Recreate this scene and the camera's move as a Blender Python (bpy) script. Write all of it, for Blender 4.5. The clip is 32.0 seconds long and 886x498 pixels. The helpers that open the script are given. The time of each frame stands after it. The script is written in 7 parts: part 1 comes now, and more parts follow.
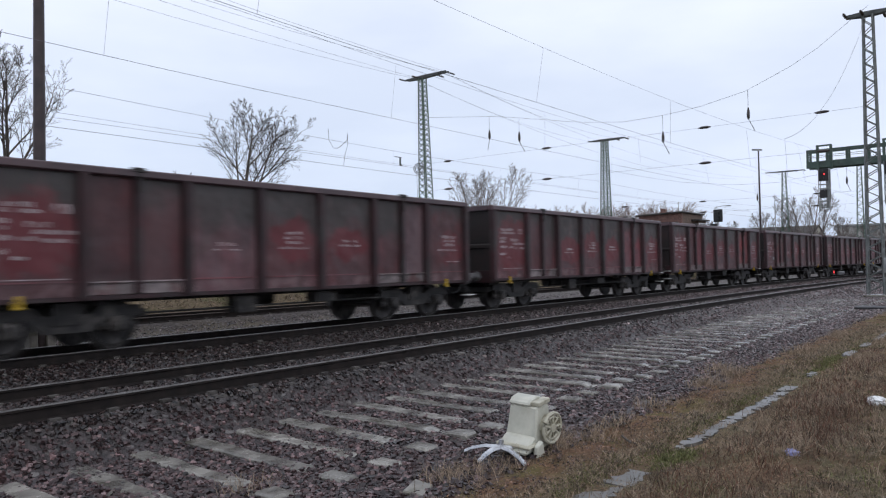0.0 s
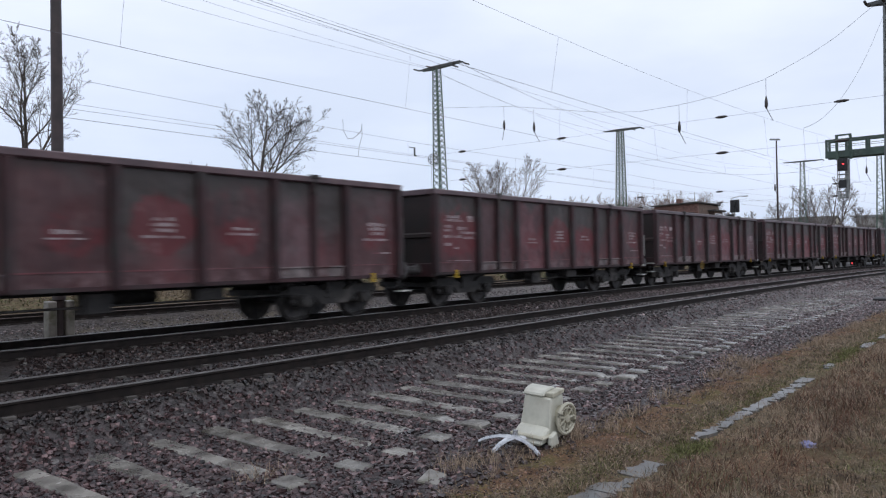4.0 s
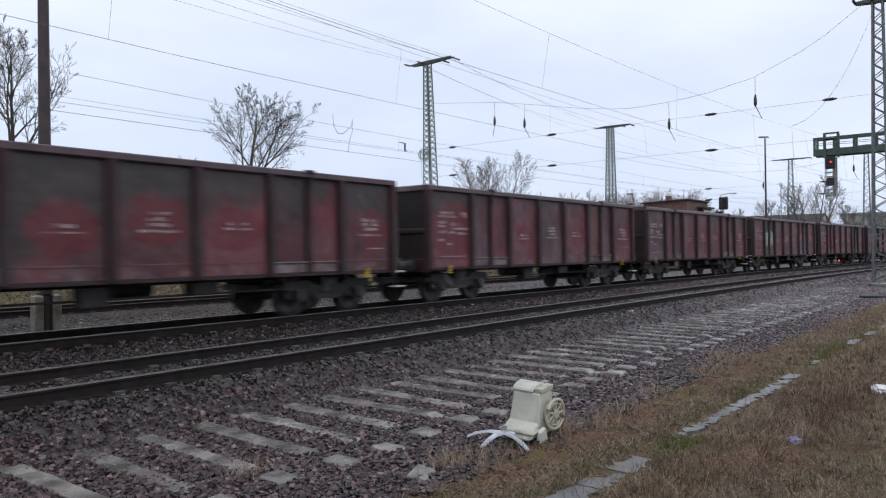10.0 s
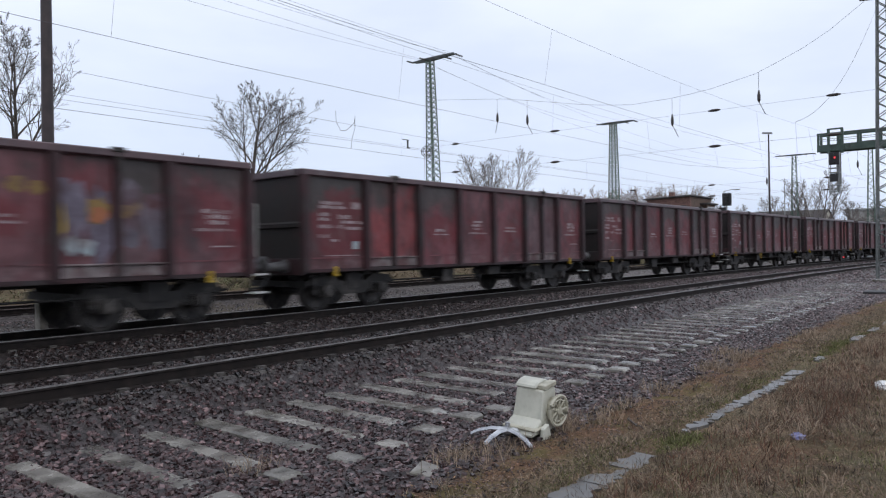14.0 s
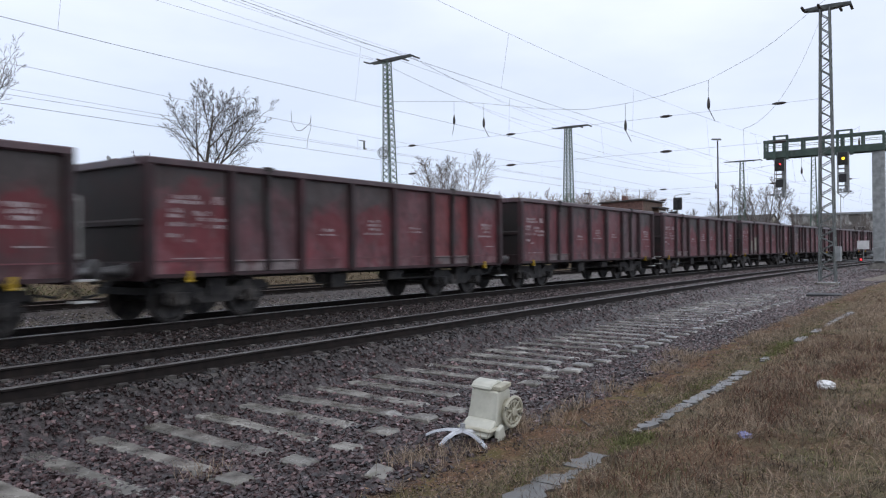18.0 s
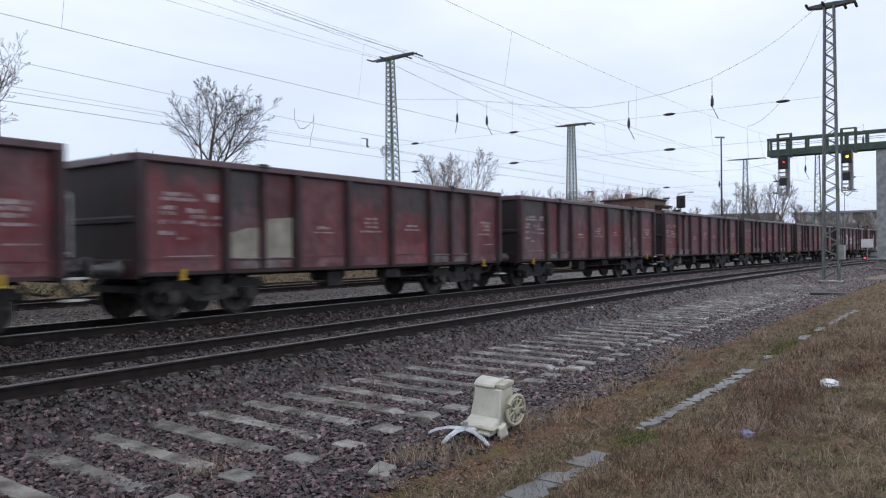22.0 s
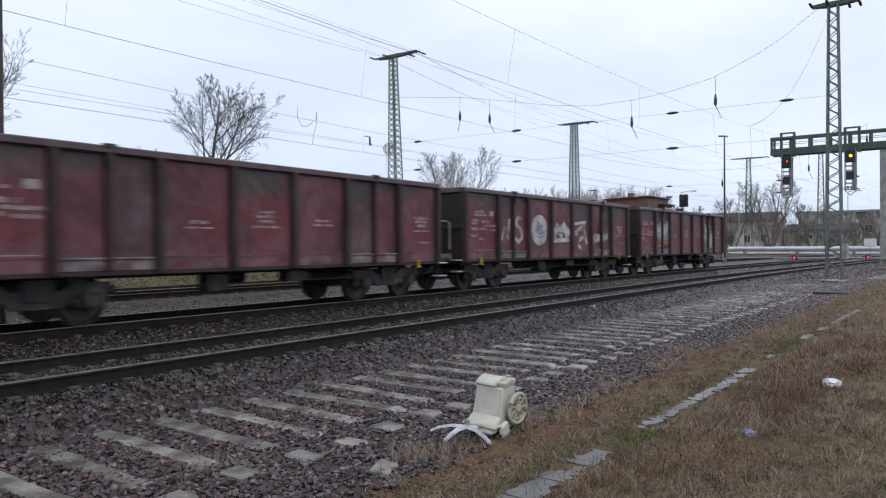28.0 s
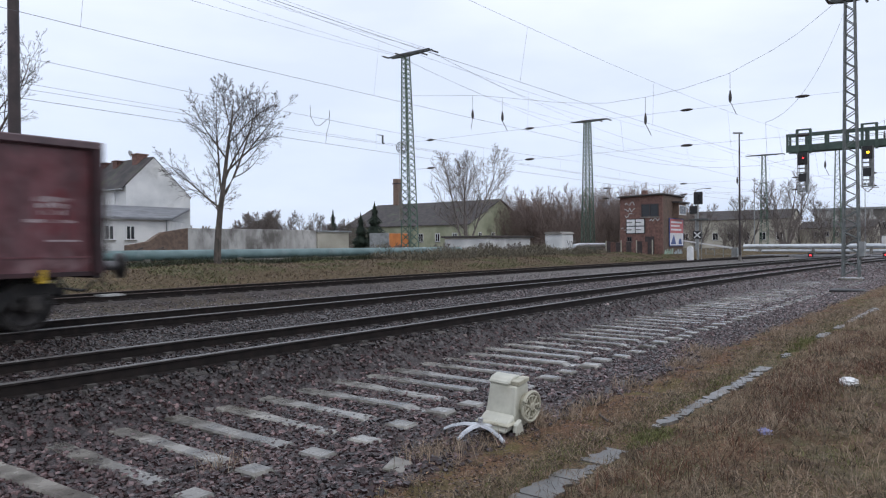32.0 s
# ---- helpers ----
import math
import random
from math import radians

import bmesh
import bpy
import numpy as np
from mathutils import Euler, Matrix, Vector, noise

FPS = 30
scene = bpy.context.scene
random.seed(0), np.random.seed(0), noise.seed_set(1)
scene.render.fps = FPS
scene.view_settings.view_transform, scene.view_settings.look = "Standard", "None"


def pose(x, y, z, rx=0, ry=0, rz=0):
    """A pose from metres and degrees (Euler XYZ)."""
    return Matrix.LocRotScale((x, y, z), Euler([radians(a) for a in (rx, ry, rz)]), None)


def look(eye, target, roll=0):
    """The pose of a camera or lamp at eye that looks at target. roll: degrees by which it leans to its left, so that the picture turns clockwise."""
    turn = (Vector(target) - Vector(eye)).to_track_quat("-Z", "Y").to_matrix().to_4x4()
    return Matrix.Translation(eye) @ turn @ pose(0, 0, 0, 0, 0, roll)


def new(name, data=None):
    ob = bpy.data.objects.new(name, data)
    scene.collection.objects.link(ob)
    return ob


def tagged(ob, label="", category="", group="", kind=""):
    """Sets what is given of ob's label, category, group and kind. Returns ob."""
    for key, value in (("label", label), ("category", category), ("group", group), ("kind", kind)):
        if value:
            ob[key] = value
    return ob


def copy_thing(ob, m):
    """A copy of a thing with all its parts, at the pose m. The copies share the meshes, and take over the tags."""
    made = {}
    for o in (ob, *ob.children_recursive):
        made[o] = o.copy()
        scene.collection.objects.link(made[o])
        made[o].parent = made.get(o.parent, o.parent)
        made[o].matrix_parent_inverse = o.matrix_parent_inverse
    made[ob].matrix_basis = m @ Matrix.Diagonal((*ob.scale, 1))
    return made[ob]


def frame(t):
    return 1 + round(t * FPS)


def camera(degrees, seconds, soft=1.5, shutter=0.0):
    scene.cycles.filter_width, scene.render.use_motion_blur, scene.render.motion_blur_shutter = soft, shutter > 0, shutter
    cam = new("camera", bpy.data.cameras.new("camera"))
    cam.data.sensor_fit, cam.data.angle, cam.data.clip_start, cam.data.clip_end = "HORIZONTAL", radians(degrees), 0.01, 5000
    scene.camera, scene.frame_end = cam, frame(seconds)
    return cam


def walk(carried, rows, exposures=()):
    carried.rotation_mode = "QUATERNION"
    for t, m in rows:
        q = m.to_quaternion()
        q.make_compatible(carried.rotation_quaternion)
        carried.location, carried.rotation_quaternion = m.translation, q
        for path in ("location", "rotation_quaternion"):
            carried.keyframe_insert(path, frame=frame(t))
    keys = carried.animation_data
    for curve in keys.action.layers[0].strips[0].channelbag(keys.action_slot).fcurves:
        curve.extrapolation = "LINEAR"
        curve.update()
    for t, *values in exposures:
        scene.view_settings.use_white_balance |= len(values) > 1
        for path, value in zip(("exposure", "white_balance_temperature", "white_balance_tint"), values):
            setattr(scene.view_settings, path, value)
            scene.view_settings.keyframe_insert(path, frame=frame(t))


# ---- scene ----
import itertools

# Eye over the verge; z = 0 is the top of the rails, x runs along the tracks, y across them.
EYE = (0.0, 0.0, 1.372)


def aim(turn, tilt, lean):
    a, b = radians(turn), radians(tilt)
    d = Vector((math.cos(a) * math.cos(b), math.sin(a) * math.cos(b), math.sin(b)))
    return look(EYE, Vector(EYE) + d, lean)


cam = camera(63.06, 32.0, soft=1.2, shutter=0.5)
walk(cam, [
    (0, aim(38.07, 1.37, -1.03)), (0.5, aim(38.30, 1.25, -0.95)), (1, aim(38.50, 1.12, -0.94)), (1.5, aim(38.63, 0.99, -0.91)),
    (2, aim(38.79, 0.92, -0.91)), (2.5, aim(38.89, 0.82, -0.85)), (3, aim(38.99, 0.72, -0.89)), (3.5, aim(39.11, 0.68, -0.94)),
    (5.5, aim(39.45, 0.55, -1.03)), (6, aim(39.49, 0.55, -1.03)), (6.5, aim(39.52, 0.53, -1.05)), (7, aim(39.57, 0.53, -1.02)),
    (7.5, aim(39.55, 0.48, -1.05)), (8, aim(39.37, 0.47, -1.00)), (8.5, aim(38.95, 0.46, -0.84)), (9, aim(38.55, 0.38, -0.76)),
    (9.5, aim(38.46, 0.34, -0.76)), (10, aim(38.43, 0.29, -0.73)), (10.5, aim(38.44, 0.26, -0.74)), (11, aim(38.39, 0.27, -0.69)),
    (11.5, aim(38.37, 0.21, -0.68)), (12, aim(38.56, 0.17, -0.71)), (12.5, aim(38.65, 0.12, -0.69)), (13, aim(38.70, 0.09, -0.75)),
    (13.5, aim(38.71, 0.08, -0.81)), (14, aim(38.67, 0.04, -0.85)), (14.5, aim(38.66, 0.00, -0.90)), (16.5, aim(36.74, 0.06, -0.77)),
    (17, aim(36.15, 0.12, -0.67)), (17.5, aim(35.51, 0.15, -0.54)), (18, aim(35.19, 0.14, -0.54)), (18.5, aim(35.04, 0.12, -0.49)),
    (19, aim(34.99, 0.10, -0.46)), (19.5, aim(35.06, 0.10, -0.41)), (20, aim(35.11, 0.05, -0.35)), (20.5, aim(35.16, 0.04, -0.35)),
    (21, aim(35.25, -0.02, -0.47)), (21.5, aim(35.34, -0.03, -0.45)), (22, aim(35.42, -0.02, -0.48)), (22.5, aim(35.44, -0.04, -0.57)),
    (23, aim(35.50, -0.07, -0.53)), (23.5, aim(35.47, -0.07, -0.51)), (24, aim(35.32, -0.04, -0.44)), (24.5, aim(35.24, -0.03, -0.45)),
    (25, aim(35.21, -0.09, -0.46)), (25.5, aim(35.23, -0.10, -0.43)), (27.5, aim(35.35, -0.11, -0.42)), (28, aim(35.61, -0.16, -0.31)),
    (28.5, aim(35.75, -0.17, -0.28)), (29, aim(35.88, -0.17, -0.29)), (29.5, aim(36.00, -0.20, -0.30)), (30, aim(36.20, -0.25, -0.36)),
    (30.5, aim(36.33, -0.29, -0.37)), (31, aim(36.49, -0.29, -0.40)), (31.5, aim(36.58, -0.29, -0.41)), (32, aim(36.64, -0.29, -0.44)),
], exposures=[(0, -0.06), (8, -0.04), (14, -0.03), (18, 0.02), (32, 0.03)])

# ---- light: an overcast winter afternoon ----
world = bpy.data.worlds.new("world")
scene.world = world
world.use_nodes = True
wn, wl = world.node_tree.nodes, world.node_tree.links
wn.clear()
w_out = wn.new("ShaderNodeOutputWorld")
w_bg = wn.new("ShaderNodeBackground")
w_sky = wn.new("ShaderNodeTexSky")
w_sky.sky_type = "NISHITA"
w_sky.sun_disc = False
w_sky.sun_elevation = radians(28)
w_sky.sun_rotation = radians(200)
w_co = wn.new("ShaderNodeTexCoord")
w_map = wn.new("ShaderNodeMapping")
w_map.inputs["Scale"].default_value = (1.6, 1.6, 5.0)
w_noise = wn.new("ShaderNodeTexNoise")
w_noise.inputs["Scale"].default_value = 1.5
w_noise.inputs["Detail"].default_value = 5.0
w_ramp = wn.new("ShaderNodeValToRGB")
w_ramp.color_ramp.elements[0].position, w_ramp.color_ramp.elements[0].color = 0.34, (6.5, 7.2, 8.9, 1)
w_ramp.color_ramp.elements[1].position, w_ramp.color_ramp.elements[1].color = 0.66, (7.9, 8.5, 10.1, 1)
w_mix = wn.new("ShaderNodeMix")
w_mix.data_type = "RGBA"
w_mix.inputs["Factor"].default_value = 0.93
wl.new(w_co.outputs["Generated"], w_map.inputs["Vector"])
wl.new(w_map.outputs["Vector"], w_noise.inputs["Vector"])
wl.new(w_noise.outputs["Fac"], w_ramp.inputs["Fac"])
wl.new(w_sky.outputs["Color"], w_mix.inputs["A"])
wl.new(w_ramp.outputs["Color"], w_mix.inputs["B"])
w_xyz = wn.new("ShaderNodeSeparateXYZ")
wl.new(w_co.outputs["Generated"], w_xyz.inputs["Vector"])
w_vault = wn.new("ShaderNodeValToRGB")
w_vault.color_ramp.elements[0].position, w_vault.color_ramp.elements[0].color = 0.0, (0.86, 0.895, 0.925, 1)
w_vault.color_ramp.elements[1].position, w_vault.color_ramp.elements[1].color = 0.42, (1.13, 1.11, 1.06, 1)
w_mul = wn.new("ShaderNodeMix")
w_mul.data_type, w_mul.blend_type = "RGBA", "MULTIPLY"
w_mul.inputs["Factor"].default_value = 1.0
wl.new(w_xyz.outputs["Z"], w_vault.inputs["Fac"])
wl.new(w_mix.outputs["Result"], w_mul.inputs["A"])
wl.new(w_vault.outputs["Color"], w_mul.inputs["B"])
wl.new(w_mul.outputs["Result"], w_bg.inputs["Color"])
wl.new(w_bg.outputs["Background"], w_out.inputs["Surface"])
w_bg.inputs["Strength"].default_value = 0.118
sun = new("sun", bpy.data.lights.new("sun", "SUN"))
sun.data.energy, sun.data.angle, sun.data.color = 0.5, radians(25), (1.0, 0.96, 0.9)
sun.matrix_world = look((0, 0, 60), (25, 45, 0))
scene.view_settings.exposure = 0.0


# ---- materials ----
def surface(name, low, high, scale=6.0, rough=0.8, metal=0.0, bump=0.3, fine=40.0, stain=None, stain_amount=0.35,
            stretch=(1, 1, 1), vary=0.0, dist=0.01, spec=0.5):
    """A weathered surface: broad mottling between two colours, fine grain, stains, relief; vary: shift from object to object."""
    m = bpy.data.materials.new(name)
    m.use_nodes = True
    n, l = m.node_tree.nodes, m.node_tree.links
    b = n["Principled BSDF"]
    co = n.new("ShaderNodeTexCoord")
    mp = n.new("ShaderNodeMapping")
    mp.inputs["Scale"].default_value = stretch
    l.new(co.outputs["Object"], mp.inputs["Vector"])
    info = n.new("ShaderNodeObjectInfo")
    off = n.new("ShaderNodeVectorMath")
    off.operation = "MULTIPLY_ADD"
    off.inputs[1].default_value = (37.0, 17.0, 29.0)
    l.new(info.outputs["Random"], off.inputs[0])
    l.new(mp.outputs["Vector"], off.inputs[2])
    broad = n.new("ShaderNodeTexNoise")
    broad.inputs["Scale"].default_value, broad.inputs["Detail"].default_value = scale, 6.0
    grain = n.new("ShaderNodeTexNoise")
    grain.inputs["Scale"].default_value, grain.inputs["Detail"].default_value = fine, 3.0
    l.new(off.outputs["Vector"], broad.inputs["Vector"])
    l.new(off.outputs["Vector"], grain.inputs["Vector"])
    mixf = n.new("ShaderNodeMath")
    mixf.operation = "MULTIPLY_ADD"
    mixf.inputs[1].default_value = 0.35
    l.new(grain.outputs["Fac"], mixf.inputs[0])
    half = n.new("ShaderNodeMath")
    half.operation = "MULTIPLY_ADD"
    half.inputs[1].default_value, half.inputs[2].default_value = 1.6, -0.5
    l.new(broad.outputs["Fac"], half.inputs[0])
    l.new(half.outputs[0], mixf.inputs[2])
    ramp = n.new("ShaderNodeValToRGB")
    e = ramp.color_ramp.elements
    e[0].position, e[0].color = 0.25, (*low, 1)
    e[1].position, e[1].color = 0.75, (*high, 1)
    l.new(mixf.outputs[0], ramp.inputs["Fac"])
    col = ramp.outputs["Color"]
    if stain:
        sn = n.new("ShaderNodeTexNoise")
        sn.inputs["Scale"].default_value, sn.inputs["Detail"].default_value = scale * 0.45, 8.0
        sn.inputs["Roughness"].default_value = 0.65
        shift = n.new("ShaderNodeVectorMath")
        shift.inputs[1].default_value = (11.3, 5.7, 3.1)
        l.new(off.outputs["Vector"], shift.inputs[0])
        l.new(shift.outputs["Vector"], sn.inputs["Vector"])
        sr = n.new("ShaderNodeMapRange")
        sr.inputs["From Min"].default_value = 0.72 - stain_amount * 0.5
        sr.inputs["From Max"].default_value = 0.86 - stain_amount * 0.5
        l.new(sn.outputs["Fac"], sr.inputs["Value"])
        sm = n.new("ShaderNodeMix")
        sm.data_type = "RGBA"
        l.new(sr.outputs["Result"], sm.inputs["Factor"])
        l.new(col, sm.inputs["A"])
        sm.inputs["B"].default_value = (*stain, 1)
        col = sm.outputs["Result"]
    if vary:
        hs = n.new("ShaderNodeHueSaturation")
        vr = n.new("ShaderNodeMapRange")
        vr.inputs["To Min"].default_value, vr.inputs["To Max"].default_value = 1 - vary, 1 + vary
        l.new(info.outputs["Random"], vr.inputs["Value"])
        l.new(vr.outputs["Result"], hs.inputs["Value"])
        l.new(col, hs.inputs["Color"])
        col = hs.outputs["Color"]
    l.new(col, b.inputs["Base Color"])
    rr = n.new("ShaderNodeMapRange")
    rr.inputs["To Min"].default_value, rr.inputs["To Max"].default_value = max(rough - 0.12, 0.02), min(rough + 0.12, 1)
    l.new(broad.outputs["Fac"], rr.inputs["Value"])
    l.new(rr.outputs["Result"], b.inputs["Roughness"])
    b.inputs["Metallic"].default_value = metal
    b.inputs["Specular IOR Level"].default_value = spec
    if bump:
        bp = n.new("ShaderNodeBump")
        bp.inputs["Strength"].default_value, bp.inputs["Distance"].default_value = bump, dist
        l.new(mixf.outputs[0], bp.inputs["Height"])
        l.new(bp.outputs["Normal"], b.inputs["Normal"])
    return m


def plain(name, colour, rough=0.6, metal=0.0, glow=0.0, spec=0.5):
    m = bpy.data.materials.new(name)
    m.use_nodes = True
    b = m.node_tree.nodes["Principled BSDF"]
    b.inputs["Base Color"].default_value = (*colour, 1)
    b.inputs["Roughness"].default_value, b.inputs["Metallic"].default_value = rough, metal
    b.inputs["Specular IOR Level"].default_value = spec
    if glow:
        b.inputs["Emission Color"].default_value = (*colour, 1)
        b.inputs["Emission Strength"].default_value = glow
    return m


def wagon_paint(name, low, high, soot_bias, fade, fresh_amount=0.8, soot_colour=(0.038, 0.034, 0.032)):
    """Faded red paint: sooty upper patches, rain streaks, pale scuffs; different on every panel."""
    m = surface(name, low, high, 1.4, 0.52, bump=0.12, fine=30, stain=(0.03, 0.022, 0.025), stain_amount=0.36, stretch=(1, 1, 0.6), vary=0.28)
    n, l = m.node_tree.nodes, m.node_tree.links
    b = n["Principled BSDF"]
    col = b.inputs["Base Color"].links[0].from_socket
    co = n.new("ShaderNodeTexCoord")
    info = n.new("ShaderNodeObjectInfo")
    off = n.new("ShaderNodeVectorMath")
    off.operation = "MULTIPLY_ADD"
    off.inputs[1].default_value = (53.0, 0.0, 0.0)
    l.new(info.outputs["Random"], off.inputs[0])
    l.new(co.outputs["Object"], off.inputs[2])

    def noise_map(scale, stretch, detail, lo, hi, add=None):
        mp = n.new("ShaderNodeMapping")
        mp.inputs["Scale"].default_value = stretch
        l.new(off.outputs["Vector"], mp.inputs["Vector"])
        t = n.new("ShaderNodeTexNoise")
        t.inputs["Scale"].default_value, t.inputs["Detail"].default_value, t.inputs["Roughness"].default_value = scale, detail, 0.62
        l.new(mp.outputs["Vector"], t.inputs["Vector"])
        value = t.outputs["Fac"]
        if add is not None:
            s = n.new("ShaderNodeMath")
            s.operation = "ADD"
            l.new(value, s.inputs[0])
            l.new(add, s.inputs[1])
            value = s.outputs[0]
        r = n.new("ShaderNodeMapRange")
        r.interpolation_type = "SMOOTHSTEP"
        r.inputs["From Min"].default_value, r.inputs["From Max"].default_value = lo, hi
        l.new(value, r.inputs["Value"])
        return r.outputs["Result"]

    def layer(col, fac, colour, amount):
        k = n.new("ShaderNodeMath")
        k.operation = "MULTIPLY"
        k.inputs[1].default_value = amount
        l.new(fac, k.inputs[0])
        x = n.new("ShaderNodeMix")
        x.data_type = "RGBA"
        l.new(k.outputs[0], x.inputs["Factor"])
        l.new(col, x.inputs["A"])
        x.inputs["B"].default_value = (*colour, 1)
        return x.outputs["Result"]

    def calc(op, a, c, d=0.0):
        k = n.new("ShaderNodeMath")
        k.operation = op
        for i, q in enumerate((a, c, d)):
            if isinstance(q, (int, float)):
                k.inputs[i].default_value = q
            else:
                l.new(q, k.inputs[i])
        return k.outputs[0]

    def smooth(value, lo, hi):
        k = n.new("ShaderNodeMapRange")
        k.interpolation_type = "SMOOTHSTEP"
        k.inputs["From Min"].default_value, k.inputs["From Max"].default_value = lo, hi
        l.new(value, k.inputs["Value"])
        return k.outputs["Result"]

    def cloud(scale, stretch, detail):
        return noise_map(scale, stretch, detail, 0.0, 1.0)

    xyz = n.new("ShaderNodeSeparateXYZ")
    l.new(co.outputs["Object"], xyz.inputs["Vector"])
    dents = n.new("ShaderNodeTexNoise")
    dents.inputs["Scale"].default_value, dents.inputs["Detail"].default_value = 1.7, 2.0
    l.new(off.outputs["Vector"], dents.inputs["Vector"])
    bp = n.new("ShaderNodeBump")
    bp.inputs["Strength"].default_value, bp.inputs["Distance"].default_value = 0.55, 0.12
    l.new(dents.outputs["Fac"], bp.inputs["Height"])
    l.new(b.inputs["Normal"].links[0].from_socket, bp.inputs["Normal"])
    l.new(bp.outputs["Normal"], b.inputs["Normal"])
    # repainted rounded fields round the lettering
    far = None
    for cx, cz, rx, rz in ((-5.2, 2.0, 0.85, 0.75), (-1.55, 1.85, 0.62, 0.42), (0.08, 2.02, 0.62, 0.5), (1.75, 1.9, 0.62, 0.42), (5.6, 1.9, 0.62, 0.55)):
        dx = calc("MULTIPLY", calc("SUBTRACT", xyz.outputs["X"], cx), 1 / rx)
        dz = calc("MULTIPLY", calc("SUBTRACT", xyz.outputs["Z"], cz), 1 / rz)
        d = calc("ADD", calc("MULTIPLY", dx, dx), calc("MULTIPLY", dz, dz))
        far = d if far is None else calc("MINIMUM", far, d)
    uneven = cloud(2.2, (1, 1, 1), 5.0)
    fresh = smooth(calc("MULTIPLY_ADD", uneven, -2.2, calc("MULTIPLY_ADD", far, -1.0, calc("MULTIPLY_ADD", info.outputs["Random"], 0.9, 1.75))), 0.0, 0.7)
    # coal soot washed down from the brim, deeper on some panels
    level = calc("MULTIPLY_ADD", xyz.outputs["Z"], 0.62, -1.5 + soot_bias)
    level = calc("MULTIPLY_ADD", calc("SUBTRACT", info.outputs["Random"], 0.5), 0.75, level)
    level = calc("MULTIPLY_ADD", calc("SUBTRACT", cloud(1.15, (1, 1, 0.8), 6.0), 0.5), 1.1, level)
    soot = smooth(level, -0.12, 0.32)
    col = layer(col, noise_map(0.8, (1, 1, 0.8), 5.0, 0.4, 0.62), fade, 0.75)
    col = layer(col, noise_map(2.6, (1, 1, 0.7), 7.0, 0.47, 0.6), (0.05, 0.02, 0.024), 0.5)
    col = layer(col, soot, soot_colour, 0.9)
    col = layer(col, fresh, (0.125, 0.013, 0.019), fresh_amount)
    col = layer(col, noise_map(7.0, (1.6, 1, 0.12), 4.0, 0.56, 0.72), (0.022, 0.014, 0.016), 0.5)
    col = layer(col, noise_map(3.0, (1, 1, 0.7), 8.0, 0.62, 0.74), (0.2, 0.11, 0.115), 0.5)
    col = layer(col, noise_map(4.5, (1.2, 1, 0.3), 6.0, 0.58, 0.68), (0.12, 0.075, 0.075), 0.45)
    low_edge = calc("MULTIPLY", smooth(calc("MULTIPLY", xyz.outputs["Z"], -1.0), -1.35, -1.0), noise_map(5.0, (0.6, 1, 0.6), 6.0, 0.45, 0.65))
    col = layer(col, low_edge, (0.24, 0.16, 0.165), 0.55)
    l.new(col, b.inputs["Base Color"])
    return m


RED_PAINT = wagon_paint("red_paint", (0.085, 0.02, 0.025), (0.17, 0.036, 0.045), -0.08, (0.165, 0.066, 0.075), 0.65)
DARK_PAINT = wagon_paint("faded_paint", (0.065, 0.028, 0.033), (0.13, 0.046, 0.054), 0.0, (0.14, 0.092, 0.1), 0.0)
BROWN_PAINT = wagon_paint("brown_paint", (0.045, 0.016, 0.018), (0.105, 0.026, 0.03), 0.08, (0.088, 0.042, 0.045), 0.7)
BRIGHT_PAINT = wagon_paint("bright_red_paint", (0.125, 0.021, 0.023), (0.215, 0.036, 0.039), -0.3, (0.18, 0.056, 0.06), 0.3)
# wagon ends: much darker than the red sides
END_DARK = surface("end_dark", (0.015, 0.011, 0.011), (0.034, 0.017, 0.017), 1.5, 0.7, bump=0.2, stain=(0.016, 0.013, 0.012), stain_amount=0.5, vary=0.3)
KHAKI = surface("khaki_paint", (0.2, 0.185, 0.15), (0.32, 0.3, 0.25), 3.0, 0.6, bump=0.05, stain=(0.09, 0.04, 0.04), stain_amount=0.3)
# red-brown paint darkened to take in the shadow beside the posts
SHADED_POST_PAINT = surface("shaded_post_paint", (0.018, 0.007, 0.0085), (0.042, 0.013, 0.016), 2.0, 0.6, bump=0.15, stain=(0.03, 0.025, 0.025), stain_amount=0.4, vary=0.2)
LIP_PAINT = surface("lip_paint", (0.06, 0.036, 0.041), (0.11, 0.066, 0.072), 2.2, 0.38, bump=0.15, stain=(0.16, 0.12, 0.12), stain_amount=0.25, vary=0.15)
SCRAPE = surface("scraped_paint", (0.1, 0.078, 0.078), (0.24, 0.2, 0.2), 4.0, 0.6, bump=0.2, stain=(0.1, 0.04, 0.04), stain_amount=0.45, vary=0.2)
GRIME = surface("bogie_grime", (0.009, 0.008, 0.008), (0.034, 0.03, 0.028), 4.0, 0.7, bump=0.3, stain=(0.1, 0.088, 0.08), stain_amount=0.34, vary=0.2)
WHEEL = surface("wheel_steel", (0.02, 0.018, 0.0175), (0.075, 0.067, 0.063), 5.0, 0.5, metal=0.4, bump=0.2)
YELLOW = surface("yellow_paint", (0.38, 0.24, 0.015), (0.52, 0.35, 0.03), 8.0, 0.5, bump=0.1, stain=(0.15, 0.1, 0.04), stain_amount=0.3)
OCHRE = surface("ochre_paint", (0.2, 0.125, 0.015), (0.32, 0.21, 0.03), 8.0, 0.6, bump=0.1, stain=(0.06, 0.04, 0.02), stain_amount=0.4)
MARK = surface("marking_paint", (0.22, 0.17, 0.175), (0.4, 0.34, 0.35), 9.0, 0.7, bump=0.05, stain=(0.14, 0.05, 0.055), stain_amount=0.48)
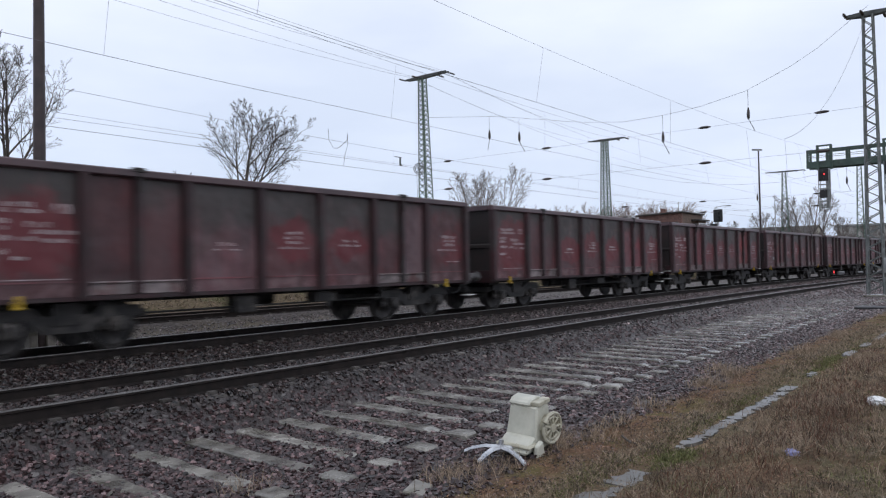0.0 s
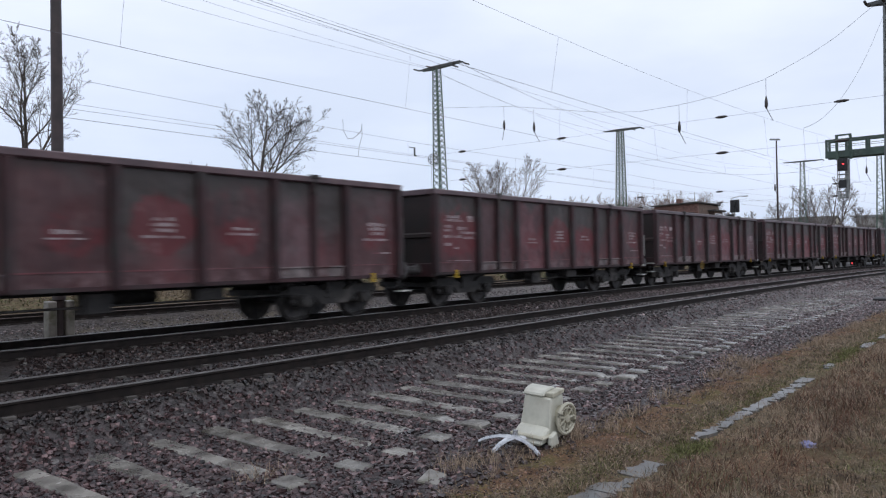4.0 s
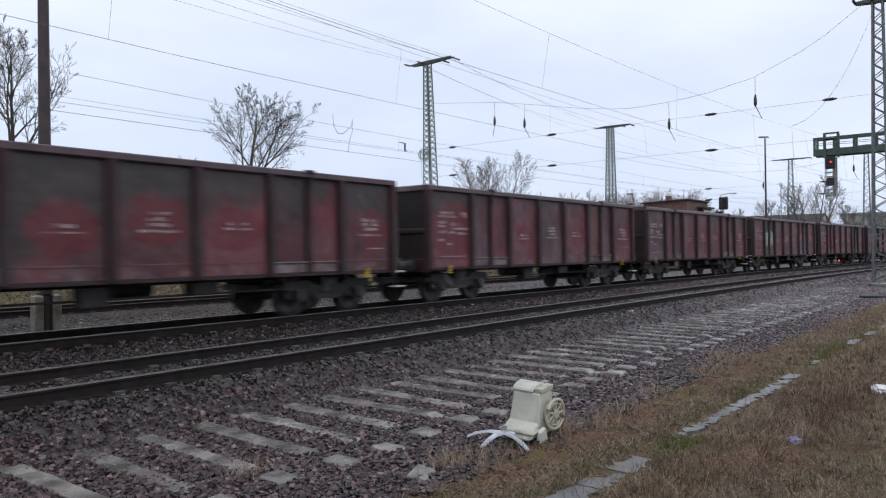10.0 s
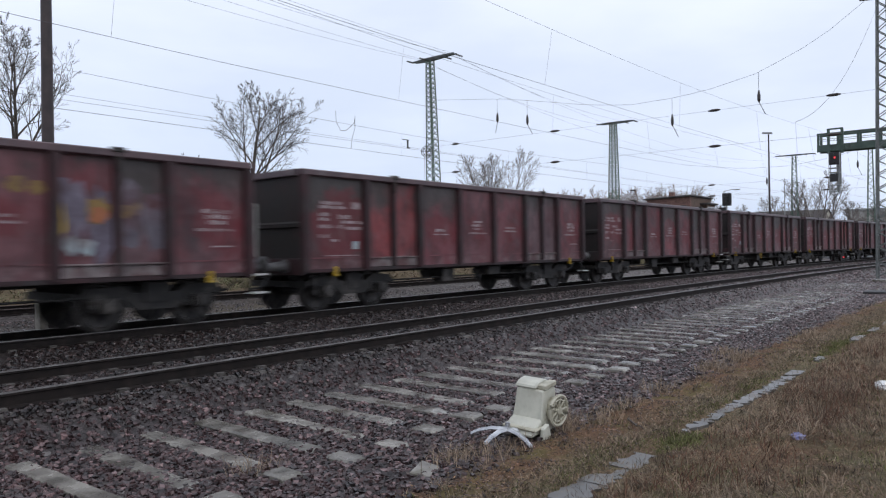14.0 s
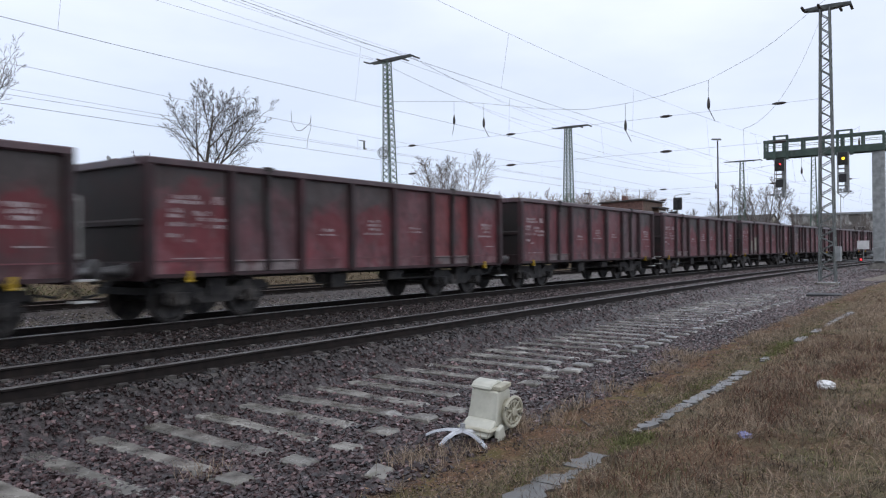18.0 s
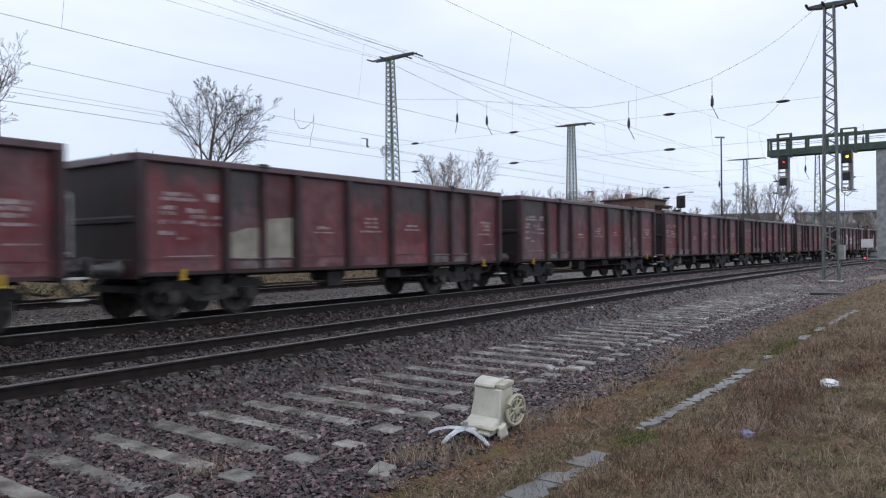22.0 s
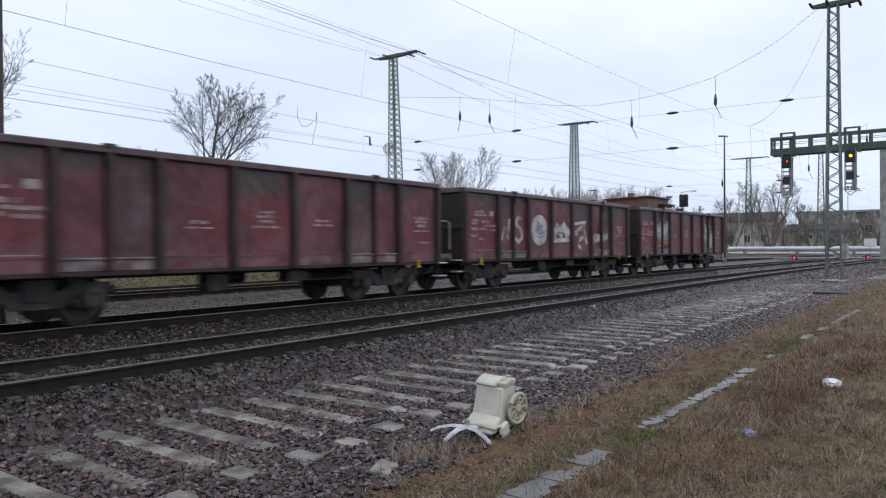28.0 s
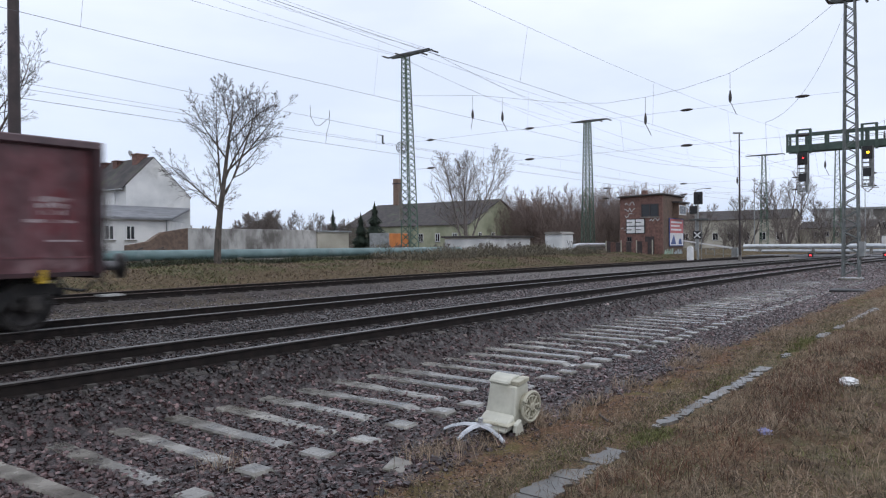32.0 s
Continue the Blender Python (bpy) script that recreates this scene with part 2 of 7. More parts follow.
STEP_WHITE = surface("step_white", (0.4, 0.4, 0.39), (0.6, 0.6, 0.58), 6.0, 0.6, bump=0.1, stain=(0.2, 0.17, 0.16), stain_amount=0.35)
PALE_RAIL = surface("pale_handrail", (0.22, 0.22, 0.21), (0.38, 0.38, 0.36), 6.0, 0.6, bump=0.1)
RAIL_SIDE = surface("rail_rust", (0.0115, 0.009, 0.0085), (0.025, 0.019, 0.017), 6.0, 0.8, bump=0.3, stain=(0.015, 0.013, 0.012), spec=0.2)
RAIL_HEAD = surface("rail_head", (0.12, 0.11, 0.105), (0.2, 0.19, 0.18), 3.0, 0.4, metal=0.7, bump=0.05)
RUSTY_HEAD = surface("rusty_head", (0.05, 0.034, 0.025), (0.1, 0.07, 0.055), 3.0, 0.6, metal=0.3, bump=0.1)
CONCRETE = surface("old_concrete", (0.13, 0.12, 0.105), (0.26, 0.242, 0.215), 4.0, 0.5, bump=0.4, fine=60, stain=(0.085, 0.082, 0.045), stain_amount=0.38, vary=0.15)
OLD_CONCRETE = surface("wet_sleeper_concrete", (0.105, 0.099, 0.088), (0.285, 0.268, 0.238), 3.4, 0.25, bump=0.28, fine=45, stain=(0.065, 0.057, 0.042), stain_amount=0.44, vary=0.2)
SLEEPER = surface("sleeper_concrete", (0.05, 0.043, 0.04), (0.11, 0.1, 0.09), 4.0, 0.9, bump=0.4, stain=(0.035, 0.03, 0.026), vary=0.2)
STONE = surface("ballast_stone", (0.026, 0.022, 0.0225), (0.09, 0.073, 0.073), 9.0, 0.33, bump=0.5, fine=60)
MAST_GREEN = surface("mast_green", (0.05, 0.088, 0.066), (0.105, 0.16, 0.122), 3.0, 0.6, bump=0.1, stain=(0.09, 0.07, 0.05), stain_amount=0.3)
MAST_DARK = surface("mast_dark", (0.045, 0.05, 0.05), (0.09, 0.1, 0.095), 3.0, 0.6, bump=0.1, stain=(0.07, 0.05, 0.04), stain_amount=0.3)
MAST_GREY = surface("mast_grey", (0.09, 0.1, 0.1), (0.17, 0.185, 0.18), 3.0, 0.55, bump=0.1, stain=(0.09, 0.065, 0.05), stain_amount=0.3)
POLE_BROWN = surface("pole_brown", (0.03, 0.022, 0.022), (0.06, 0.042, 0.042), 3.0, 0.6, bump=0.15)
GANTRY_GREEN = surface("gantry_green", (0.035, 0.06, 0.048), (0.065, 0.1, 0.08), 2.0, 0.55, bump=0.1, stain=(0.03, 0.035, 0.03))
GREY_STEEL = surface("grey_steel", (0.2, 0.21, 0.21), (0.33, 0.34, 0.34), 3.0, 0.5, metal=0.3, bump=0.1)
WIRE = plain("wire_copper", (0.11, 0.11, 0.115), 0.6, 0.3)
INSULATOR = surface("insulator_brown", (0.02, 0.014, 0.012), (0.04, 0.028, 0.024), 8.0, 0.3, bump=0.05)
BLACK = surface("black_paint", (0.012, 0.012, 0.013), (0.025, 0.025, 0.027), 6.0, 0.6, bump=0.1)
BARK = surface("bark", (0.05, 0.042, 0.035), (0.12, 0.1, 0.085), 8.0, 0.9, bump=0.6, stretch=(1, 1, 0.4))
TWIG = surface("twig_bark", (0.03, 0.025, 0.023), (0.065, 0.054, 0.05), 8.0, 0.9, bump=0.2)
# distance haze is put into this twig colour, paler than TWIG
FAR_TWIG = surface("hazed_twig_bark", (0.11, 0.092, 0.085), (0.21, 0.18, 0.165), 8.0, 0.9, bump=0.1)
# thicket wood lightened as well, since dense twigs shade each other
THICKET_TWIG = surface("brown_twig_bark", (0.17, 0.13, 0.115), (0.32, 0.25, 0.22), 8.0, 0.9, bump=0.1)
EVERGREEN = surface("evergreen", (0.012, 0.022, 0.014), (0.03, 0.045, 0.028), 4.0, 0.8, bump=0.3)
RENDER_WHITE = surface("white_render", (0.55, 0.56, 0.56), (0.72, 0.72, 0.71), 0.7, 0.9, bump=0.15, stain=(0.42, 0.42, 0.41), stain_amount=0.3)
RENDER_GREY = surface("grey_render", (0.26, 0.25, 0.235), (0.5, 0.49, 0.47), 1.3, 0.9, bump=0.3, stain=(0.13, 0.12, 0.11), stain_amount=0.5, stretch=(1, 1, 0.5))
RENDER_CREAM = surface("cream_render", (0.34, 0.32, 0.26), (0.5, 0.47, 0.4), 0.5, 0.9, bump=0.15, stain=(0.25, 0.23, 0.19))
RENDER_BARN = surface("barn_render", (0.26, 0.28, 0.19), (0.4, 0.4, 0.29), 0.5, 0.9, bump=0.15, stain=(0.14, 0.14, 0.1))
ROOF_DARK = surface("dark_roof", (0.036, 0.033, 0.033), (0.08, 0.068, 0.066), 1.5, 0.85, bump=0.4, stain=(0.08, 0.09, 0.06))
SLATE = surface("grey_slate", (0.13, 0.135, 0.15), (0.22, 0.225, 0.24), 1.5, 0.7, bump=0.2, stain=(0.1, 0.1, 0.09), stain_amount=0.3)
BRICK_RED = surface("brick_red", (0.11, 0.06, 0.05), (0.205, 0.112, 0.092), 5.0, 0.85, bump=0.3, vary=0.25)
BRICK_TAN = surface("brick_tan", (0.12, 0.083, 0.064), (0.195, 0.135, 0.104), 5.0, 0.85, bump=0.3, vary=0.2)
GLASS_DARK = plain("dark_glass", (0.012, 0.014, 0.017), 0.12)
PIPE_TEAL = surface("pipe_teal", (0.1, 0.16, 0.16), (0.17, 0.25, 0.25), 1.2, 0.5, bump=0.1, stain=(0.2, 0.24, 0.24), stain_amount=0.3)
PIPE_SILVER = surface("pipe_silver", (0.5, 0.52, 0.54), (0.65, 0.67, 0.69), 1.5, 0.35, metal=0.5, bump=0.05)
ORANGE = surface("orange_paint", (0.4, 0.13, 0.03), (0.55, 0.2, 0.05), 2.0, 0.6, bump=0.1)
ASPHALT = surface("asphalt", (0.12, 0.12, 0.125), (0.2, 0.2, 0.205), 1.0, 0.8, bump=0.3, fine=80)
PLASTIC_CREAM = surface("cream_plastic", (0.43, 0.425, 0.36), (0.56, 0.55, 0.47), 5.0, 0.45, bump=0.08, fine=30, stain=(0.42, 0.4, 0.32), stain_amount=0.25)
PLASTIC_TAN = surface("tan_plastic", (0.36, 0.34, 0.26), (0.48, 0.455, 0.365), 6.0, 0.5, bump=0.1, stain=(0.2, 0.18, 0.13))
ALLOY = surface("alloy", (0.42, 0.43, 0.45), (0.62, 0.63, 0.65), 5.0, 0.3, metal=0.75, bump=0.05)
WHITE_BAG = surface("white_plastic", (0.6, 0.6, 0.6), (0.78, 0.78, 0.78), 9.0, 0.5, bump=0.3)
BLUE_BAG = surface("blue_plastic", (0.12, 0.13, 0.3), (0.3, 0.3, 0.45), 9.0, 0.5, bump=0.3)
GRAFFITI_WHITE = surface("graffiti_white", (0.32, 0.32, 0.32), (0.56, 0.56, 0.55), 3.0, 0.6, bump=0.05, stain=(0.11, 0.05, 0.05), stain_amount=0.42)
GRAFFITI_GREEN = surface("graffiti_green", (0.16, 0.26, 0.18), (0.32, 0.42, 0.34), 3.0, 0.6, bump=0.05, stain=(0.3, 0.12, 0.08), stain_amount=0.35)
GRAFFITI_BLUE = surface("graffiti_blue", (0.2, 0.25, 0.27), (0.38, 0.44, 0.46), 2.5, 0.6, bump=0.05, stain=(0.14, 0.1, 0.1), stain_amount=0.42)
BUFFER_STEEL = surface("buffer_steel", (0.06, 0.058, 0.06), (0.2, 0.195, 0.2), 3.0, 0.42, metal=0.4, bump=0.2, stain=(0.03, 0.025, 0.022), stain_amount=0.4)
GRAFFITI_MAUVE = surface("graffiti_mauve", (0.055, 0.045, 0.06), (0.16, 0.14, 0.17), 2.0, 0.6, bump=0.05, stain=(0.08, 0.03, 0.035), stain_amount=0.45)
GRAFFITI_LILAC = surface("graffiti_lilac", (0.075, 0.058, 0.08), (0.2, 0.175, 0.23), 2.0, 0.6, bump=0.05, stain=(0.1, 0.05, 0.055), stain_amount=0.42)
GRAFFITI_GOLD = surface("graffiti_gold", (0.13, 0.075, 0.03), (0.27, 0.17, 0.05), 2.5, 0.6, bump=0.05, stain=(0.11, 0.07, 0.08), stain_amount=0.45)
PATCH_RED = surface("graffiti_red", (0.14, 0.025, 0.022), (0.25, 0.06, 0.045), 3.0, 0.6, bump=0.05, stain=(0.2, 0.16, 0.16), stain_amount=0.4)
GRAFFITI_ORANGE = surface("graffiti_orange", (0.26, 0.085, 0.035), (0.42, 0.16, 0.07), 3.0, 0.6, bump=0.05, stain=(0.14, 0.05, 0.05), stain_amount=0.3)
GRAFFITI_DARK = surface("graffiti_dark", (0.02, 0.03, 0.028), (0.05, 0.06, 0.06), 3.0, 0.6, bump=0.05)
RED_LAMP = plain("red_lamp", (1.0, 0.06, 0.07), 0.3, 0, 1.3)
YELLOW_LAMP = plain("yellow_lamp", (1.0, 0.62, 0.03), 0.3, 0, 3.0)
SIGN_WHITE = surface("sign_white", (0.6, 0.6, 0.6), (0.72, 0.72, 0.72), 3.0, 0.5, bump=0.05)
SIGN_RED = surface("sign_red", (0.4, 0.09, 0.09), (0.5, 0.14, 0.135), 3.0, 0.5, bump=0.05)
SIGN_BLUE = surface("sign_blue", (0.03, 0.06, 0.2), (0.06, 0.1, 0.28), 3.0, 0.5, bump=0.05)
GRASS_DRY = surface("dry_blades", (0.14, 0.1, 0.05), (0.3, 0.22, 0.12), 3.0, 0.9, bump=0, vary=0.2)
GRASS_RED = surface("russet_stems", (0.1, 0.045, 0.03), (0.2, 0.09, 0.055), 3.0, 0.9, bump=0)
GRASS_GREEN = surface("green_blades", (0.06, 0.085, 0.02), (0.12, 0.16, 0.045), 3.0, 0.9, bump=0)


# ---- mesh helpers ----
class Shape:
    """Vertices and faces gathered for one mesh."""

    def __init__(self):
        self.v, self.f = [], []

    def box(self, x0, x1, y0, y1, z0, z1, m=None):
        i = len(self.v)
        pts = [(x, y, z) for z in (z0, z1) for x, y in ((x0, y0), (x1, y0), (x1, y1), (x0, y1))]
        self.v += [tuple(m @ Vector(q)) for q in pts] if m else pts
        self.f += [tuple(i + k for k in q) for q in ((3, 2, 1, 0), (4, 5, 6, 7), (0, 1, 5, 4), (1, 2, 6, 5), (2, 3, 7, 6), (3, 0, 4, 7))]
        return self

    def tube(self, pts, radii, n=6, caps=True):
        pts = [Vector(q) for q in pts]
        if not hasattr(radii, "__len__"):
            radii = [radii] * len(pts)
        i = len(self.v)
        for k, q in enumerate(pts):
            d = (pts[min(k + 1, len(pts) - 1)] - pts[max(k - 1, 0)]).normalized()
            a = d.cross(Vector((0, 0, 1)) if abs(d.z) < 0.9 else Vector((1, 0, 0))).normalized()
            b = d.cross(a)
            for s in range(n):
                w = 2 * math.pi * s / n
                self.v.append(tuple(q + (a * math.cos(w) + b * math.sin(w)) * radii[k]))
        for k in range(len(pts) - 1):
            for s in range(n):
                p0, p1 = i + k * n + s, i + k * n + (s + 1) % n
                self.f.append((p0, p1, p1 + n, p0 + n))
        if caps:
            self.f.append(tuple(i + s for s in reversed(range(n))))
            self.f.append(tuple(i + (len(pts) - 1) * n + s for s in range(n)))
        return self

    def lathe(self, profile, axis="y", at=(0, 0, 0), n=24):
        """profile: (along, radius) pairs, turned about the axis."""
        i = len(self.v)
        for along, r in profile:
            for s in range(n):
                w = 2 * math.pi * s / n
                c, d = r * math.cos(w), r * math.sin(w)
                q = {"x": (along, c, d), "y": (c, along, d), "z": (c, d, along)}[axis]
                self.v.append((q[0] + at[0], q[1] + at[1], q[2] + at[2]))
        for k in range(len(profile) - 1):
            for s in range(n):
                p0, p1 = i + k * n + s, i + k * n + (s + 1) % n
                self.f.append((p0, p1, p1 + n, p0 + n))
        self.f.append(tuple(i + s for s in reversed(range(n))))
        self.f.append(tuple(i + (len(profile) - 1) * n + s for s in range(n)))
        return self

    def prism(self, outline, lo, hi, axis="y"):
        """A flat outline of (u, w) points pushed from lo to hi along the axis."""
        i, k = len(self.v), len(outline)
        for a in (lo, hi):
            for u, w in outline:
                self.v.append({"y": (u, a, w), "x": (a, u, w), "z": (u, w, a)}[axis])
        self.f.append(tuple(range(i, i + k)))
        self.f.append(tuple(reversed(range(i + k, i + 2 * k))))
        for s in range(k):
            self.f.append((i + s, i + k + s, i + k + (s + 1) % k, i + (s + 1) % k))
        return self

    def mesh(self, name, material, bevel=0.0, smooth=False):
        me = bpy.data.meshes.new(name)
        me.from_pydata(self.v, [], self.f)
        bm = bmesh.new()
        bm.from_mesh(me)
        bmesh.ops.recalc_face_normals(bm, faces=bm.faces)
        if bevel:
            bmesh.ops.bevel(bm, geom=bm.edges[:], offset=bevel, segments=1, affect="EDGES", clamp_overlap=True)
        bm.to_mesh(me)
        bm.free()
        if smooth:
            me.shade_smooth()
            me.set_sharp_from_angle(angle=radians(40))
        me.materials.append(material)
        return me


def part(name, shape, material, parent=None, label="", at=None, bevel=0.0, smooth=False):
    me = shape if isinstance(shape, bpy.types.Mesh) else shape.mesh(name, material, bevel, smooth)
    ob = new(name, me)
    if parent:
        ob.parent = parent
    if at is not None:
        ob.matrix_basis = at
    if label:
        tagged(ob, label)
    return ob


def thing(name, at, label, category, group="", kind=""):
    ob = new(name)
    ob.empty_display_size = 0.2
    ob.matrix_basis = at
    return tagged(ob, label, category, group, kind)


BEND = 0.0014


def swing(x):
    """How far the tracks have swung towards the verge at x."""
    d = min(max(x - 15.0, 0.0), 500.0)
    return 1 / BEND - math.sqrt(1 / BEND ** 2 - d * d)


def along(x, v, z=0.0):
    return Vector((x, v - swing(x), z))


def heading(x):
    return -math.degrees(math.atan(BEND * max(x - 15.0, 0.0)))


NEAR, TRAIN, FAR = 8.743, 13.513, 21.1
GAUGE = 1.48


# ---- ground: one sheet, with its ballast beds, verge and bank ----
PROFILE = ((-4000, -0.4), (-12, -0.35), (0, -0.42), (2.2, -0.5), (2.75, -0.565), (3.2, -0.52), (3.7, -0.53), (4.6, -0.585), (7.3, -0.575), (7.5, -0.4),
           (7.75, -0.19), (8.1, -0.178), (8.74, -0.195), (9.4, -0.178), (10.0, -0.2), (10.6, -0.27), (11.6, -0.27), (12.2, -0.19), (12.9, -0.178), (13.5, -0.195), (14.2, -0.178), (14.6, -0.19), (15.8, -0.45), (19.0, -0.42),
           (19.9, -0.185), (22.1, -0.185), (22.9, -0.3), (24.2, -0.18), (27.0, 0.3), (30, 0.5), (36, 0.35), (60, 0.4), (4000, 0.4))


def profile(v):
    for (a, za), (b, zb) in zip(PROFILE, PROFILE[1:]):
        if a <= v <= b:
            return za + (zb - za) * (v - a) / (b - a)
    return 0.0


def ground_height(x, v):
    z = profile(v)
    rough = 0.015 if 3.7 < v < 23 else 0.05
    if abs(v) < 60 and abs(x) < 150:
        z += rough * noise.noise((x * 0.9, v * 0.9, 3.0)) + rough * 0.6 * noise.noise((x * 2.7, v * 2.7, 8.0))
        if v < 3.4 or v > 24:
            z += 0.07 * noise.noise((x * 0.25, v * 0.25, 1.0))
    return z


def ground_material():
    m = bpy.data.materials.new("ground_cover")
    m.use_nodes = True
    n, l = m.node_tree.nodes, m.node_tree.links
    b = n["Principled BSDF"]
    co = n.new("ShaderNodeTexCoord")
    at = n.new("ShaderNodeAttribute")
    at.attribute_name = "across"

    def tex(scale, detail=5.0, rough=0.55):
        t = n.new("ShaderNodeTexNoise")
        t.inputs["Scale"].default_value, t.inputs["Detail"].default_value, t.inputs["Roughness"].default_value = scale, detail, rough
        l.new(co.outputs["Object"], t.inputs["Vector"])
        return t.outputs["Fac"]

    def calc(op, a, c, d=None):
        t = n.new("ShaderNodeMath")
        t.operation = op
        for i, q in enumerate((a, c) if d is None else (a, c, d)):
            if isinstance(q, (int, float)):
                t.inputs[i].default_value = q
            else:
                l.new(q, t.inputs[i])
        return t.outputs[0]

    def step(value, lo, hi):
        t = n.new("ShaderNodeMapRange")
        t.interpolation_type = "SMOOTHSTEP"
        t.inputs["From Min"].default_value, t.inputs["From Max"].default_value = lo, hi
        l.new(value, t.inputs["Value"])
        return t.outputs["Result"]

    def mix(f, a, c):
        t = n.new("ShaderNodeMix")
        t.data_type = "RGBA"
        if isinstance(f, (int, float)):
            t.inputs["Factor"].default_value = f
        else:
            l.new(f, t.inputs["Factor"])
        for key, q in (("A", a), ("B", c)):
            if isinstance(q, tuple):
                t.inputs[key].default_value = (*q, 1)
            else:
                l.new(q, t.inputs[key])
        return t.outputs["Result"]

    across = calc("MULTIPLY_ADD", tex(1.1), 1.0, calc("ADD", at.outputs["Fac"], -0.5))
    stones = n.new("ShaderNodeTexVoronoi")
    stones.inputs["Scale"].default_value = 17.0
    l.new(co.outputs["Object"], stones.inputs["Vector"])
    tone = n.new("ShaderNodeSeparateColor")
    l.new(stones.outputs["Color"], tone.inputs["Color"])
    ballast = mix(tone.outputs["Red"], (0.015, 0.0125, 0.013), (0.075, 0.06, 0.062))
    ballast = mix(step(tone.outputs["Green"], 0.86, 0.95), ballast, (0.16, 0.145, 0.14))
    ballast = mix(calc("MULTIPLY", step(tex(0.8), 0.5, 0.7), 0.5), ballast, (0.045, 0.026, 0.02))
    gravel = mix(tone.outputs["Red"], (0.04, 0.036, 0.033), (0.125, 0.113, 0.104))
    gravel = mix(step(tex(0.5), 0.45, 0.62), gravel, (0.1, 0.085, 0.065))
    dry = mix(step(tex(34.0, 8.0, 0.75), 0.32, 0.68), (0.046, 0.032, 0.021), (0.31, 0.22, 0.14))
    dry = mix(calc("MULTIPLY", step(tex(7.0, 6.0, 0.7), 0.5, 0.62), 0.6), dry, (0.05, 0.04, 0.032))
    dry = mix(calc("MULTIPLY", step(tex(1.3, 6.0, 0.65), 0.45, 0.6), 0.6), dry, (0.1, 0.1, 0.055))
    dry = mix(calc("MULTIPLY", step(tex(0.55, 6.0), 0.5, 0.66), 0.7), dry, (0.07, 0.035, 0.026))
    soil = mix(step(tex(38.0, 8.0, 0.75), 0.3, 0.7), (0.045, 0.027, 0.018), (0.235, 0.138, 0.085))
    soil = mix(calc("MULTIPLY", step(tex(6.0, 6.0, 0.7), 0.5, 0.6), 0.55), soil, (0.055, 0.03, 0.02))
    soil = mix(calc("MULTIPLY", step(tex(1.6, 6.0, 0.65), 0.5, 0.62), 0.55), soil, (0.1, 0.1, 0.035))
    pos = n.new("ShaderNodeSeparateXYZ")
    l.new(co.outputs["Object"], pos.inputs["Vector"])
    # wet sheen at a grazing view, put into the colour: ballast pales along x
    far_sheen = calc("MULTIPLY", calc("MULTIPLY", step(pos.outputs["X"], 12.0, 34.0), calc("SUBTRACT", 1.0, step(across, 7.2, 8.2))), 0.45)
    ballast = mix(far_sheen, ballast, mix(tone.outputs["Red"], (0.06, 0.055, 0.053), (0.24, 0.222, 0.21)))
    # gravel is lightened with distance along x too
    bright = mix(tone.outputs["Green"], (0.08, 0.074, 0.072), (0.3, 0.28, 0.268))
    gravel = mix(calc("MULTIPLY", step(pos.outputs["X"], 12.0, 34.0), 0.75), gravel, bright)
    col = mix(step(across, 2.95, 3.5), dry, soil)
    col = mix(step(across, 3.55, 3.9), col, ballast)
    col = mix(calc("MULTIPLY", calc("MULTIPLY", step(pos.outputs["X"], 33.0, 44.0), calc("SUBTRACT", 1.0, step(across, 5.4, 7.0))), 0.8), col, dry)
    col = mix(step(across, 15.3, 16.2), col, gravel)
    col = mix(step(across, 18.9, 19.6), col, mix(0.5, ballast, gravel))
    turf = mix(step(tex(9.0, 8.0, 0.7), 0.35, 0.65), (0.045, 0.036, 0.022), (0.17, 0.128, 0.078))
    turf = mix(calc("MULTIPLY", step(tex(0.35, 6.0, 0.6), 0.5, 0.64), 0.5), turf, (0.075, 0.07, 0.04))
    col = mix(step(across, 22.2, 23.0), col, turf)
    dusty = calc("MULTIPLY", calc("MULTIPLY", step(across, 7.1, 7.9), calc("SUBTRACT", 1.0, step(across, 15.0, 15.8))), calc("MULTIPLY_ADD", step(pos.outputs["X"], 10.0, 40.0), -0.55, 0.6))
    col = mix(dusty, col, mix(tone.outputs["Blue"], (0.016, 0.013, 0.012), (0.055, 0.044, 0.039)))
    # the same painted lightening over the running tracks and the path
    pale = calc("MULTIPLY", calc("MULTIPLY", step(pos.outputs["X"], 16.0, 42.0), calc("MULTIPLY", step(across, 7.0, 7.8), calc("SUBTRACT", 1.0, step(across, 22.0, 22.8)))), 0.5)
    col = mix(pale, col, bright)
    l.new(col, b.inputs["Base Color"])
    bp = n.new("ShaderNodeBump")
    bp.inputs["Strength"].default_value, bp.inputs["Distance"].default_value = 0.9, 0.03
    stony = calc("MULTIPLY", step(across, 3.5, 3.9), calc("SUBTRACT", 1.0, step(across, 22.2, 23.0)))
    wet = calc("MULTIPLY", stony, calc("SUBTRACT", 1.0, step(across, 14.8, 15.8)))
    l.new(calc("MULTIPLY_ADD", wet, -0.42, 0.95), b.inputs["Roughness"])
    l.new(calc("MULTIPLY_ADD", wet, 0.3, 0.08), b.inputs["Specular IOR Level"])
    height = calc("MULTIPLY_ADD", calc("MULTIPLY", stones.outputs["Distance"], stony), -1.0, calc("MULTIPLY", tex(30.0, 8.0), 0.6))
    l.new(height, bp.inputs["Height"])
    l.new(bp.outputs["Normal"], b.inputs["Normal"])
    return m


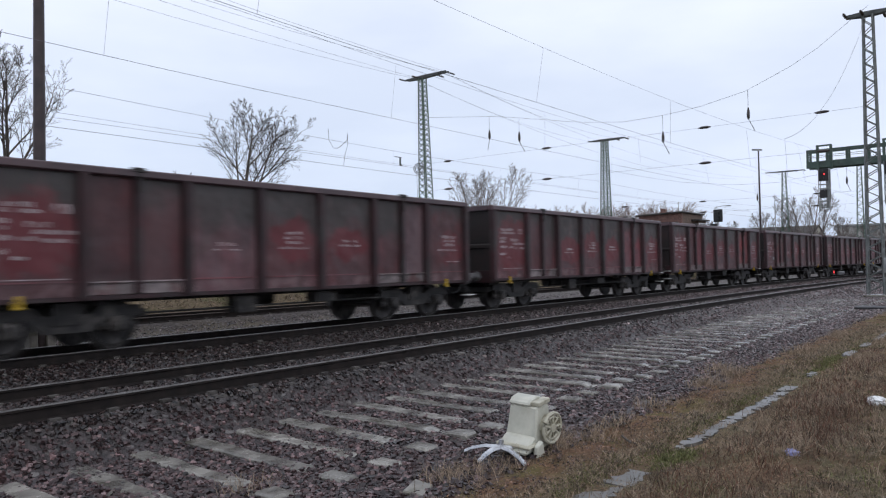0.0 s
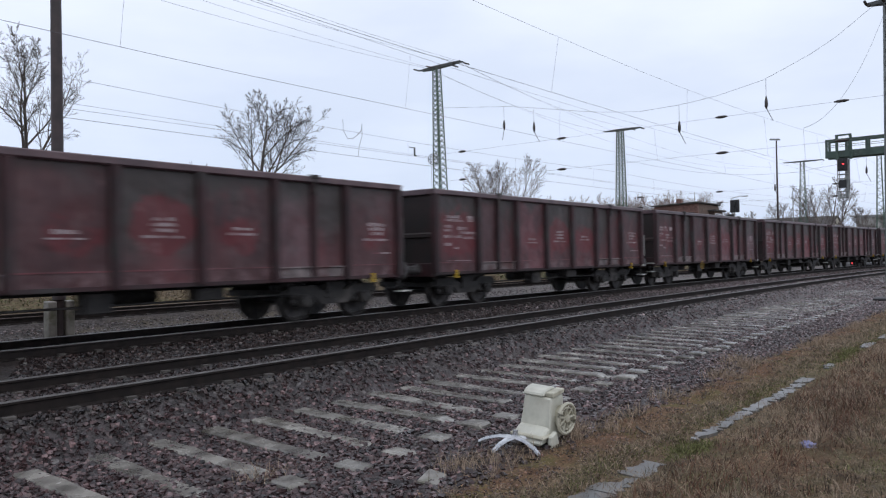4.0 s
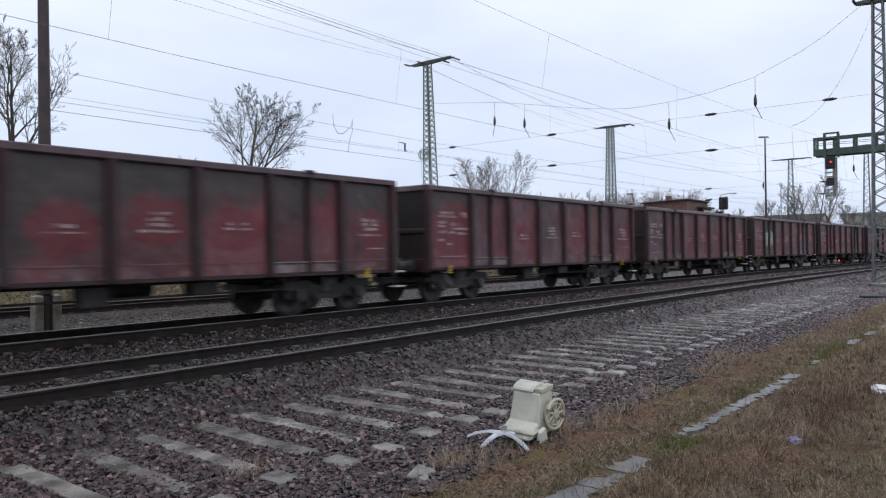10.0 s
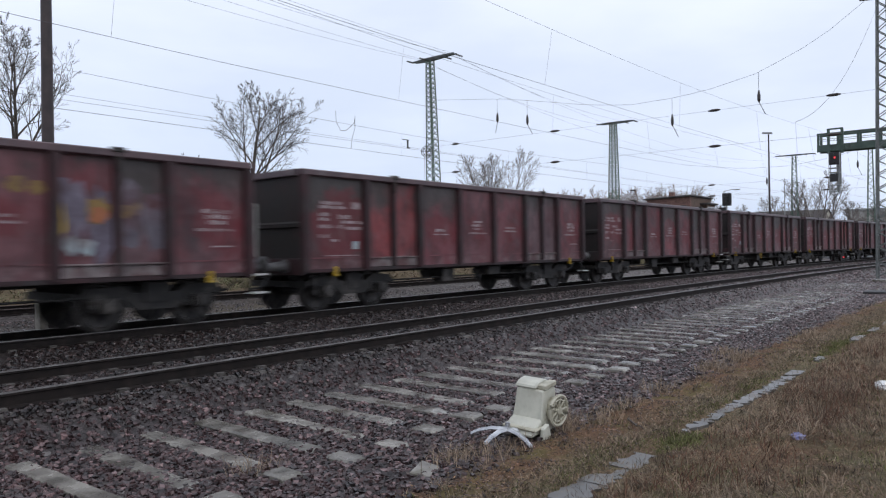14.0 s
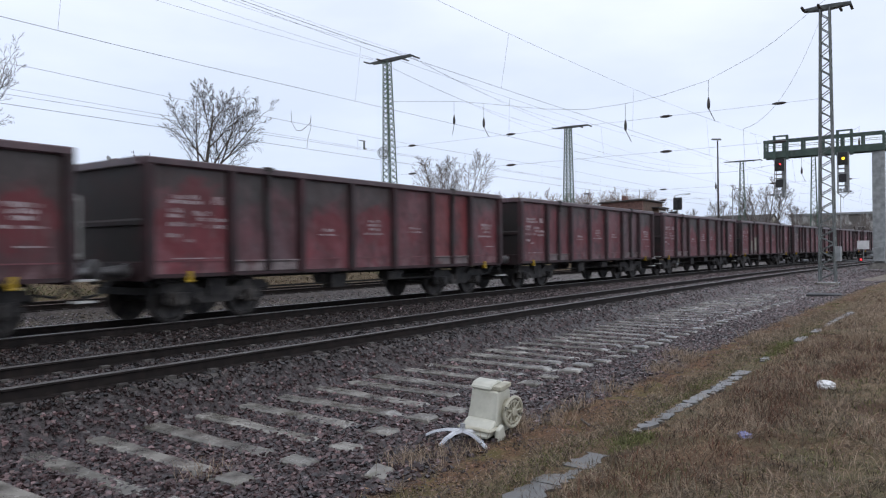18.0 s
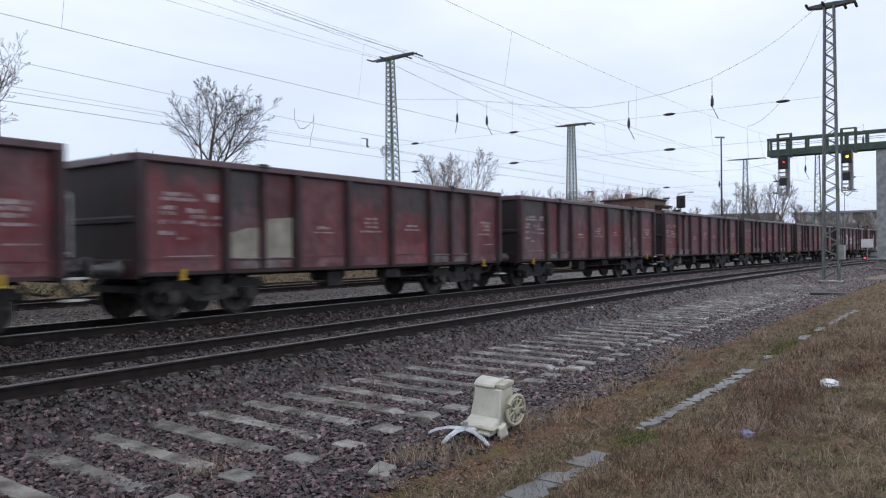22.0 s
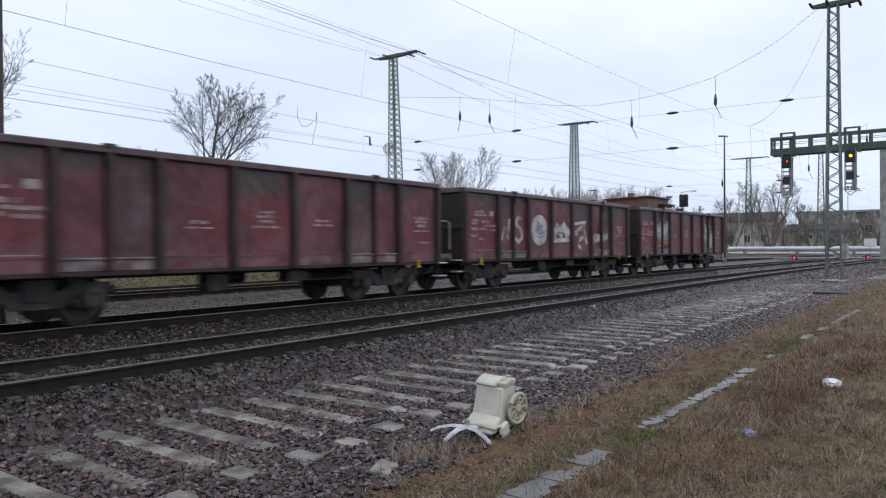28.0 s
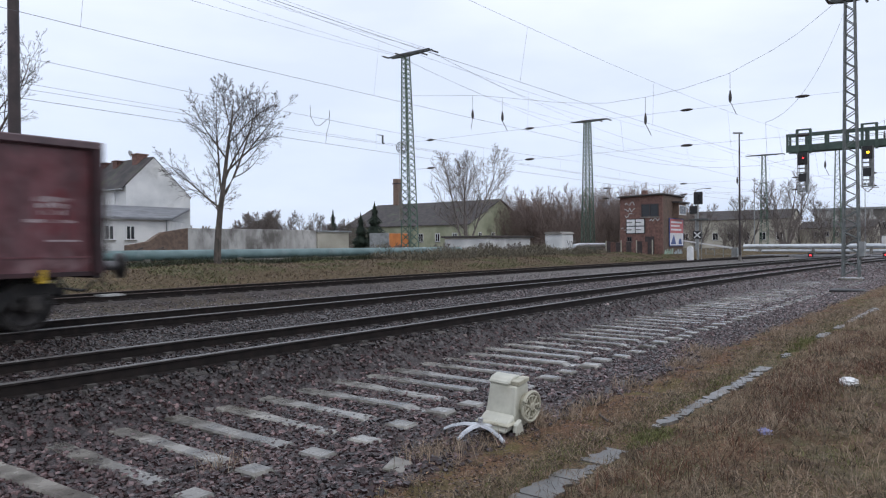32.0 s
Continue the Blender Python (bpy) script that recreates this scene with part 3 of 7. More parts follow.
def build_ground():
    xs = [-4000, -1000, -300, -120, -60, -35, -20, -12] + [-8 + 0.35 * k for k in range(150)] + [45 + 2 * k for k in range(50)] + [150, 180, 230, 300, 600, 1500, 4000]
    vs = [-4000, -1000, -300, -100, -40, -20, -12, -8, -5] + [-3.5 + 0.22 * k for k in range(130)] + [26 + 1.0 * k for k in range(20)] + [50, 60, 80, 120, 200, 400, 1000, 4000]
    verts, faces, across = [], [], []
    for x in xs:
        for v in vs:
            verts.append((x, v - swing(min(x, 300)), ground_height(x, v)))
            across.append(v)
    k = len(vs)
    for i in range(len(xs) - 1):
        for j in range(k - 1):
            faces.append((i * k + j, (i + 1) * k + j, (i + 1) * k + j + 1, i * k + j + 1))
    me = bpy.data.meshes.new("ground")
    me.from_pydata(verts, [], faces)
    me.attributes.new("across", "FLOAT", "POINT").data.foreach_set("value", across)
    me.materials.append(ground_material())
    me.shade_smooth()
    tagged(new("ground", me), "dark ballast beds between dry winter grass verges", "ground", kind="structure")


build_ground()


# ---- railway tracks ----
def sweep(shape, outline, v, x0, x1, step_length):
    """Push an outline of (across, up) points along the bend of the tracks."""
    i, k = len(shape.v), len(outline)
    count = max(2, int((x1 - x0) / step_length) + 1)
    for s in range(count):
        x = x0 + (x1 - x0) * s / (count - 1)
        a = BEND * max(x - 15.0, 0.0)
        for u, w in outline:
            shape.v.append((x + u * math.sin(a), v - swing(x) + u * math.cos(a), w))
    for s in range(count - 1):
        for q in range(k):
            p0, p1 = i + s * k + q, i + s * k + (q + 1) % k
            shape.f.append((p0, p1, p1 + k, p0 + k))
    shape.f.append(tuple(range(i, i + k)))
    shape.f.append(tuple(i + (count - 1) * k + q for q in range(k)))
    return shape


def sleeper_mesh():
    s = Shape()
    s.prism([(-1.0, -0.21), (-0.97, -0.18), (-0.5, -0.18), (-0.35, -0.195), (0.35, -0.195), (0.5, -0.18), (0.97, -0.18), (1.0, -0.21), (1.0, -0.33), (-1.0, -0.33)], -0.13, 0.13, "x")
    for side in (-1, 1):
        for out in (-1, 1):
            y = side * GAUGE / 2 + out * 0.1
            s.box(-0.06, 0.06, y - 0.04, y + 0.04, -0.19, -0.14)
    return s.mesh("sleeper", SLEEPER)


SLEEPER_MESH = sleeper_mesh()


def railway_track(v, x0, x1, head, label, sleepers_to):
    track = tagged(new("railway_track"), label, "railway track", kind="structure")
    for side in (-1, 1):
        web = sweep(Shape(), [(-0.07, -0.172), (0.07, -0.172), (0.07, -0.16), (0.012, -0.14), (0.012, -0.045), (0.034, -0.036), (0.034, -0.012), (-0.034, -0.012), (-0.034, -0.036), (-0.012, -0.045), (-0.012, -0.14), (-0.07, -0.16)],
                    v + side * GAUGE / 2, x0, x1, 2.0)
        rail = part("rail", web, RAIL_SIDE, track)
        top = sweep(Shape(), [(-0.035, -0.013), (0.035, -0.013), (0.033, -0.003), (0.02, 0.0), (-0.02, 0.0), (-0.033, -0.003)], v + side * GAUGE / 2, x0, x1, 2.0)
        part("rail_head", top, head, rail, "worn running surface")
    x = -6.0
    while x < sleepers_to:
        part("sleeper", SLEEPER_MESH, None, track, at=Matrix.Translation(along(x, v)) @ pose(0, 0, random.uniform(-0.008, 0.004), 0, 0, heading(x)))
        x += 0.63
    return track


railway_track(NEAR, -60, 240, RAIL_HEAD, "empty railway track with dark rusty rails on ballast", 75)
railway_track(TRAIN, -60, 420, RAIL_HEAD, "railway track under the coal train, dark rusty rails", 60)
railway_track(FAR, -60, 110, RUSTY_HEAD, "little-used siding with rusty rails beside the grass bank", 60)


# ---- the goods train ----
HALF, BODY = 7.02, 12.69
POSTS = (0.0, 1.93, 2.9, 3.87, 5.55, 7.2, 8.9, 9.95, 10.9, 12.69)
DOORS = (1, 2, 6, 7)
FACE, TOP, SILL = 1.40, 3.17, 0.925


def bars(rows, y):
    """Illegible lettering: flat bars (x, z, width, height) on the side at y."""
    s = Shape()
    r = random.Random(len(rows))
    lo, hi = min(y, y + 0.004 * (1 if y > 0 else -1)), max(y, y + 0.004 * (1 if y > 0 else -1))
    for x, z, w, h in rows:
        if h < 0.034 or h > 0.12:
            s.box(x, x + w, lo, hi, z, z + h)
            continue
        q = 0.0
        while q < w:
            wide = min(h * r.uniform(0.5, 2.4), w - q)
            tall = h * r.uniform(1.05, 1.5)
            s.box(x + q, x + q + wide, lo, hi, z + r.uniform(-0.006, 0.006), z + tall)
            q += wide + h * r.uniform(0.2, 0.55)
    return s


def wheelset_mesh():
    s = Shape()
    s.lathe([(-1.0, 0.06), (-0.98, 0.075), (0.98, 0.075), (1.0, 0.06)], "y", n=10)
    for side in (-1, 1):
        prof = [(0.68, 0.09), (0.68, 0.485), (0.71, 0.488), (0.715, 0.462), (0.815, 0.455), (0.82, 0.40), (0.775, 0.375), (0.755, 0.2), (0.79, 0.14), (0.83, 0.1)]
        s.lathe([(side * a, r) for a, r in prof], "y", n=28)
    return s.mesh("wheelset", WHEEL, smooth=True)


def build_wagon():
    w = thing("freight_wagon", Matrix(), "rusty red open freight wagon with ribbed steel sides", "freight wagon", "wagons of the coal train")
    x0 = -BODY / 2
    for side in (-1, 1):
        y = side * FACE
        for k in range(9):
            a, b = x0 + POSTS[k], x0 + POSTS[k + 1]
            inset = 0.02 if k in DOORS else 0.0
            low = 1.22 if k in DOORS else SILL
            s = Shape().box(a, b, min(y, y - side * 0.05) - side * inset, max(y, y - side * 0.05) - side * inset, low, TOP - 0.12)
            part("door_leaf" if k in DOORS else "wall_panel", s, DARK_PAINT if k in DOORS else RED_PAINT, w)
            if k in DOORS:
                f = Shape().box(a + 0.05, b - 0.05, min(y, y - side * 0.04), max(y, y - side * 0.04), SILL + 0.06, 1.2)
                f.tube([(a + 0.06, y + side * 0.02, 1.2), (b - 0.06, y + side * 0.02, 1.2)], 0.022, 6)
                part("flap", f, SCRAPE, w, "scraped pale drop flap", bevel=0.006)
            elif k in (0, 3, 4, 5, 8):
                part("crease", Shape().box(a + 0.07, b - 0.07, min(y, y + side * 0.012), max(y, y + side * 0.012), 1.21, 1.235), RED_PAINT, w)
        for k, q in enumerate(POSTS):
            mid = k in (2, 7)
            wide = 0.11 if k in (0, 9) else (0.075 if mid else 0.1)
            cx = x0 + q + (0.06 if k == 0 else -0.06 if k == 9 else 0)
            s = Shape()
            lo = 1.0 if mid else SILL + 0.02
            s.prism([(cx - wide, y - side * 0.03), (cx - wide * 0.7, y + side * (0.08 if mid else 0.12)), (cx + wide * 0.7, y + side * (0.08 if mid else 0.12)), (cx + wide, y - side * 0.03)], lo, TOP - 0.13, "z")
            part("door_post" if mid else "side_post", s, SHADED_POST_PAINT, w)
        lip = Shape().prism([(y - side * 0.06, TOP - 0.15), (y + side * 0.05, TOP - 0.15), (y + side * 0.095, TOP - 0.12), (y + side * 0.095, TOP - 0.02), (y + side * 0.07, TOP), (y - side * 0.06, TOP)], x0 - 0.03, -x0 + 0.03, "x")
        part("top_rail", lip, LIP_PAINT, w)
        sill = Shape().prism([(y - side * 0.1, SILL - 0.02), (y + side * 0.03, SILL - 0.02), (y + side * 0.03, SILL + 0.055), (y - side * 0.1, SILL + 0.055)], x0, -x0, "x")
        part("sole_bar", sill, SHADED_POST_PAINT, w)
        for q in (2.9, 9.95):
            s = Shape().box(x0 + q - 0.12, x0 + q + 0.12, min(y, y + side * 0.12), max(y, y + side * 0.12), TOP - 0.05, TOP + 0.035)
            s.box(x0 + q - 0.03, x0 + q + 0.03, min(y + side * 0.05, y + side * 0.12), max(y + side * 0.05, y + side * 0.12), TOP - 0.4, TOP - 0.05)
            part("door_latch", s, GRIME, w, bevel=0.01)
        # lettering, too worn to read
        e = x0
        text = [(e + 0.55, 2.42, 0.62, 0.06), (e + 0.50, 2.33, 0.8, 0.05), (e + 1.48, 2.34, 0.27, 0.16), (e + 0.48, 2.16, 0.32, 0.055), (e + 0.48, 2.06, 0.3, 0.05), (e + 1.05, 2.11, 0.42, 0.07),
                (e + 1.15, 2.00, 0.72, 0.055), (e + 0.48, 1.89, 0.36, 0.06), (e + 0.95, 1.89, 0.25, 0.05), (e + 1.30, 1.86, 0.5, 0.05), (e + 0.46, 1.68, 0.3, 0.06), (e + 0.86, 1.58, 0.2, 0.05), (e + 0.60, 1.26, 1.1, 0.02)]
        tagged(part("lettering", bars(text, y), MARK, w), "worn white lettering", kind="stuff")
        text = [(e + 4.55, 1.85, 0.42, 0.05), (e + 4.45, 1.76, 0.62, 0.03)]
        tagged(part("lettering", bars(text, y), MARK, w), "worn white lettering", kind="stuff")
        text = [(e + 6.25, 2.11, 0.42, 0.05), (e + 6.20, 2.01, 0.5, 0.05), (e + 6.25, 1.91, 0.42, 0.05), (e + 6.05, 1.80, 0.8, 0.035)]
        tagged(part("lettering", bars(text, y), MARK, w), "worn white lettering", kind="stuff")
        text = [(e + 7.90, 1.97, 0.46, 0.04), (e + 7.80, 1.87, 0.66, 0.035)]
        tagged(part("lettering", bars(text, y), MARK, w), "worn white lettering", kind="stuff")
        text = [(e + 11.60, 2.13, 0.62, 0.06), (e + 11.65, 2.03, 0.5, 0.06), (e + 11.70, 1.92, 0.42, 0.06), (e + 11.45, 1.79, 0.85, 0.035), (e + 11.80, 1.48, 0.55, 0.03)]
        tagged(part("lettering", bars(text, y), MARK, w), "worn white lettering", kind="stuff")
        for q in (0.95, 11.75):
            s = Shape().box(x0 + q - 0.035, x0 + q + 0.035, y - 0.05, y + 0.05, SILL - 0.1, SILL + 0.1)
            s.tube([(x0 + q - 0.05, y + side * 0.06, SILL + 0.08), (x0 + q - 0.12, y + side * 0.09, SILL - 0.02), (x0 + q - 0.1, y + side * 0.09, SILL - 0.1), (x0 + q + 0.04, y + side * 0.06, SILL - 0.1)], 0.022, 6)
            part("hook_bracket", s, YELLOW, w, "yellow rope hook bracket")
        # shunter's step and handrail at the corner
        s = Shape()
        cx = -x0 + 0.16
        s.tube([(cx, side * 1.36, 1.28), (cx, side * 1.36, 2.35), (cx, side * 1.2, 2.4), (cx, side * 1.08, 2.35), (cx, side * 1.08, 1.28)], 0.028, 6)
        s.tube([(cx - 0.16, side * 1.36, 1.35), (cx, side * 1.36, 1.35)], 0.02, 5).tube([(cx - 0.16, side * 1.36, 2.3), (cx, side * 1.36, 2.3)], 0.02, 5)
        part("handrail", s, PALE_RAIL, w, "pale steel shunter's handrail")
        part("upper_step", Shape().box(-x0 + 0.06, -x0 + 0.42, side * 1.3 - 0.12, side * 1.3 + 0.12, 0.9, 0.935), STEP_WHITE, w, "white-painted step plate")
        s = Shape().box(-x0 + 0.05, -x0 + 0.4, side * 1.3 - 0.12, side * 1.3 + 0.12, 0.53, 0.565)
        step_part = part("foot_step", s, STEP_WHITE, w, "white-painted step plate")
        s = Shape().tube([(-x0 + 0.1, side * 1.3, 0.54), (-x0 + 0.02, side * 1.3, SILL)], 0.015, 5).tube([(-x0 + 0.35, side * 1.3, 0.54), (-x0 + 0.02, side * 1.3, SILL)], 0.015, 5)
        part("hanger", s, GRIME, step_part)
        # brakeman's steps and rail at the other corner
        s = Shape().tube([(x0 + 0.06, y + side * 0.03, 1.3), (x0 + 0.06, y + side * 0.09, 1.33), (x0 + 0.06, y + side * 0.09, 2.2), (x0 + 0.06, y + side * 0.03, 2.23)], 0.024, 6)
        s.tube([(x0 - 0.14, side * 1.0, 1.3), (x0 - 0.14, side * 1.0, 2.12), (x0 - 0.1, side * 0.85, 2.16), (x0 - 0.1, side * 0.4, 2.16)], 0.024, 6)
        part("corner_rail", s, PALE_RAIL, w, "pale steel corner handrail")
        for z in (0.62, 0.96):
            part("step_plate", Shape().box(x0 - 0.34, x0 - 0.02, side * 1.28 - 0.12, side * 1.28 + 0.12, z, z + 0.035), PALE_RAIL, w, "pale step plate")
    for end in (-1, 1):
        x = end * BODY / 2
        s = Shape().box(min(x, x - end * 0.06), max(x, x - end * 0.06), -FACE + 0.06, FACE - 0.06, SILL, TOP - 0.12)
        part("end_wall", s, END_DARK, w)
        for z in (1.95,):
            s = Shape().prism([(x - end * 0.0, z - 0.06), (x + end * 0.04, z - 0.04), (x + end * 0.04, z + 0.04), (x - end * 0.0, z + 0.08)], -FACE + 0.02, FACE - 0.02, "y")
            part("end_rib", s, END_DARK, w)
        s = Shape().prism([(x - end * 0.06, TOP - 0.15), (x + end * 0.09, TOP - 0.14), (x + end * 0.09, TOP - 0.004), (x - end * 0.06, TOP - 0.004)], -FACE + 0.05, FACE - 0.05, "y")
        part("end_rail", s, LIP_PAINT, w)
        s = Shape().box(min(x - end * 0.1, x + end * 0.05), max(x - end * 0.1, x + end * 0.05), -FACE, FACE, 0.86, 1.22)
        part("buffer_beam", s, SHADED_POST_PAINT, w, bevel=0.01)
        for side in (-1, 1):
            s = Shape().lathe([(end * a + x, r) for a, r in ((0.04, 0.15), (0.08, 0.15), (0.1, 0.11), (0.36, 0.105), (0.38, 0.085), (0.56, 0.08), (0.6, 0.18), (0.635, 0.235), (0.66, 0.235), (0.675, 0.21))], "x", (0, side * 0.875, 1.05), 18)
            part("buffer", s, BUFFER_STEEL, w, "grey steel buffer", smooth=True)
        s = Shape().tube([(x, 0, 1.02), (x + end * 0.25, 0, 1.0), (x + end * 0.5, 0, 0.9), (x + end * 0.66, 0, 0.97)], 0.045, 6)
        part("screw_coupling", s, GRIME, w)
        s = Shape().tube([(x, 0.35 * end, 0.9), (x + end * 0.3, 0.35 * end, 0.6), (x + end * 0.6, 0.3 * end, 0.55), (x + end * 0.68, 0.1 * end, 0.75)], 0.03, 5)
        part("brake_hose", s, BLACK, w)
    part("floor", Shape().box(x0 + 0.06, -x0 - 0.06, -FACE + 0.05, FACE - 0.05, 1.12, 1.2), GRIME, w)
    part("centre_sill", Shape().box(x0 + 0.12, -x0 - 0.12, -0.2, 0.2, 0.8, 1.12), GRIME, w)
    for q in (-2.2, -1.1, 0, 1.1, 2.2):
        part("cross_bearer", Shape().box(q - 0.05, q + 0.05, -FACE + 0.12, FACE - 0.12, 0.95, 1.118), GRIME, w)
    s = Shape().lathe([(-0.5, 0.1), (-0.48, 0.2), (0.48, 0.2), (0.5, 0.1)], "x", (0.5, 0.55, 0.72), 14)
    part("air_tank", s, GRIME, w, smooth=True)
    s = Shape().box(-1.2, -0.7, -1.15, -0.8, 0.5, 0.85).box(0.9, 1.5, -1.2, -0.85, 0.62, 0.86).tube([(-3.3, -1.0, 0.62), (3.3, -1.0, 0.62)], 0.025, 6)
    part("brake_gear", s, GRIME, w, bevel=0.01)
    wheel = wheelset_mesh()
    frame_shape = Shape()
    for side in (-1, 1):
        y = side * 1.0
        frame_shape.prism([(-1.35, 0.62), (-1.3, 0.78), (-0.6, 0.8), (-0.4, 0.66), (0.4, 0.66), (0.6, 0.8), (1.3, 0.78), (1.35, 0.62), (1.1, 0.58), (0.62, 0.55), (0.4, 0.36), (-0.4, 0.36), (-0.62, 0.55), (-1.1, 0.58)], y - 0.06, y + 0.06, "y")
        for q in (-0.9, 0.9):
            frame_shape.box(q - 0.17, q + 0.17, y - 0.13, y + 0.15, 0.34, 0.6)
            frame_shape.lathe([(y + side * 0.1, 0.14), (y + side * 0.18, 0.14), (y + side * 0.2, 0.09)], "y", (q, 0, 0.46), 12)
            for k in (-0.26, 0.26):
                frame_shape.lathe([(0.38, 0.075), (0.44, 0.085), (0.5, 0.07), (0.56, 0.085), (0.64, 0.075)], "z", (q + k, y, 0), 10)
        frame_shape.box(-0.25, 0.25, y - 0.1, y + 0.1, 0.5, 0.86)
    frame_shape.box(-0.3, 0.3, -1.0, 1.0, 0.5, 0.78)
    for q in (-1.4, 1.4):
        frame_shape.box(q - 0.05, q + 0.05, -1.0, 1.0, 0.56, 0.7)
    frame_mesh = frame_shape.mesh("bogie", GRIME)
    for q in (-4.5, 4.5):
        bogie = part("bogie", frame_mesh, None, w, "dark grimy two-axle bogie", at=pose(q, 0, 0))
        for a in (-0.9, 0.9):
            part("wheelset", wheel, None, bogie, at=pose(a, 0, 0.46))
    return w


WAGONS = 26
FIRST = -1


def blobs(cx, cz, w, h, seed, count, y):
    """Spray-painted shapes: uneven flat patches on a wall."""
    r = random.Random(seed)
    out = []
    for k in range(count):
        bx = cx + (k + 0.5) / count * w - w / 2
        bz = cz + r.uniform(-0.12, 0.12) * h
        rx, rz = w / count * r.uniform(0.42, 0.62), h * r.uniform(0.36, 0.52)
        pts = []
        for q in range(14):
            a = 2 * math.pi * q / 14
            d = r.uniform(0.72, 1.12)
            pts.append((bx + rx * d * math.cos(a), bz + rz * d * math.sin(a)))
        out.append(Shape().prism(pts, y - 0.004 - 0.0012 * k, y, "y"))
    return out


def stroke(line, width, y):
    """One sprayed stroke: a flat band along a polyline on a wall."""
    left, right = [], []
    for k, (x, z) in enumerate(line):
        (xa, za), (xb, zb) = line[max(k - 1, 0)], line[min(k + 1, len(line) - 1)]
        d = math.hypot(xb - xa, zb - za) or 1
        nx, nz = -(zb - za) / d * width / 2, (xb - xa) / d * width / 2
        w = 0.7 if k in (0, len(line) - 1) else 1.0
        left.append((x + nx * w, z + nz * w))
        right.append((x - nx * w, z - nz * w))
    s = Shape()
    for q in range(len(line)):
        for u, v in (left[q], right[q]):
            s.v += [(u, y - 0.004, v), (u, y, v)]
    for q in range(len(line) - 1):
        a = q * 4
        s.f += [(a, a + 2, a + 6, a + 4), (a, a + 4, a + 5, a + 1), (a + 2, a + 3, a + 7, a + 6)]
    e = (len(line) - 1) * 4
    s.f += [(0, 1, 3, 2), (e, e + 2, e + 3, e + 1)]
    return s


def build_train():
    first = build_wagon()
    train = [first] + [copy_thing(first, Matrix()) for _ in range(WAGONS - 1)]
    r = random.Random(5)
    for k, w in enumerate(train):
        for o in w.children:
            name = o.name.split(".")[0]
            if name in ("wall_panel", "door_leaf") and r.random() < (0.06 if name == "wall_panel" and k < WAGONS - 2 else 0.35 if name == "door_leaf" else 0):
                o.material_slots[0].link = "OBJECT"
                o.material_slots[0].material = RED_PAINT if name == "door_leaf" else DARK_PAINT
            elif name in ("wall_panel", "door_leaf") and r.random() < (0.85 if k + FIRST < 9 else 0.06):
                o.material_slots[0].link = "OBJECT"
                o.material_slots[0].material = BROWN_PAINT
    # a few doors were repainted in a brighter red
    for index, doors in ((2, (6, 7)), (12, (1, 2)), (15, (6, 7))):
        for o in train[index - FIRST].children:
            if o.name.split(".")[0] == "door_leaf" and any(abs(sum(q[0] for q in o.bound_box) / 8 + BODY / 2 - (POSTS[d] + POSTS[d + 1]) / 2) < 0.1 for d in doors):
                o.material_slots[0].link = "OBJECT"
                o.material_slots[0].material = BRIGHT_PAINT
    # the end fittings differ: about a third of the wagons carry the brakeman's steps
    for k, w in enumerate(train):
        if (k + FIRST) % 3 != 2:
            for o in list(w.children):
                if o.name.split(".")[0] in ("corner_rail", "step_plate"):
                    bpy.data.objects.remove(o)
        if (k + FIRST) % 3 == 0:
            for o in [o for o in w.children if o.name.split(".")[0] == "upper_step"]:
                bpy.data.objects.remove(o)
    y, e = -FACE - 0.001, -BODY / 2
    leaf = -FACE + 0.019

    def spray(index, shapes, label):
        w = train[index - FIRST]
        for shape, material in shapes:
            for piece in shape if isinstance(shape, list) else [shape]:
                part("graffiti", piece, material, w, label)

    spray(11, [(blobs(e + 2.4, 1.9, 0.8, 1.1, 1, 2, leaf), GRAFFITI_GREEN), (blobs(e + 3.4, 1.95, 0.75, 1.2, 2, 2, leaf), GRAFFITI_GREEN), (blobs(e + 2.45, 1.75, 0.5, 0.6, 3, 2, leaf - 0.008), GRAFFITI_WHITE), (blobs(e + 3.4, 1.75, 0.5, 0.6, 4, 2, leaf - 0.008), GRAFFITI_WHITE)], "pale green and white spray paint")
    spray(11, [(blobs(e + 9.42, 1.95, 0.95, 1.5, 5, 2, leaf), GRAFFITI_LILAC), (blobs(e + 10.42, 1.95, 0.85, 1.5, 6, 2, leaf), GRAFFITI_MAUVE), (blobs(e + 8.98, 2.0, 0.22, 0.9, 51, 1, leaf - 0.006), YELLOW),
               (blobs(e + 9.62, 2.02, 0.5, 0.55, 52, 1, leaf - 0.006), GRAFFITI_GOLD), (blobs(e + 9.64, 2.02, 0.28, 0.34, 53, 1, leaf - 0.01), GRAFFITI_ORANGE), (blobs(e + 9.3, 1.5, 0.5, 0.4, 54, 2, leaf - 0.006), GRAFFITI_BLUE),
               (blobs(e + 10.2, 2.15, 0.4, 0.35, 55, 2, leaf - 0.006), GRAFFITI_GOLD), (blobs(e + 8.5, 2.45, 0.6, 0.35, 56, 2, y - 0.002), GRAFFITI_GOLD)], "hazy lilac, gold and orange spray paint")
    spray(18, [(Shape().prism([(e + 1.98, 1.02), (e + 2.88, 1.02), (e + 2.88, 1.86), (e + 2.5, 1.84), (e + 2.0, 1.7)], leaf - 0.004, leaf, "y"), KHAKI), (Shape().prism([(e + 2.95, 1.02), (e + 3.82, 1.02), (e + 3.82, 2.1), (e + 3.1, 2.05), (e + 2.95, 1.9)], leaf - 0.004, leaf, "y"), KHAKI)], "pale khaki overpainted patch")
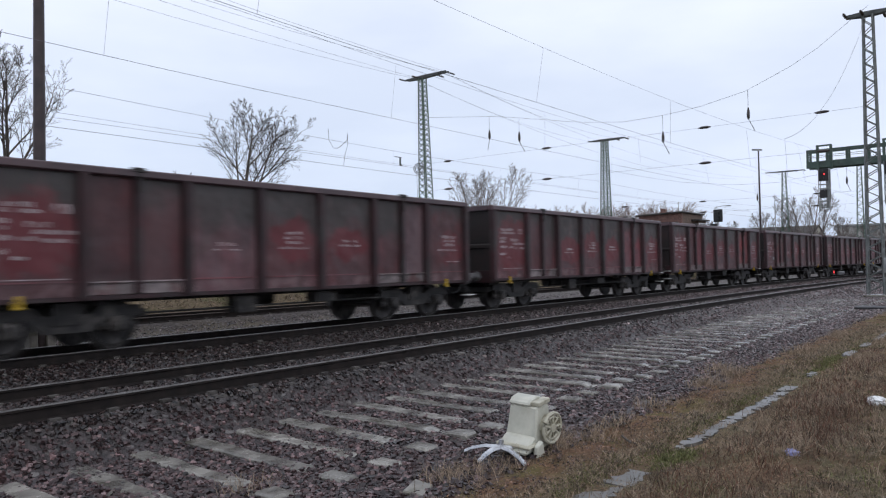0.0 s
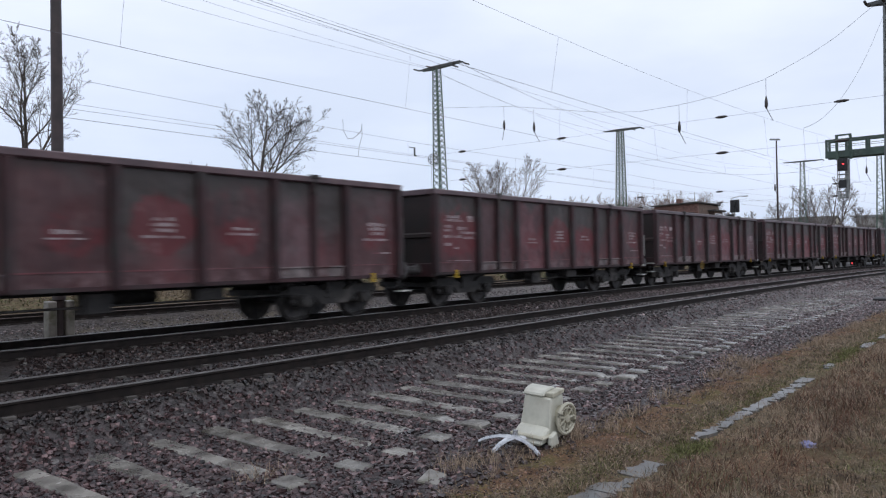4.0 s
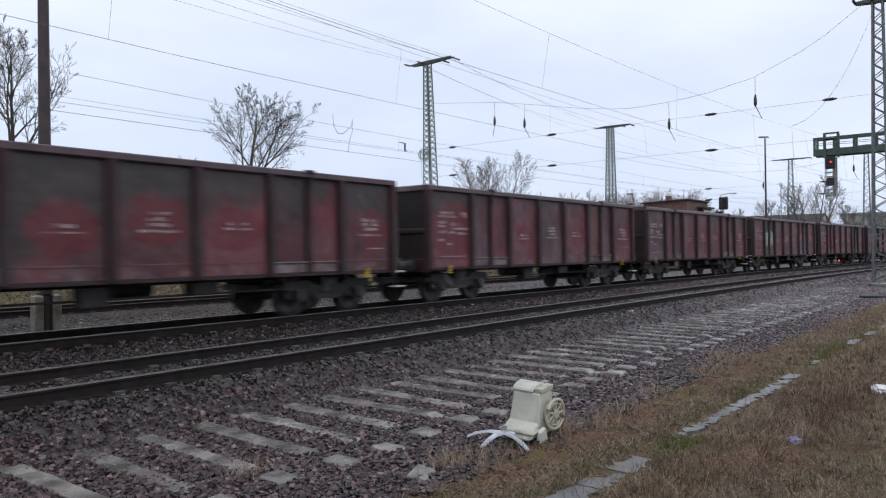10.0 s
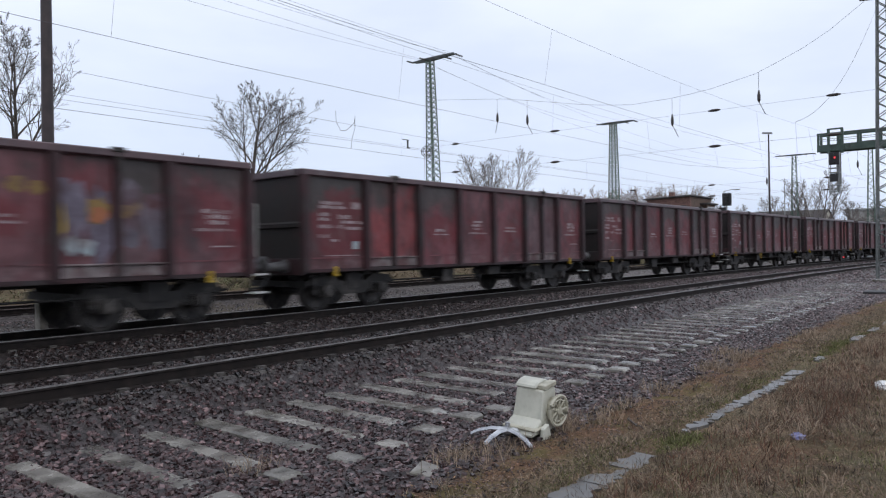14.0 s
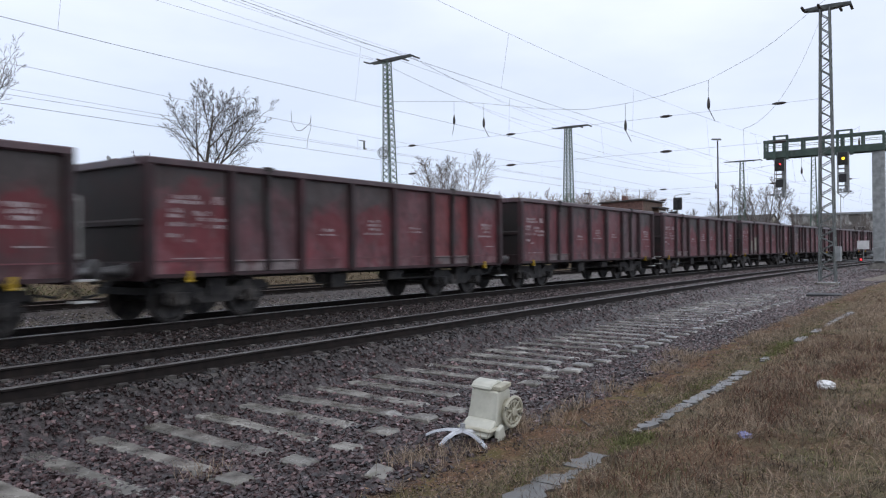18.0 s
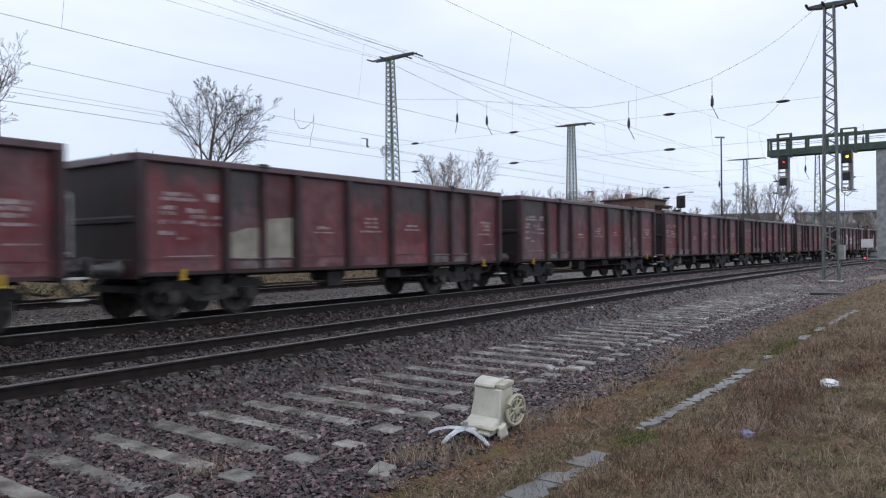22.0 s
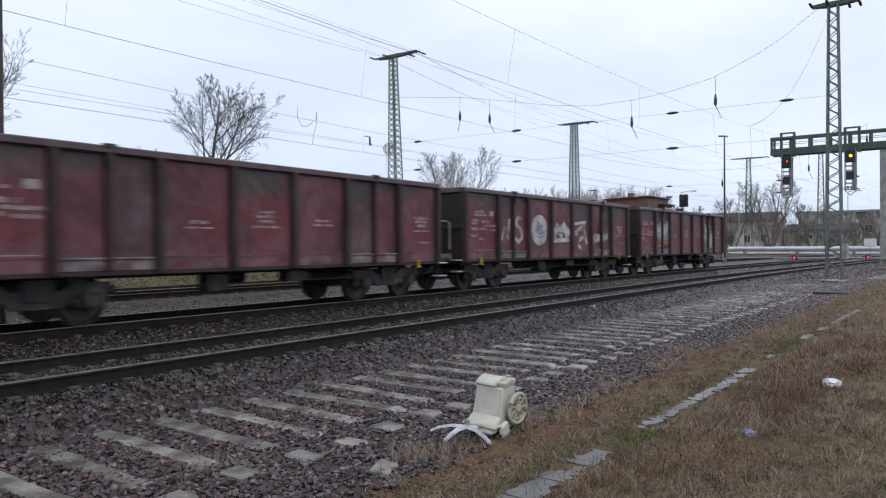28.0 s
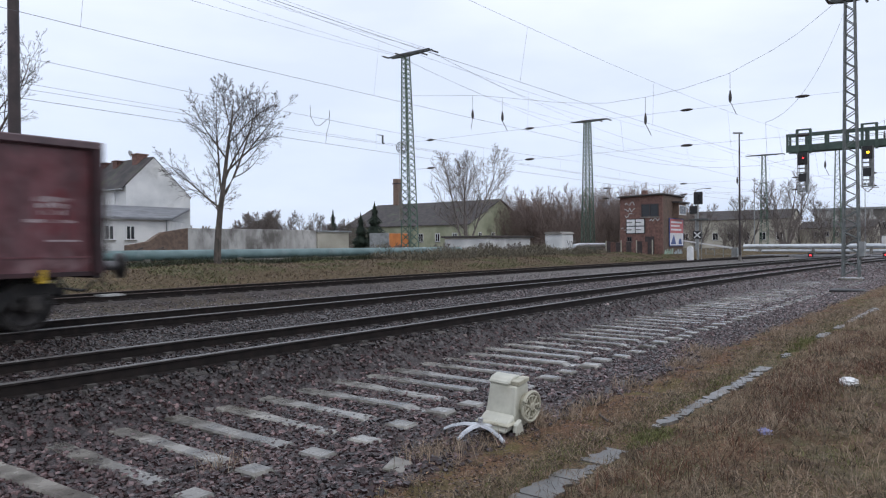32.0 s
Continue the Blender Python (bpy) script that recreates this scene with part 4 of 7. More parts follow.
    wave = [(e + 3.62, 2.25), (e + 3.45, 2.38), (e + 3.2, 2.33), (e + 3.15, 2.12), (e + 3.5, 1.92), (e + 3.55, 1.68), (e + 3.3, 1.52), (e + 3.1, 1.66)]
    ring = [(e + 4.72 + 0.4 * math.cos(2 * math.pi * q / 18), 1.95 + 0.36 * math.sin(2 * math.pi * q / 18)) for q in range(19)]
    lines = [([(e + 2.1, 2.3), (e + 2.12, 1.62), (e + 2.22, 1.6), (e + 2.4, 2.0), (e + 2.6, 1.62), (e + 2.72, 2.3)], 0.12, leaf), (wave, 0.13, leaf), (ring, 0.36, y - 0.002),
             ([(e + 5.75, 1.72), (e + 6.1, 2.05), (e + 6.4, 1.85), (e + 6.6, 2.15), (e + 6.85, 1.8), (e + 7.05, 2.0)], 0.4, y - 0.002), ([(e + 5.8, 1.58), (e + 7.0, 1.62)], 0.22, y - 0.006),
             ([(e + 7.4, 2.22), (e + 8.5, 2.32)], 0.16, y - 0.002), ([(e + 7.55, 1.85), (e + 8.1, 2.05), (e + 8.25, 1.8), (e + 7.75, 1.6)], 0.3, y - 0.006), ([(e + 8.3, 2.28), (e + 8.55, 1.45)], 0.2, y - 0.01), ([(e + 7.8, 1.42), (e + 8.1, 1.28)], 0.2, y - 0.002)]
    spray(23, [(stroke(*q), GRAFFITI_WHITE) for q in lines] + [(blobs(e + 4.72, 1.95, 0.6, 0.6, 8, 1, y - 0.008), GRAFFITI_BLUE), (stroke([(e + 4.45, 2.1), (e + 4.7, 2.2), (e + 4.95, 2.05)], 0.04, y - 0.012), GRAFFITI_DARK), (stroke([(e + 4.5, 1.9), (e + 4.75, 1.8), (e + 4.98, 1.88), (e + 4.8, 1.98)], 0.035, y - 0.012), GRAFFITI_DARK), (stroke([(e + 4.55, 1.72), (e + 4.8, 1.68)], 0.04, y - 0.012), GRAFFITI_DARK), (stroke([(e + 5.9, 1.75), (e + 6.2, 1.9), (e + 6.6, 1.82)], 0.04, y - 0.012), GRAFFITI_DARK), (stroke([(e + 7.7, 1.95), (e + 8.05, 1.85), (e + 8.2, 2.0)], 0.04, y - 0.014), GRAFFITI_DARK), (blobs(e + 9.5, 1.7, 0.7, 0.4, 13, 3, leaf), GRAFFITI_WHITE), (blobs(e + 10.4, 1.75, 0.5, 0.4, 14, 2, leaf), GRAFFITI_WHITE)], "white bubble-letter spray paint")
    spray(24, [(blobs(e + 2.42, 1.8, 0.98, 1.6, 14, 3, leaf), GRAFFITI_BLUE), (blobs(e + 2.45, 2.15, 0.8, 0.6, 61, 3, leaf - 0.006), GRAFFITI_WHITE), (blobs(e + 2.6, 1.55, 0.6, 0.5, 62, 2, leaf - 0.006), PATCH_RED), (stroke([(e + 2.0, 1.95), (e + 2.3, 2.02), (e + 2.6, 1.96), (e + 2.8, 2.05)], 0.04, leaf - 0.012), GRAFFITI_DARK), (blobs(e + 3.4, 2.0, 0.85, 1.1, 16, 3, leaf), GRAFFITI_BLUE), (blobs(e + 3.4, 2.2, 0.7, 0.5, 63, 2, leaf - 0.006), GRAFFITI_WHITE), (blobs(e + 3.35, 1.52, 0.8, 0.5, 15, 2, leaf - 0.006), GRAFFITI_ORANGE), (stroke([(e + 3.5, 1.75), (e + 3.8, 2.0)], 0.05, leaf - 0.012), GRAFFITI_DARK), (blobs(e + 9.4, 1.75, 0.95, 1.2, 17, 2, leaf), GRAFFITI_BLUE), (blobs(e + 10.45, 1.75, 0.8, 1.2, 18, 2, leaf), GRAFFITI_WHITE), (stroke([(e + 9.05, 1.95), (e + 9.4, 2.12), (e + 9.75, 1.9)], 0.07, leaf - 0.008), GRAFFITI_DARK), (stroke([(e + 9.0, 1.62), (e + 9.4, 1.7), (e + 9.8, 1.6)], 0.05, leaf - 0.008), GRAFFITI_WHITE), (stroke([(e + 9.1, 2.75), (e + 9.35, 2.72), (e + 9.15, 2.6), (e + 9.6, 2.5), (e + 9.4, 2.35)], 0.05, leaf), GRAFFITI_WHITE), (stroke([(e + 10.15, 2.7), (e + 10.3, 2.6), (e + 10.2, 2.5), (e + 10.6, 2.4)], 0.05, leaf), GRAFFITI_WHITE), (blobs(e + 10.55, 1.75, 0.25, 0.4, 19, 2, leaf - 0.008), GRAFFITI_GREEN), (blobs(e + 10.4, 2.2, 0.7, 0.25, 20, 3, leaf - 0.008), GRAFFITI_ORANGE)], "white, blue-grey and orange spray paint")
    for a in (9.05, 10.12):
        loop = [(e + a + 0.22 * math.cos(0.55 * q) - 0.02 * q, 1.6 + 0.2 * math.sin(0.9 * q)) for q in range(12)]
        spray(19, [(stroke(loop, 0.035, leaf), GRAFFITI_WHITE), (stroke([(e + a - 0.2, 1.35), (e + a, 1.75), (e + a + 0.15, 1.4), (e + a + 0.3, 1.8)], 0.03, leaf - 0.006), GRAFFITI_WHITE)], "thin pale spray scrawl")
    for index, a, z in ((14, 1.66, 1.5), (12, 1.6, 1.5), (8, 0.35, 1.4), (3, 1.6, 1.5), (21, 1.6, 1.45)):
        part("plate", Shape().box(e + a - 0.1, e + a + 0.1, y - 0.012, y, z - 0.09, z + 0.09), GRAFFITI_BLUE, train[index - FIRST], "small pale enamel plate", bevel=0.004)
    for index, a in ((14, 5.0), (5, 5.0)):
        rim = [(e + a + 0.18 * math.cos(math.pi * q / 9), -FACE - 0.02, 0.8 + 0.18 * math.sin(math.pi * q / 9)) for q in range(19)]
        hand = part("brake_wheel", Shape().tube(rim, 0.022, 6), OCHRE, train[index - FIRST], "yellow brake handwheel", smooth=True)
        for q in range(3):
            u = math.pi * q / 3
            part("spoke", Shape().tube([(e + a + 0.17 * math.cos(u), -FACE - 0.02, 0.8 + 0.17 * math.sin(u)), (e + a - 0.17 * math.cos(u), -FACE - 0.02, 0.8 - 0.17 * math.sin(u))], 0.014, 5), OCHRE, hand)
        part("shaft", Shape().tube([(e + a, -FACE - 0.03, 0.8), (e + a, -0.3, 0.8)], 0.025, 6), GRIME, hand)
    return train


TRAIN_WAGONS = build_train()


# ---- masts, gantry and overhead line ----
def lattice_mast(x, y, base, height, w0, w1, material, label, arm=None, pitch=1.35, foot=0.12, lean=(0, 0), crossed=False, leg=0.048):
    """A tapering four-legged lattice mast; arm: (reach to the near side, reach to the far side, rise)."""
    mast = thing("lattice_mast", pose(x, y, base, *lean), label, "catenary mast", "catenary masts")
    part("footing", Shape().box(-w0 * 0.75, w0 * 0.75, -w0 * 0.75, w0 * 0.75, -0.5, foot), OLD_CONCRETE, mast, "concrete footing", bevel=0.03)

    def half(z):
        return (w0 + (w1 - w0) * z / height) / 2

    for sx, sy in itertools.product((-1, 1), (-1, 1)):
        s = Shape()
        s.tube([(sx * half(0), sy * half(0), 0.05), (sx * half(height), sy * half(height), height)], leg, 4)
        part("leg", s, material, mast)
    for axis, side, phase in itertools.product((0, 1), (-1, 1), (0, 1) if crossed else (0,)):
        z, k = 0.15, phase
        while z < height - 0.3:
            step_up = max(0.36, half(z) * pitch)
            z2 = min(z + step_up, height)
            a, b = (-1, 1) if k % 2 else (1, -1)
            p = [(a * half(z), side * half(z)), (b * half(z2), side * half(z2))]
            pts = [(p[0][0], p[0][1], z), (p[1][0], p[1][1], z2)] if axis == 0 else [(p[0][1], p[0][0], z), (p[1][1], p[1][0], z2)]
            part("brace", Shape().tube(pts, leg * 0.5, 4), material, mast)
            z, k = z2, k + 1
    if arm:
        near, far, rise = arm
        s = Shape()
        for q in (-0.16, 0.16):
            s.prism([(-near, height + 0.02), (-near, height + 0.12), (-0.3, height + rise), (0.3, height + rise), (far, height + 0.12), (far, height + 0.02), (0.3, height - 0.06), (-0.3, height - 0.06)], q - 0.03, q + 0.03, "x")
        for k in range(7):
            y = -near + (near + far) * (k + 0.3) / 6.8
            s.box(-0.16, 0.16, y - 0.04, y + 0.04, height + 0.02, height + 0.09)
        part("cross_arm", s, MAST_DARK, mast, "dark steel cross-arm")
        for q, way in ((-near + 0.05, 1), (-near * 0.55, 1), (far - 0.05, -1), (0.2, -1)):
            prof = [(0.2, 0.02), (0.25, 0.07), (0.35, 0.03), (0.45, 0.075), (0.55, 0.03), (0.65, 0.075), (0.75, 0.03), (0.85, 0.07), (1.0, 0.02)]
            part("insulator", Shape().lathe([(way * a, b) for a, b in prof], "x", (0, q, height + 0.02), 8), INSULATOR, mast)
    return mast


m1 = lattice_mast(42, 34.3, 0.3, 15.3, 0.95, 0.42, MAST_GREEN, "green lattice steel catenary mast in dry grass", (2.4, 1.5, 0.17), lean=(-0.7, -0.55, 0), crossed=True, leg=0.055)
s = Shape()
for r0 in (0.42, 0.3):
    s.tube([(0, r0 * math.cos(2 * math.pi * k / 16), r0 * math.sin(2 * math.pi * k / 16)) for k in range(17)], 0.03, 5)
for k in range(4):
    a = math.pi * k / 4
    s.tube([(0, 0.42 * math.cos(a), 0.42 * math.sin(a)), (0, -0.42 * math.cos(a), -0.42 * math.sin(a))], 0.02, 4)
part("tension_wheel", s, MAST_DARK, m1, "tensioning wheel on the mast's side", at=pose(-0.55, 0.1, 8.4, 0, 0, 40))
s = Shape()
for k in range(12):
    s.lathe([(0.02, 0.13), (0.15, 0.13)], "z", (0, 0, 3.0 + 0.17 * k), 10)
s.tube([(0, 0, 3.0), (0, 0, 8.0)], 0.012, 4)
part("tension_weight", s, CONCRETE, m1, at=pose(-0.75, 0.2, 0))
lattice_mast(72, 34, 0.3, 14.3, 1.1, 0.55, MAST_GREEN, "green lattice steel catenary mast behind the siding", (2.4, 1.5, 0.17), crossed=True, leg=0.06)
m3 = lattice_mast(41.8, 5.25, -0.45, 14.1, 0.72, 0.42, MAST_GREY, "grey lattice steel catenary mast beside the near track", (1.2, 1.0, 0.17), 1.05, 0.02)
part("cabinet", Shape().box(-0.35, 0.35, -0.62, -0.32, 1.1, 1.85), GREY_STEEL, m3, "small grey box on the mast", bevel=0.02)
lattice_mast(124.7, 28, 0.3, 15.2, 1.2, 0.5, MAST_GREEN, "distant green lattice catenary mast", (3.0, 2.6, 0.17))
lattice_mast(130, 18.2, 0, 17.3, 1.2, 0.5, MAST_GREEN, "distant green lattice catenary mast", (1.5, 1.5, 0.17))


def lamp_post(x, y, base, height, radius, label, lamp):
    p = thing("lamp_post", pose(x, y, base), label, "lamp post", "yard lamp posts")
    part("pole", Shape().lathe([(0, radius * 0.7), (radius * 6, radius * 0.7), (radius * 6.2, radius), (height * 0.6, radius * 0.8), (height, radius * 0.6)], "z", n=12), POLE_BROWN, p, smooth=True)
    for q in (-1, 1):
        part("socket_post", Shape().box(q * radius * 1.35 - radius * 0.65, q * radius * 1.35 + radius * 0.65, -radius, radius, -0.4, radius * 6), CONCRETE, p, "concrete socket post", bevel=0.02)
    if lamp:
        part("lantern", Shape().prism([(-0.3, height + 0.0), (-0.3, height + 0.14), (0.5, height + 0.22), (0.55, height + 0.1)], -0.15, 0.15, "x"), GREY_STEEL, p, "flat twin lantern head", bevel=0.02)
    return p


lamp_post(7.58, 18.08, -0.42, 13.5, 0.15, "dark brown steel lamp post between the tracks", True)
lamp_post(68.7, 17.5, -0.35, 11.6, 0.1, "dark steel lamp post with a flat lantern", True)


def signal_head(parent, x, y, top, lit, which):
    """A light signal hung below the gantry: black screen, lamp, cage and lower screen."""
    head = part("signal_head", Shape().box(x - 0.12, x + 0.05, y - 0.62, y + 0.1, top - 1.0, top), BLACK, parent, "black signal screen", bevel=0.02)
    part("lamp", Shape().lathe([(x - 0.2, 0.1 if which else 0.07), (x - 0.14, 0.1 if which else 0.07)], "x", (0, y - 0.3, top - (0.5 if which else 0.45)), 14), lit, head, "lit signal lamp")
    for q in (0.25, 0.75):
        part("hood", Shape().lathe([(x - 0.34, 0.13), (x - 0.12, 0.13)], "x", (0, y - 0.15, top - q), 10), BLACK, head)
    part("lower_screen", Shape().box(x - 0.12, x + 0.02, y - 0.5, y + 0.05, top - 2.35, top - 1.7), BLACK, parent, bevel=0.02)
    s = Shape()
    for z in (top - 1.25, top - 1.6, top - 2.6, top - 3.1):
        s.tube([(x - 0.1, y - 0.62, z), (x - 0.1, y + 0.12, z), (x + 0.55, y + 0.12, z), (x + 0.55, y - 0.62, z), (x - 0.1, y - 0.62, z)], 0.03, 4)
    for a, b in ((-0.1, -0.62), (-0.1, 0.12), (0.55, -0.62), (0.55, 0.12)):
        s.tube([(x + a, y + b, top), (x + a, y + b, top - 3.2), (x + 0.22, y - 0.25, top - 3.55)], 0.03, 4)
    s.box(x + 0.53, x + 0.57, y - 0.62, y - 0.3, top - 3.1, top)
    s.box(x - 0.1, x + 0.55, y - 0.64, y - 0.6, top - 3.2, top - 2.7).box(x - 0.1, x + 0.55, y + 0.1, y + 0.14, top - 3.2, top - 2.7)
    part("cage", s, GREY_STEEL, parent, "grey ladder cage")
    for b in (-0.35, -0.1):
        part("lower_lamp", Shape().lathe([(x - 0.25, 0.11), (x - 0.1, 0.11)], "x", (0, y + b, top - 2.95), 10), GREY_STEEL, parent)


def signal_gantry():
    g = thing("signal_gantry", pose(65, 0, -0.35), "dark green cantilever signal gantry over two tracks", "signal gantry")
    lo, hi, a, b = 9.1, 10.6, 4.1, 12.75
    part("column", Shape().box(-0.4, 0.4, a + 0.05, a + 0.9, 0.0, lo), GREY_STEEL, g, "grey steel column", bevel=0.04)
    part("column_foot", Shape().prism([(a - 0.35, 0), (a + 0.05, 0.5), (a + 0.9, 0.5), (a + 1.3, 0)], -0.6, 0.6, "x"), CONCRETE, g)
    for x in (-0.55, 0.55):
        part("girder", Shape().box(x - 0.06, x + 0.06, a, b, lo, lo + 0.55), GANTRY_GREEN, g, bevel=0.02)
        part("handrail", Shape().box(x - 0.05, x + 0.05, a, b, hi - 0.16, hi), GANTRY_GREEN, g)
        for q in range(7):
            y = a + 0.1 + q * (b - a - 0.2) / 6
            part("rail_post", Shape().box(x - 0.04, x + 0.04, y - 0.09, y + 0.09, lo + 0.5, hi), GANTRY_GREEN, g)
    for x in (-0.55, 0.55):
        for z in (lo + 0.98,):
            part("knee_rail", Shape().box(x - 0.02, x + 0.02, a, b, z, z + 0.035), GREY_STEEL, g)
    part("walkway", Shape().box(-0.5, 0.5, a, b, lo + 0.45, lo + 0.52), GREY_STEEL, g)
    for y in (6.75, 11.35):
        for q in (-0.42, 0.55):
            part("hanger_post", Shape().box(-0.7, -0.58, y + q - 0.1, y + q + 0.1, lo - 0.2, hi + 0.2), GANTRY_GREEN, g)
        part("hanger_top", Shape().box(-0.7, -0.58, y - 0.5, y + 0.65, hi + 0.2, hi + 0.32), GANTRY_GREEN, g)
    signal_head(g, -0.66, 11.75, lo - 0.1, RED_LAMP, 0)
    signal_head(g, -0.66, 7.2, lo + 0.05, YELLOW_LAMP, 1)
    part("cabinet", Shape().box(-0.8, -0.45, a + 0.1, a + 0.85, 0.6, 1.7), GREY_STEEL, g, "grey cabinet on the column", bevel=0.02)


signal_gantry()

p = thing("railway_signal", pose(63.0, 19.5, -0.35), "black-screened colour light signal on a lattice post", "signal")
part("post", Shape().lathe([(0, 0.1), (5.2, 0.08)], "z", n=10), GREY_STEEL, p)
part("screen", Shape().box(-0.1, 0.1, -0.42, 0.32, 5.08, 6.15), BLACK, p, bevel=0.04)
part("lower_screen", Shape().box(-0.1, 0.1, 0.0, 0.66, 4.28, 4.95), BLACK, p, bevel=0.03)
for z in (5.9, 5.6, 5.3):
    part("hood", Shape().lathe([(-0.32, 0.12), (-0.1, 0.12)], "x", (0, -0.05, z), 12), BLACK, p)
part("platform", Shape().box(-0.5, 0.5, -0.9, 0.6, 3.72, 3.84), MAST_DARK, p)
cross = part("cross_plate", Shape().box(-0.13, -0.1, -0.34, 0.34, 2.12, 2.76), BLACK, p, "black plate with a white cross")
part("stripe", Shape().tube([(-0.14, -0.26, 2.2), (-0.14, 0.26, 2.68)], 0.05, 4), SIGN_WHITE, cross)
part("stripe", Shape().tube([(-0.14, 0.26, 2.2), (-0.14, -0.26, 2.68)], 0.05, 4), SIGN_WHITE, cross)
part("ladder", Shape().tube([(0.4, 0.2, 0), (0.3, 0.2, 3.75)], 0.03, 4).tube([(0.4, -0.2, 0), (0.3, -0.2, 3.75)], 0.03, 4), GREY_STEEL, p)
c = thing("relay_cabinet", pose(61.6, 19.7, -0.38), "white rounded trackside cabinet beside the signal", "cabinet")
part("body", Shape().prism([(-0.24, 0), (-0.24, 1.3), (-0.14, 1.5), (0.14, 1.5), (0.24, 1.3), (0.24, 0)], -0.22, 0.22, "x"), SIGN_WHITE, c, bevel=0.04)
part("plinth", Shape().box(-0.2, 0.2, -0.22, 0.22, -0.3, 0.15), GREY_STEEL, c)


def dwarf_signal(x, y, label):
    d = thing("shunting_signal", pose(x, y, -0.3), label, "signal", "low red signals by the crossing")
    part("post", Shape().lathe([(0, 0.06), (0.5, 0.06)], "z", n=8), GREY_STEEL, d)
    part("box", Shape().box(-0.12, 0.12, -0.25, 0.25, 0.25, 0.68), BLACK, d, bevel=0.03)
    part("lamp", Shape().lathe([(-0.18, 0.1), (-0.12, 0.1)], "x", (0, 0, 0.45), 14), RED_LAMP, d, "lit red lamp")


dwarf_signal(77.0, 13.1, "low black signal with a lit red lamp by the track")
dwarf_signal(80.0, 7.17, "low black signal with a lit red lamp beside a board")
b = thing("track_board", pose(78.5, 6.85, -0.35), "white square board on a thin post", "board")
part("post", Shape().lathe([(0, 0.04), (2.2, 0.04)], "z", n=8), GREY_STEEL, b)
part("plate", Shape().box(-0.06, -0.04, -0.5, 0.5, 1.5, 2.3), SIGN_WHITE, b, bevel=0.005)


def wire_run(points, radius=0.008, n=4):
    return Shape().tube(points, radius, n, caps=False)


def catenary(v, contact, messenger, sag, label, droppers=True, x0=-30, x1=130, radius=0.008, faint=1.0, span=33, stagger=0.36):
    """A zigzagging contact wire under a sagging messenger wire with droppers; supports from x = 42 on."""
    line = thing("overhead_line", Matrix(), label, "overhead line", "overhead lines")
    xs = [x0 + (x1 - x0) * k / 80 for k in range(81)]

    def hang(x):
        q = ((x - 42) / span) % 1.0
        return messenger - sag * 4 * q * (1 - q)

    def zigzag(x):
        q = ((x - 42) / 66) % 1.0
        return stagger * (4 * abs(q - 0.5) - 1) * -1

    part("contact_wire", wire_run([along(x, v + zigzag(x), contact) for x in xs], radius * faint), WIRE, line)
    part("messenger_wire", wire_run([along(x, v, hang(x)) for x in xs], radius * 0.8), WIRE, line)
    if droppers:
        x = x0 + 4.0
        while x < x1:
            part("dropper", wire_run([along(x, v + zigzag(x), contact), along(x, v, hang(x))], 0.003), WIRE, line)
            x += 8.25
    return line


near_line = catenary(NEAR, 5.33, 7.35, 0.75, "thin copper overhead line above the empty track", radius=0.0045, span=66)
a, b = Vector((41.8, 5.25, 13.8)), Vector((37.7, 8.38, 7.25))
part("jumper_cable", wire_run([a.lerp(b, k / 14) - Vector((0, 0, 5.2 * (k / 14) * (1 - k / 14))) for k in range(15)], 0.008), WIRE, near_line)
part("dropper", wire_run([b, Vector((37.7, 8.3, 5.34))], 0.005), WIRE, near_line)
catenary(TRAIN, 5.62, 7.25, 0.2, "thin copper overhead line above the goods train", radius=0.005)
far_line = catenary(FAR, 5.5, 6.65, 0.2, "thin copper overhead line above the siding", radius=0.007, stagger=0.0)
catenary(26.0, 6.85, 7.0, 0.06, "thin overhead line near the grass bank", droppers=False, radius=0.0065)

for (a, z0), (b, z1), sagging in (((-30, 17.5), (41.9, 15.8), 1.6), ((-30, 19.0), (41.9, 15.9), 1.4), ((41.9, 15.9), (72, 14.6), 0.7), ((41.9, 15.8), (124, 15.0), 2.0)):
    for off in (-1.6, 1.2):
        pts = []
        for k in range(25):
            q = k / 24
            pts.append((a + (b - a) * q, (32.0 if a < 0 else 34.3) + (2.3 * q if a < 0 else -0.3 * q) + off, z0 + (z1 - z0) * q - sagging * 4 * q * (1 - q)))
        f = thing("feeder_cable", Matrix(), "thin feeder cable strung from mast to mast", "cable", "feeder cables")
        part("cable", wire_run(pts, 0.0075), WIRE, f)


